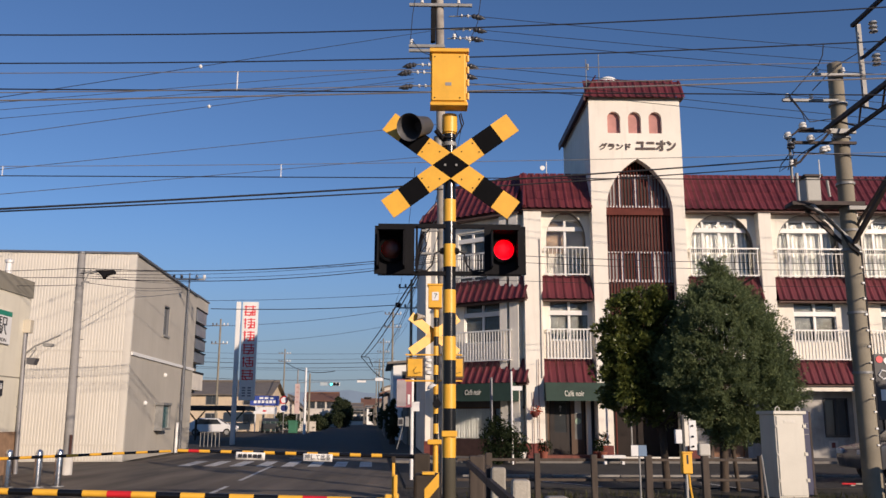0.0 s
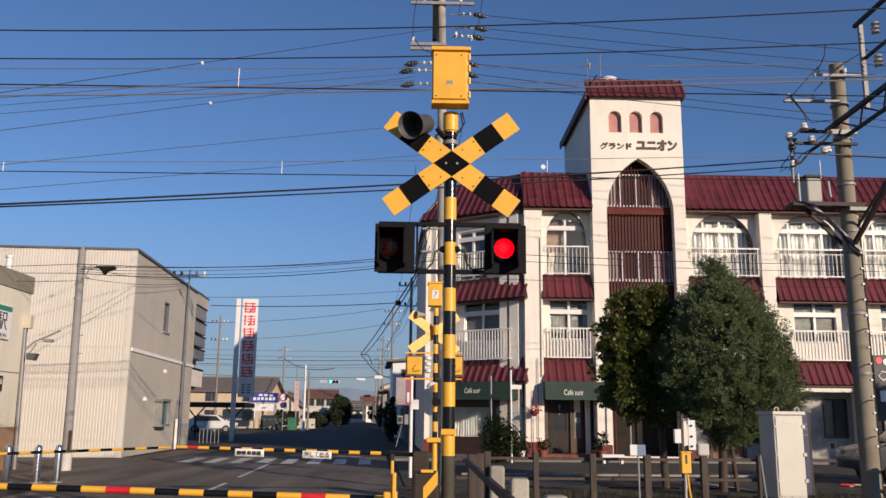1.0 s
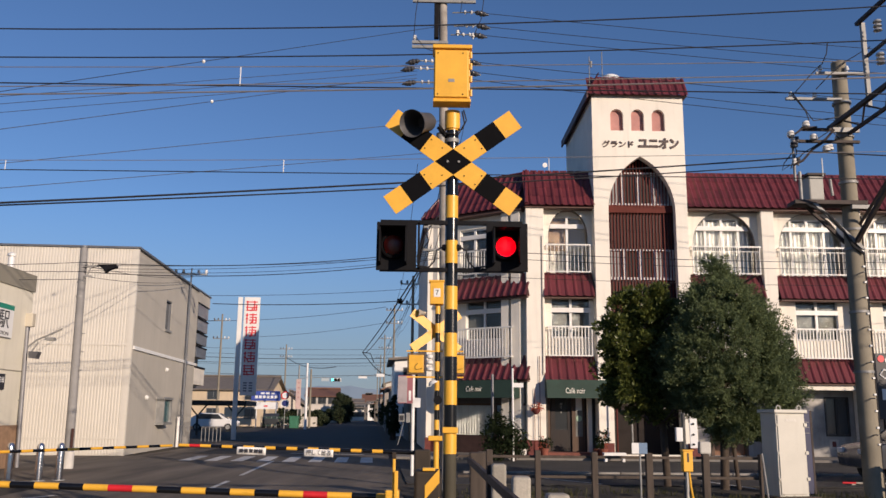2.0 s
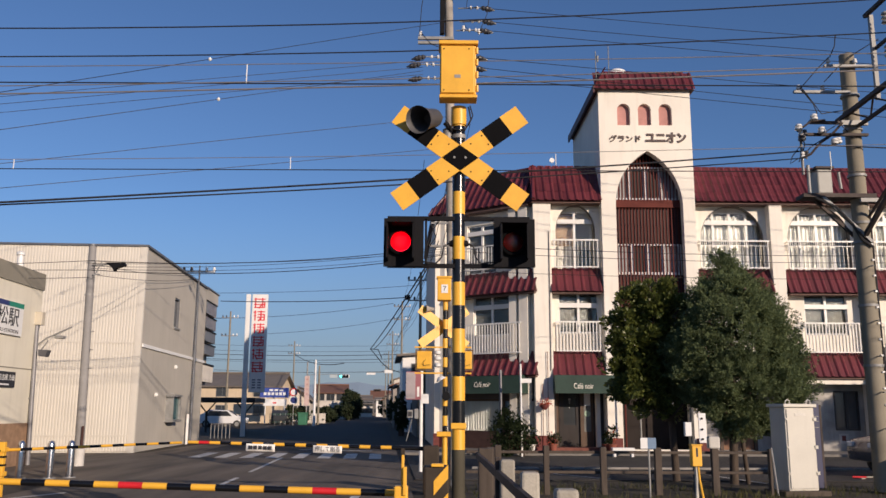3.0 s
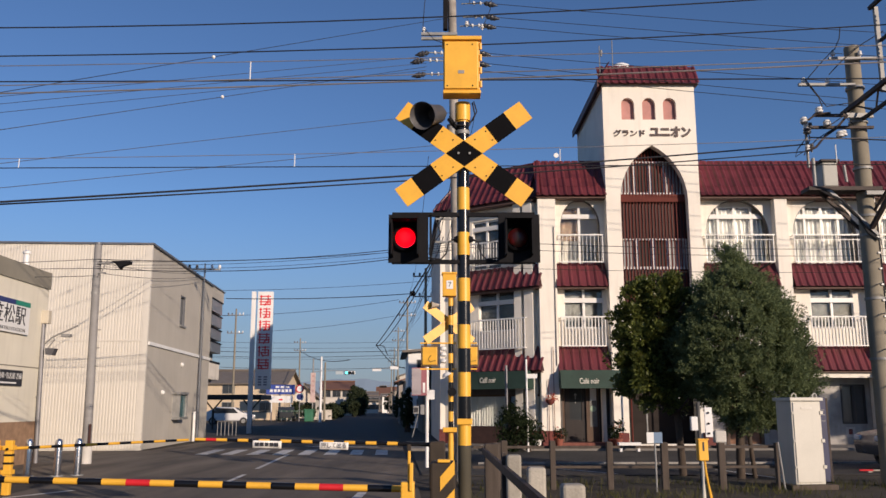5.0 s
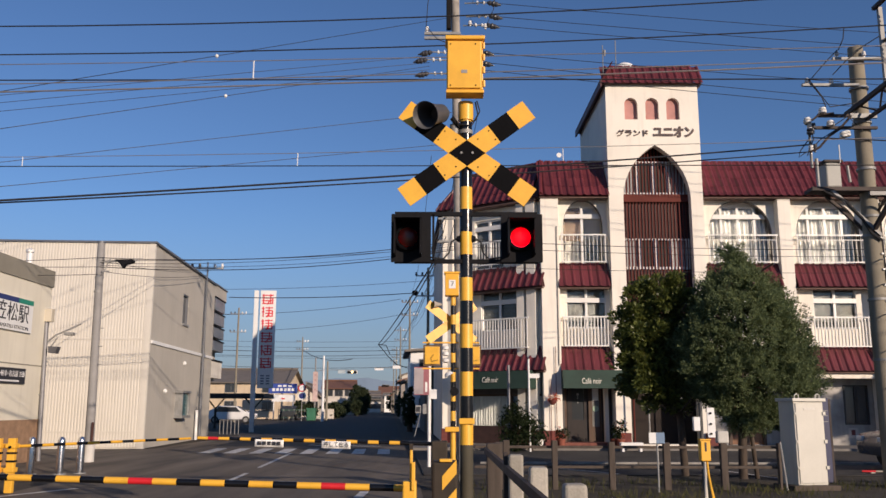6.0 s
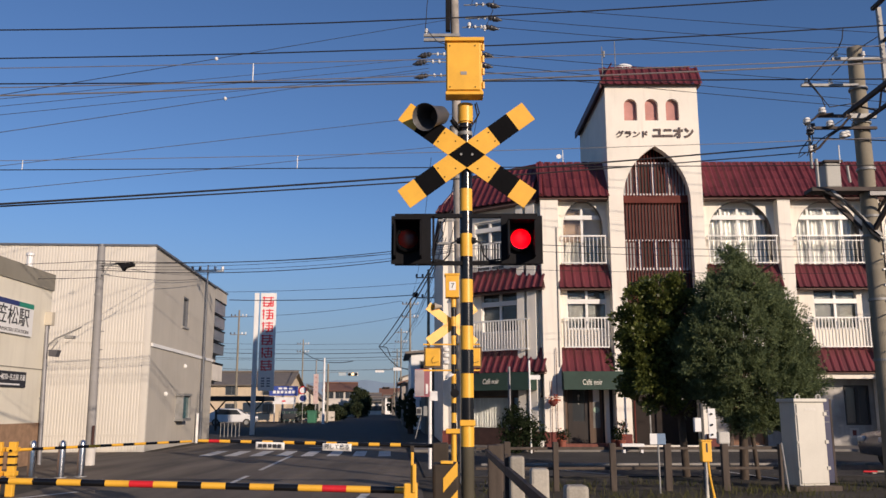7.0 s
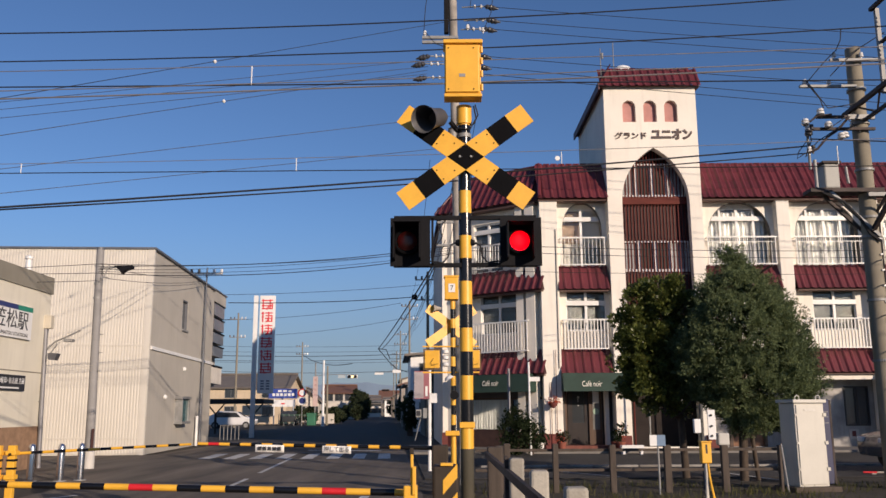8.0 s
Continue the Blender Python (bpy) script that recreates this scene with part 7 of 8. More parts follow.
def traffic_light():
    t = thing("traffic_light", "horizontal three-lens traffic light on a long arm", "traffic light", (-11.0, 105, 1.1))
    part("pole", rod((-4.5, 0, -1.1), (-4.5, 0, 6.2), 0.11, 0.08, 12), GALV, t, smooth=True)
    part("arm", sweep([(-4.5, 0, 4.6), (-2.5, 0, 4.74), (0.6, 0, 4.72)], 0.035), GALV, t)
    part("hood", box(-0.64, 0.64, -0.12, 0.12, 4.28, 4.66, bevel=0.05), SIGN_WHITE, t)
    part("plate", box(-1.75, -0.85, -0.02, 0.02, 4.3, 4.68), surface("route_plate", (0.45, 0.52, 0.55), 0.6), t, "pale street name plate")
    for i, (x, col) in enumerate(((-0.4, (0.05, 0.9, 0.75)), (0.0, (1.0, 0.62, 0.2)), (0.4, (1.0, 0.05, 0.03)))):
        part("rim", lathe([(0.175, 0.12), (0.175, 0.26), (0.155, 0.26), (0.155, 0.12)], 18, at=(x, 0, 4.47), axis="Y", cap=False), MATT_BLACK, t)
        part("dark_lens", lathe([(0.155, 0.12), (0.155, 0.13)], 18, at=(x, 0, 4.47), axis="Y"), DARK_INSIDE, t)
        if i == 2:
            continue
        # added plate whose half turn switches this lens on or off
        plate = new("lens_plate")
        plate.parent = t
        part("lit_face", lathe([(0.15, 0.002), (0.15, 0.01)], 18, axis="Y"), surface("lit_lens_%s" % ("green", "amber")[i], (0.3, 0.3, 0.3), 0.4, glow=(*col, 3.0)), plate)
        part("dark_face", lathe([(0.152, -0.01), (0.152, -0.002)], 18, axis="Y"), DARK_INSIDE, plate)
        TRAFFIC.append((plate, x, -0.15, 4.47, i))


def hung_signs():
    """What hangs from the poles down the shaded street."""
    s = thing("road_sign", "pale sign plate hung over the street from a pole arm", "road sign", (-5.3, 107.8, 0))
    part("arm", rod((0, 0, 6.2), (-3.2, 0, 6.2), 0.03, n=8), GALV, s)
    part("plate", box(-3.2, -2.1, -0.06, -0.03, 5.9, 6.16, bevel=0.01), SIGN_WHITE, s)
    for x in (-3.0, -2.3):
        part("bracket", box(x - 0.02, x + 0.02, -0.05, 0.03, 6.0, 6.24), GALV, s)
    part("pole_plate", box(-0.95, 0.05, -0.2, -0.16, 6.1, 6.5, bevel=0.02), SIGN_WHITE, s, "white board strapped to the pole")
    t = thing("traffic_light", "dark traffic light far down the street, seen from behind", "traffic light", (-9.9, 174.8, 0))
    part("arm", rod((0, 0, 5.75), (-2.3, 0, 5.75), 0.04, n=8), GALV, t)
    part("hood", box(-2.4, -0.9, -0.12, 0.12, 5.3, 5.7, bevel=0.06), DARK_METAL, t)
    for x in (-2.1, -1.65, -1.2):
        part("visor", lathe([(0.17, 0.1), (0.17, 0.3), (0.15, 0.3), (0.15, 0.1)], 14, at=(x, 0, 5.5), axis="Y", cap=False), MATT_BLACK, t)


def far_pole(x, y, h, arms, label="distant utility pole with cross arms", r=0.115, material=None):
    p = thing("utility_pole", label, "utility pole", (x, y, 0), group="distant poles")
    part("pole", rod((0, 0, 0), (0, 0, h), r, r * 0.65, 12), material or POLE_CONCRETE, p, smooth=True)
    for z in arms:
        part("cross_arm", box(-0.75, 0.75, -0.1, -0.03, z - 0.035, z + 0.035), GALV, p)
        for sx in (-0.7, -0.35, 0.35, 0.7):
            pin_insulator(p, sx, -0.08, z + 0.05, DARK_PORCELAIN if sx < 0 else PORCELAIN, 1.3)
    return p


def far_tree(x, y, w, h, seed, label="dark leafy trees along the far street"):
    t = thing("street_tree", label, "tree", (x, y, 0), group="far trees")
    part("trunk", rod((0, 0, 0), (0, 0, h * 0.5), 0.2, 0.1, 8), BARK, t)
    limbs(t, (0, 0), BARK, seed, w * 0.7, 6, (h * 0.25, h * 0.6), 0.6, 0.05)
    prof = [(h * 0.12, w * 0.5), (h * 0.4, w), (h * 0.7, w * 0.85), (h, w * 0.2)]
    leaves("crown", clumps(prof, 90, 24, w * 0.13, seed, (0, 0), 1.0, 0.3, 0.2), min(0.42, 0.1 + w * 0.2), 0.3, FAR_LEAF, t, seed)


def far_street():
    pylon()
    carport()
    roadside_signs()
    traffic_light()
    hung_signs()
    house(-31, 100, 0, 13.0, 9, 4.3, 1.5, HOUSE_WALL, ROOF_GREY, "long beige house with a grey roof", 3, True, 2)
    house(-18.2, 106, 4, 3.0, 8, 2.7, 1.5, HOUSE_PALE, ROOF_GREY, "cream gabled house behind the billboard", 2, False, 1)
    house(-20.6, 150, 4, 5.2, 8, 4.6, 1.3, HOUSE_PALE, ROOF_BROWN, "two-storey house with a brown roof", 3, True, 2)
    house(-14.2, 212, 4, 2.4, 6, 4.2, 0.4, SIGN_WHITE, ROOF_GREY, "small white house far down the street", 1, True, 2)
    house(-18.4, 205, 4, 3.8, 8, 3.2, 0.9, HOUSE_PALE, ROOF_GREY, "pale house far down the street", 3, True, 2)
    house(-22.5, 240, 4, 5.0, 8, 4.4, 1.2, HOUSE_PALE, ROOF_GREY, "pale house far down the street", 3, True, 2)
    # east side of the street
    house(-1.0, 50, ROAD_TURN, 7, 8, 3.5, 0.9, HOUSE_DARK, ROOF_GREY, "low grey house beyond the cafe corner", 3, False, 1)
    house(-2.3, 62, ROAD_TURN, 8, 9, 5.6, 0.25, SIGN_WHITE, ROOF_GREY, "white flat-roofed house standing above its neighbours", 3, False, 2)
    house(-3.2, 78, ROAD_TURN, 8, 10, 3.9, 1.0, HOUSE_MID, ROOF_GREY, "grey-brown house on the shaded street", 3, False, 2)
    house(-4.6, 96, ROAD_TURN, 9, 12, 4.4, 1.2, HOUSE_MID, ROOF_BROWN, "dark grey house with a brown roof", 3, False, 2)
    house(-5.9, 125, ROAD_TURN, 10, 14, 6.0, 1.5, HOUSE_PALE, ROOF_GREY, "pale house on the shaded street", 3, False, 2)
    house(-8.2, 150, ROAD_TURN, 9, 12, 4.2, 1.3, HOUSE_MID, ROOF_GREY, "grey-brown house on the shaded street", 3, False, 2)
    house(-10.8, 182, ROAD_TURN, 9, 14, 3.8, 1.4, HOUSE_DARK, ROOF_BROWN, "dark house on the shaded street", 3, False, 2)
    house(-18.5, 255, ROAD_TURN, 6, 8, 5.2, 2.0, HOUSE_DARK, ROOF_BROWN, "dark house with a brown roof at the street's end", 2, True, 2)
    parked_car(-18.2, 75, 5, surface("white_car_paint", (0.75, 0.75, 0.74), 0.2, vary=0.05), "white parked car under the carport")
    parked_car(-16.6, 94, 95, surface("dark_car_paint", (0.05, 0.055, 0.06), 0.2, vary=0.1), "dark parked car by the billboard")
    parked_car(12.45, 21.0, 176, surface("silver_car_paint", (0.14, 0.145, 0.155), 0.22, 0.4, vary=0.08), "silver parked car in front of the arcade")
    g = thing("waste_container", "green waste container behind a fence", "container", (-13.6, 90, 0))
    part("bin", box(-0.5, 0.35, 0, 1.0, 0, 1.2, bevel=0.05), surface("green_bin", (0.04, 0.18, 0.10), 0.6), g)
    part("lid", box(-0.55, 0.4, -0.05, 1.05, 1.2, 1.27), surface("green_bin", (0.04, 0.18, 0.10), 0.6), g)
    far_pole(-19.2, 80, 10.6, (10.0, 8.3))
    far_pole(-18.0, 110, 10.2, (9.6, 8.6))
    far_pole(-11.75, 85, 6.4, (), "white steel post by the street", 0.14, SIGN_WHITE)
    far_pole(-12.3, 92, 6.2, (), "grey concrete post by the street", 0.13)
    for x, y, h in ((-0.85, 50, 9.6), (-3.0, 78, 11.4), (-5.3, 108, 11.4), (-7.5, 140, 11), (-9.9, 175, 11)):
        far_pole(x, y, h, (h - 0.5, h - 1.7))
    # pole set on the wall's shadow line, coloured dark in place of it
    far_pole(-10.98, 39.3, 8.1, (7.8,), "slim grey pole on the shadow line down the side wall", 0.05, DARK_TRIM)
    for x, y, w, h, s in ((-14.4, 150, 1.6, 4.6, 61), (-14.7, 165, 1.1, 5.0, 62), (-16.8, 158, 2.4, 5.0, 63), (-3.4, 84, 0.6, 2.6, 64), (-4.0, 92, 0.7, 3.0, 75), (-1.95, 52, 0.4, 2.6, 76), (-19.6, 140, 0.9, 2.4, 78), (-17.6, 140, 0.8, 2.0, 79), (-16.0, 143, 0.9, 2.4, 80), (-4.9, 104, 0.7, 3.2, 65), (-8.6, 166, 0.9, 4.0, 81), (-11.6, 200, 1.2, 4.2, 82), (-13.9, 138, 1.1, 4.7, 60),
                          (-14.4, 108, 1.1, 1.7, 66), (-13.4, 112, 1.0, 1.6, 67), (-16.3, 98, 0.8, 2.0, 68), (-13.2, 134, 1.1, 2.6, 69), (-12.9, 104, 0.9, 1.9, 70), (-15.4, 101, 0.9, 1.9, 71), (-13.4, 145, 1.2, 4.6, 74)):
        far_tree(x, y, w, h, s)
    p = thing("street_banner", "pale pink upright sign board on a post by the street", "sign", (-14.75, 100, 0))
    part("board", box(-0.28, 0.28, -0.06, 0.06, 2.0, 5.4, bevel=0.02), surface("pale_pink_board", (0.62, 0.46, 0.42), 0.6, vary=0.2), p)
    part("post", rod((0, 0, 0), (0, 0, 2.05), 0.06, n=8), GALV, p)
    for z in (4.9, 4.35, 3.8, 3.25):
        part("text_bar", box(-0.11, 0.11, -0.07, -0.06, z, z + 0.2), surface("faded_pink_ink", (0.56, 0.33, 0.31), 0.6), p)
    w = thing("mesh_fence", "low green mesh fence before the houses", "fence", (-17.4, 92, 0), 4)
    for i in range(9):
        part("post", rod((0.55 * i, 0, 0), (0.55 * i, 0, 1.15), 0.03, n=6), GALV, w)
    for z in (0.25, 0.5, 0.75, 1.0, 1.12):
        part("wire_rail", rod((0, 0, z), (4.4, 0, z), 0.018, n=6), surface("green_mesh", (0.10, 0.20, 0.13), 0.6), w)
    e = thing("board_fence", "weathered dark board fence along the shaded street", "fence", (-3.2, 70, 0), ROAD_TURN)
    for i in range(24):
        part("board", box(-0.02, 0.02, 0.5 * i, 0.5 * i + 0.46, 0.05, 1.35 + 0.04 * (i % 3)), HOUSE_DARK, e)
    for z in (0.4, 1.1):
        part("rail", box(0.02, 0.07, 0, 12, z, z + 0.07), HOUSE_DARK, e)
    # garden wall
    f = thing("garden_wall", "low pale garden wall along the street", "wall", (-15.5, 103, 0), ROAD_TURN)
    part("wall", box(0, 2.6, 0, 0.2, 0, 1.1), HOUSE_PALE, f)
    part("cap", box(-0.03, 2.63, -0.03, 0.23, 1.1, 1.16), CONCRETE, f)
    # hills on the horizon, the haze of distance put into their blue colour
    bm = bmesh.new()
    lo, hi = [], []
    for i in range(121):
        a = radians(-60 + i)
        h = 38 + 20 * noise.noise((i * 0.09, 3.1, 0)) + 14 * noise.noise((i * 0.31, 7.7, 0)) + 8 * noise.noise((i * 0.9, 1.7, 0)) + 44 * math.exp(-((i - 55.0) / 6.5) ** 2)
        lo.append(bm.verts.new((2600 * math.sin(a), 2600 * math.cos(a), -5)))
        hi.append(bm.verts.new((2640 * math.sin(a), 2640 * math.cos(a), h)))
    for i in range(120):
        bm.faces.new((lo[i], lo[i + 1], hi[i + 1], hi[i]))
    single("backdrop", bm, surface("haze_blue_hills", (0.17, 0.235, 0.32), 1.0, vary=0.1, scale=0.01, grain=0.05, bump=0.0), "hills on the horizon, coloured blue for the haze before them", "hills", kind="structure")


def far_wires():
    for a, b, s, r in (((-22, 60, 9.7), (-1.0, 60, 10.3), 0.3, 0.02), ((-26, 90, 11.0), (-4.4, 90, 12.7), 0.5, 0.03), ((-20, 90, 9.3), (-2.6, 90, 11.4), 0.4, 0.025),
                       ((-32, 112, 8.75), (-4, 112, 8.75), 0.25, 0.05), ((-32, 112, 8.1), (-4, 112, 8.2), 0.25, 0.04), ((-32, 125, 7.2), (-4, 125, 7.2), 0.3, 0.04), ((-32, 112, 9.95), (-4, 112, 9.9), 0.2, 0.025), ((-32, 112, 9.25), (-4, 112, 9.2), 0.2, 0.025), ((-32, 118, 8.2), (-4, 118, 8.1), 0.2, 0.025),
                       ((-19.2, 80, 10.0), (-40, 80, 10.5), 0.3, 0.03), ((-18, 110, 8.6), (-8, 76, 5.6), 0.6, 0.05)):
        wire(a, b, r, s)
    for dx, z, r in ((0.0, 8.3, 0.016), (0.25, 8.0, 0.014), (-0.3, 7.6, 0.014), (-0.7, 9.0, 0.012), (0.7, 9.0, 0.012), (0.7, 10.2, 0.012)):
        pts = [(0.35, 25, z), (-0.85, 50, min(z, 9.1)), (-3.0, 78, z + 0.6), (-5.3, 108, z + 0.8), (-7.5, 140, z + 0.8), (-9.9, 175, z + 0.8)]
        pts = [(x + dx, y, zz) for x, y, zz in pts]
        t = thing("street_cable", "overhead cable strung along the street poles", "cable", group="street cables")
        for a, b in zip(pts, pts[1:]):
            part("span", span(a, b, r, 0.35), WIRE, t)
    t = thing("cable_bundle", "thick black cable bundle with a loop slung between street poles", "cable")
    part("strand", span((-0.2, 25, 5.85), (-4.5, 60, 5.75), 0.036, 0.12), WIRE, t)
    part("strand", span((-0.22, 25, 5.70), (-4.3, 60, 5.70), 0.030, 0.3), WIRE, t)
    part("strand", span((0.1, 25, 6.5), (-3.0, 62, 6.2), 0.018, 0.4), WIRE, t)
    part("loop", sweep([(-4.5, 60, 5.75), (-4.2, 60.5, 5.4), (-3.8, 61, 4.9), (-3.3, 62, 4.45), (-2.6, 64, 4.3)], 0.028), WIRE, t)
    part("loop", sweep([(-4.5, 60, 5.75), (-3.95, 60, 5.7), (-3.75, 60, 5.25), (-3.7, 60.2, 5.1)], 0.03), WIRE, t)
    part("splice_box", box(-1.36, -1.12, 38, 38.3, 6.42, 6.62, bevel=0.03), MATT_BLACK, t, "black cable splice box")
    part("splice_cable", span((-9.62, 38.1, 6.3), (-1.2, 38.1, 6.52), 0.025, 0.1), WIRE, t)


far_street()
far_wires()

# ---- small things in front of the cafe, verge grass ----
def pot_plant(x, y, z, pot, h, seed, label, bloom=None):
    p = thing("potted_plant", label, "potted plant", (x, y, z), group="cafe pots")
    part("pot", lathe([(0.11, 0), (0.15, 0.24), (0.165, 0.25), (0.165, 0.28), (0.13, 0.27)], 14), pot, p, smooth=True)
    leaves("foliage", clumps([(0.28, 0.1), (0.28 + h * 0.5, 0.22), (0.28 + h, 0.08)], 14, 14, 0.06, seed), 0.09, 0.3, SHRUB, p, seed)
    if bloom:
        leaves("blooms", clumps([(0.3, 0.1), (0.28 + h, 0.16)], 8, 4, 0.05, seed + 1), 0.07, 0.4, bloom, p, seed + 1)["kind"] = "stuff"


def cafe_front():
    red = surface("terracotta_pot", (0.26, 0.08, 0.05), 0.8, vary=0.2)
    white = surface("white_pot", (0.7, 0.68, 0.64), 0.5, vary=0.1)
    bloom = leaf("red_bloom", (0.45, 0.05, 0.03), (0.6, 0.2, 0.1))
    pot_plant(4.25, 31.1, 0.08, red, 0.45, 71, "terracotta pot with dark leaves by the cafe door", bloom)
    pot_plant(6.2, 31.3, 0.08, red, 0.35, 73, "terracotta pot with dark leaves by the cafe door")
    pot_plant(6.35, 31.0, 0.08, red, 0.6, 74, "terracotta pot with tall dark leaves", bloom)
    pot_plant(3.43, 30.7, 0.08, white, 0.12, 75, "small white pot with a low plant")
    w = thing("white_bench", "low white bench on the lane before the cafe", "bench", (6.42, 29.6, 0.0))
    part("seat", box(-0.38, 0.38, -0.15, 0.15, 0.2, 0.3, bevel=0.01), SIGN_WHITE, w)
    for x in (-0.3, 0.3):
        part("leg", box(x - 0.04, x + 0.04, -0.13, 0.13, 0, 0.2), SIGN_WHITE, w)
    p = thing("flag_pole", "thin white pole with a short arm beside the cafe", "pole", (2.97, 29.4, 0.0))
    part("pole", rod((0, 0, 0), (-0.02, 0, 3.1), 0.035, n=10), SIGN_WHITE, p, smooth=True)
    part("arm", box(0.0, 0.35, -0.02, 0.02, 2.45, 2.6), SIGN_WHITE, p)
    p = thing("bracket_lamp", "grey post with a round bracket lamp by the corner window", "lamp", (2.33, 30.3, 0.08))
    part("post", rod((0, 0, 0), (0, 0, 2.85), 0.05, n=10), surface("grey_steel_post", (0.24, 0.24, 0.25), 0.5, 0.3, vary=0.2), p, smooth=True)
    h = thing("hanging_basket", "hanging red flower basket on the cafe pier", "basket", (4.05, 31.75, 1.55))
    part("basket", lathe([(0.05, 0), (0.16, 0.12), (0.17, 0.2)], 14), BRICK_RED, h, smooth=True)
    leaves("blooms", clumps([(0.18, 0.12), (0.4, 0.12)], 14, 8, 0.06, 79), 0.07, 0.4, bloom, h, 79)["kind"] = "stuff"
    for x in (4.02, 4.22):
        d = thing("drain_pipe", "thin brown pipe standing on the cafe pier", "pipe", (x, 31.93, 0.1))
        part("pipe", rod((0, 0, 0), (0, 0, 2.4 if x < 4.1 else 3.6), 0.012, n=8), BROWN_SLAT, d)
    d = thing("drain_pipe", "thin brown pipe standing on the tower", "pipe", (6.98, 31.53, 0.1))
    part("pipe", rod((0, 0, 0), (0, 0, 3.2), 0.03, n=8), BROWN_SLAT, d)
    d = thing("downpipe", "thin grey cable pipe down the white pier", "pipe", (4.36, 31.97, 3.0))
    part("pipe", rod((0, 0, 0), (0, 0, 5.3), 0.018, n=8), surface("grey_cable_pipe", (0.3, 0.28, 0.25), 0.6), d)
    s = thing("shop_sign", "dark shop sign with red and white shapes", "shop sign", (16.62, 31.4, 1.5), kind="")
    part("board", box(0, 2.2, 0, 0.12, 0, 2.4, bevel=0.01), SIGN_INK, s)
    for i in range(5):
        part("emblem", lathe([(0.13, 0.0), (0.13, 0.02)], 14, at=(0.2 + 0.28 * i, 0, 2.2 - 0.05 * (i % 2)), axis="Y"), (SIGN_RED, SIGN_WHITE)[i % 2], s)
    part("script_stroke", sweep([(0.5, -0.02, 1.75), (0.25, -0.02, 1.8), (0.12, -0.02, 1.62), (0.28, -0.02, 1.48), (0.5, -0.02, 1.55), (0.7, -0.02, 1.7)], 0.03, 6), SIGN_WHITE, s, smooth=True)
    part("script_stroke", sweep([(0.8, -0.02, 1.8), (0.95, -0.02, 1.5), (1.2, -0.02, 1.78), (1.5, -0.02, 1.6)], 0.03, 6), SIGN_WHITE, s, smooth=True)
    for i in range(4):
        part("text_bar", box(0.15 + 0.35 * i, 0.4 + 0.35 * i, -0.015, 0, 0.7 + 0.1 * (i % 2), 1.1), SIGN_WHITE, s)
    for x in (0.15, 2.0):
        part("leg", box(x, x + 0.06, 0.03, 0.09, -1.42, 0.0), MATT_BLACK, s)


def verge_grass():
    rng = np.random.default_rng(90)
    n = 11000
    x, y = rng.uniform(0.35, 13, n), rng.uniform(10.5, 18.2, n)
    x[:2200], y[:2200] = rng.uniform(0.3, 0.75, 2200), rng.uniform(7.6, 12.0, 2200)
    keep = np.sin(2.1 * x + 1.3 * y) + np.sin(0.9 * x - 2.2 * y) + rng.normal(size=n) * 0.7 > 0.1
    x, y = x[keep], y[keep]
    m = len(x)
    h = rng.uniform(0.04, 0.17, m)
    a = rng.uniform(0, 6.28, m)
    lean = rng.normal(size=(m, 2)) * 0.06
    w = 0.008
    v = np.stack([np.stack([x - w * np.cos(a), y - w * np.sin(a), np.full(m, -0.03)], 1), np.stack([x + w * np.cos(a), y + w * np.sin(a), np.full(m, -0.03)], 1),
                  np.stack([x + lean[:, 0], y + lean[:, 1], h], 1)], 1).reshape(-1, 3)
    f = np.arange(3 * m).reshape(-1, 3)
    me = bpy.data.meshes.new("verge_grass")
    me.from_pydata(v.tolist(), [], f.tolist())
    me.materials.append(GRASS)
    tagged(new("verge_grass", me), "sparse dry green grass on the track verge", "grass", kind="stuff")


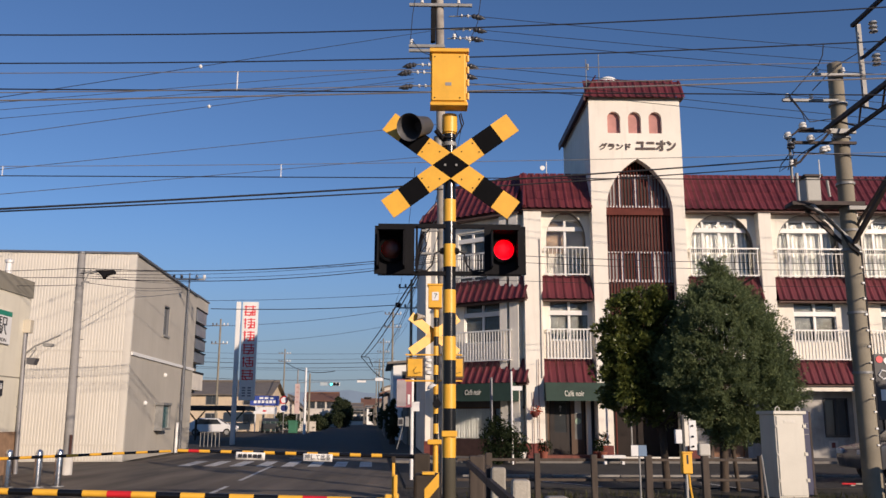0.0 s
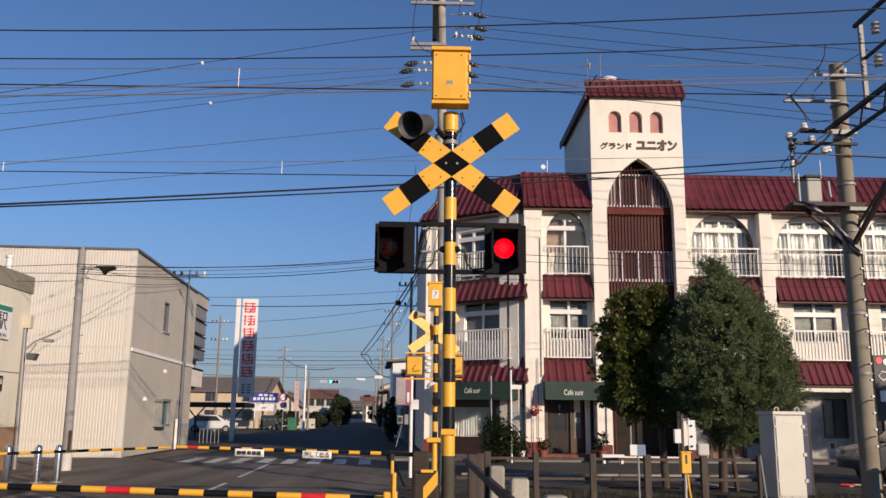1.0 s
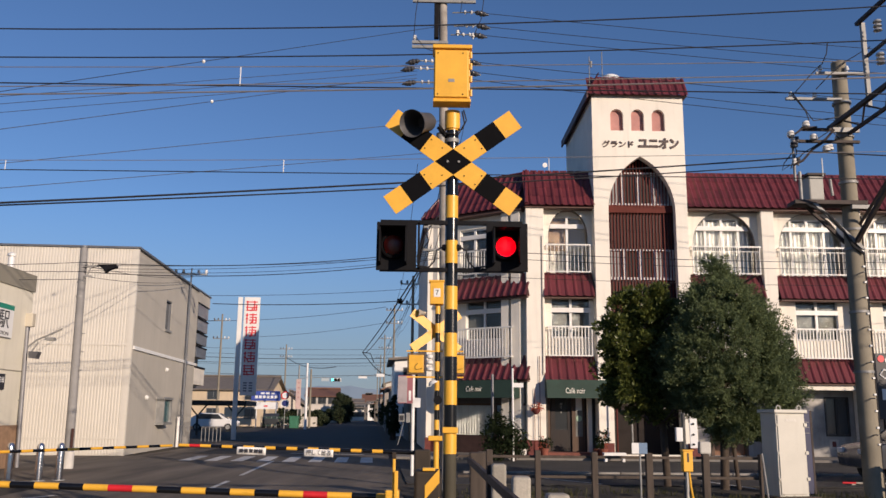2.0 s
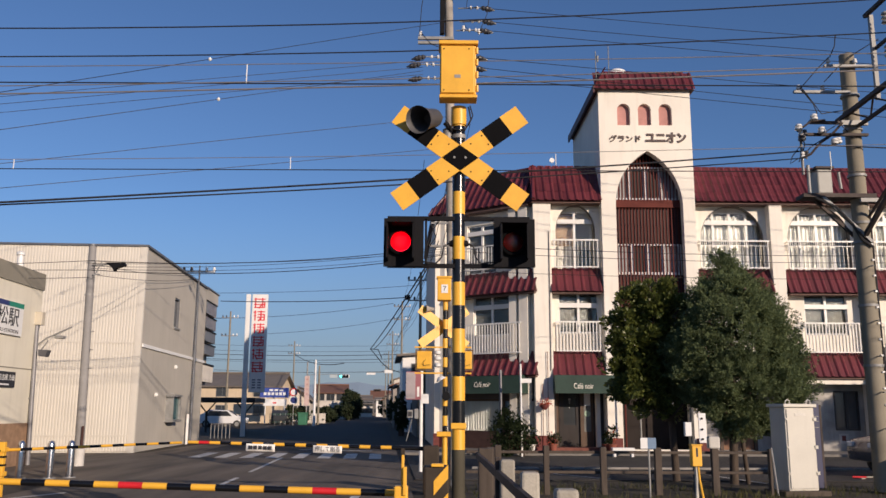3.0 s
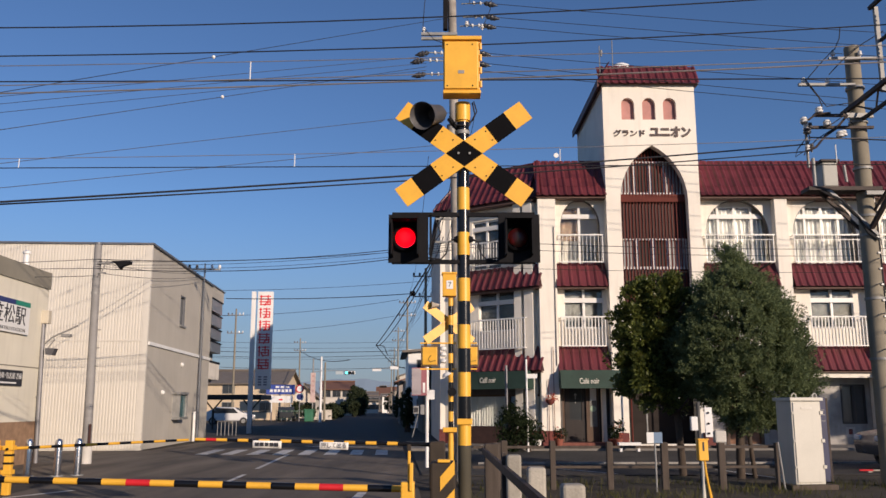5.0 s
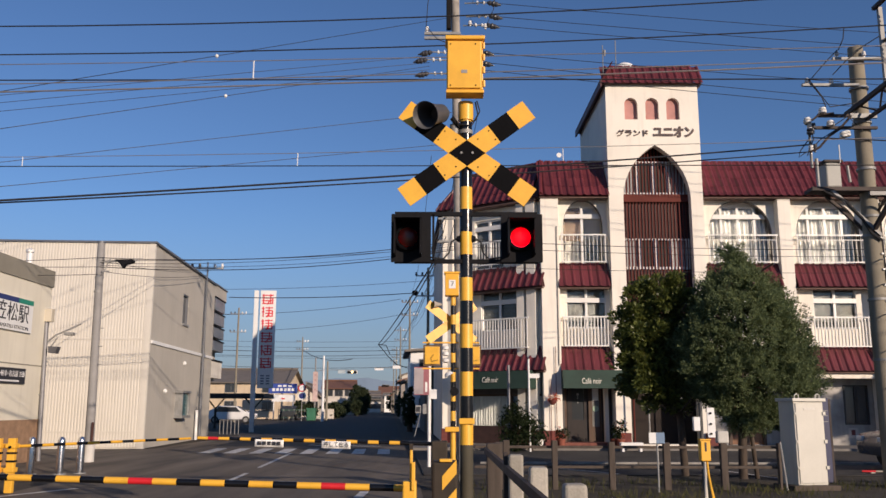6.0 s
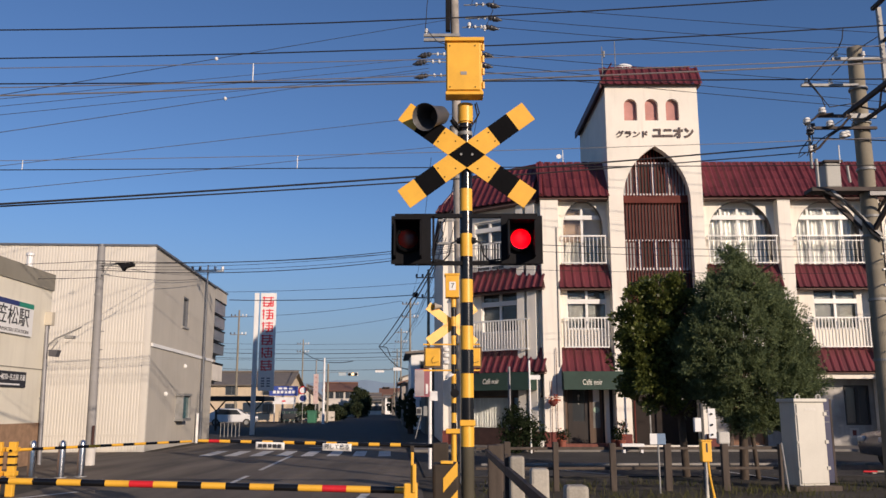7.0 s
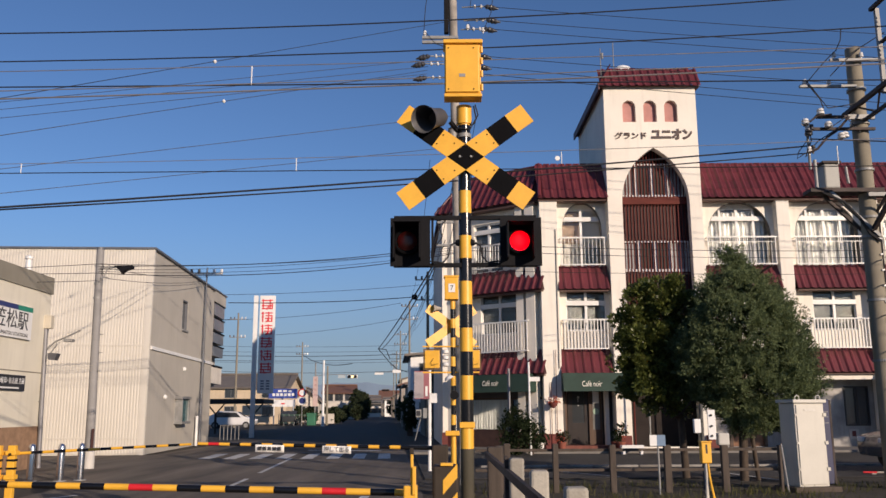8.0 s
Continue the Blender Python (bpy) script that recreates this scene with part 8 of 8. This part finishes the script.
def lane_kerb():
    k = thing("lane_kerb", "low kerb of worn white and dark stones along the lane", "kerb", (0, 23.3, 0), kind="structure")
    white = surface("worn_white_stone", (0.30, 0.285, 0.26), 0.85, vary=0.35, scale=3)
    stones = [mesh_of("stone", box(-0.29, 0.29, -0.07, 0.07, -0.03, 0.05, bevel=0.015), m) for m in (white, KERB)]
    for i in range(26):
        ob = new("stone", stones[1 if i % 4 == 3 else 0])
        ob.parent = k
        ob.matrix_basis = pose(1.3 + 0.6 * i, 0, 0)


def cafe_paving():
    p = thing("cafe_paving", "red brick paving before the cafe door", "paving", (0, 0, 0), kind="structure")
    red = surface("paving_brick", (0.17, 0.06, 0.045), 0.85, vary=0.35, scale=5, each=0.25)
    brick = mesh_of("brick", box(0.004, 0.216, 0.004, 0.106, 0.0, 0.035), red)
    for r in range(7):
        for c in range(15):
            ob = new("brick", brick)
            ob.parent = p
            ob.matrix_basis = pose(3.75 + 0.22 * c + (0.11 if r % 2 else 0), 30.5 + 0.11 * r, 0.08)


def lane_bar():
    t = thing("lane_bar", "low red and white striped bar lying by the lane", "bar", (9.72, 20.3, 0))
    for i in range(6):
        part("stripe", rod((0.3 * i, -0.04 * i, 0.04), (0.3 * (i + 1), -0.04 * (i + 1), 0.04), 0.022, n=10), (BAR_RED, CONCRETE)[i % 2], t, smooth=True)
    for x in (0.2, 1.6):
        part("foot", box(x - 0.05, x + 0.05, -0.1 - 0.13 * x, 0.06 - 0.13 * x, 0, 0.025), CONCRETE, t)


lane_bar()
cafe_front()
verge_grass()
lane_kerb()
cafe_paving()


# ---- what moves: the lamp plates turn from dark to lit and back ----
def motions():
    for k, (plate, x, z) in enumerate(LAMPS):
        turn = 180.0 if k == 0 else 0.0
        at = lambda a: pose(x, 0.0, z, 0, 0, a)
        rows = [(0.0, at(turn))]
        for t in BLINK:
            f = round(t * FPS)
            for i in range(4):
                rows.append(((f - 1 + i) / FPS, at(turn + 60 * i)))
            turn += 180
        rows.append((8.0, at(turn)))
        walk(plate, rows)
    # the distant traffic light goes from green to amber
    for plate, x, y, z, i in TRAFFIC:
        turn = 180.0 * i
        rows = [(0.0, pose(x, y, z, 0, 0, turn))] + [(5.2 + k / FPS, pose(x, y, z, 0, 0, turn + 60 * k)) for k in range(4)]
        walk(plate, rows + [(8.0, pose(x, y, z, 0, 0, turn + 180))])


motions()
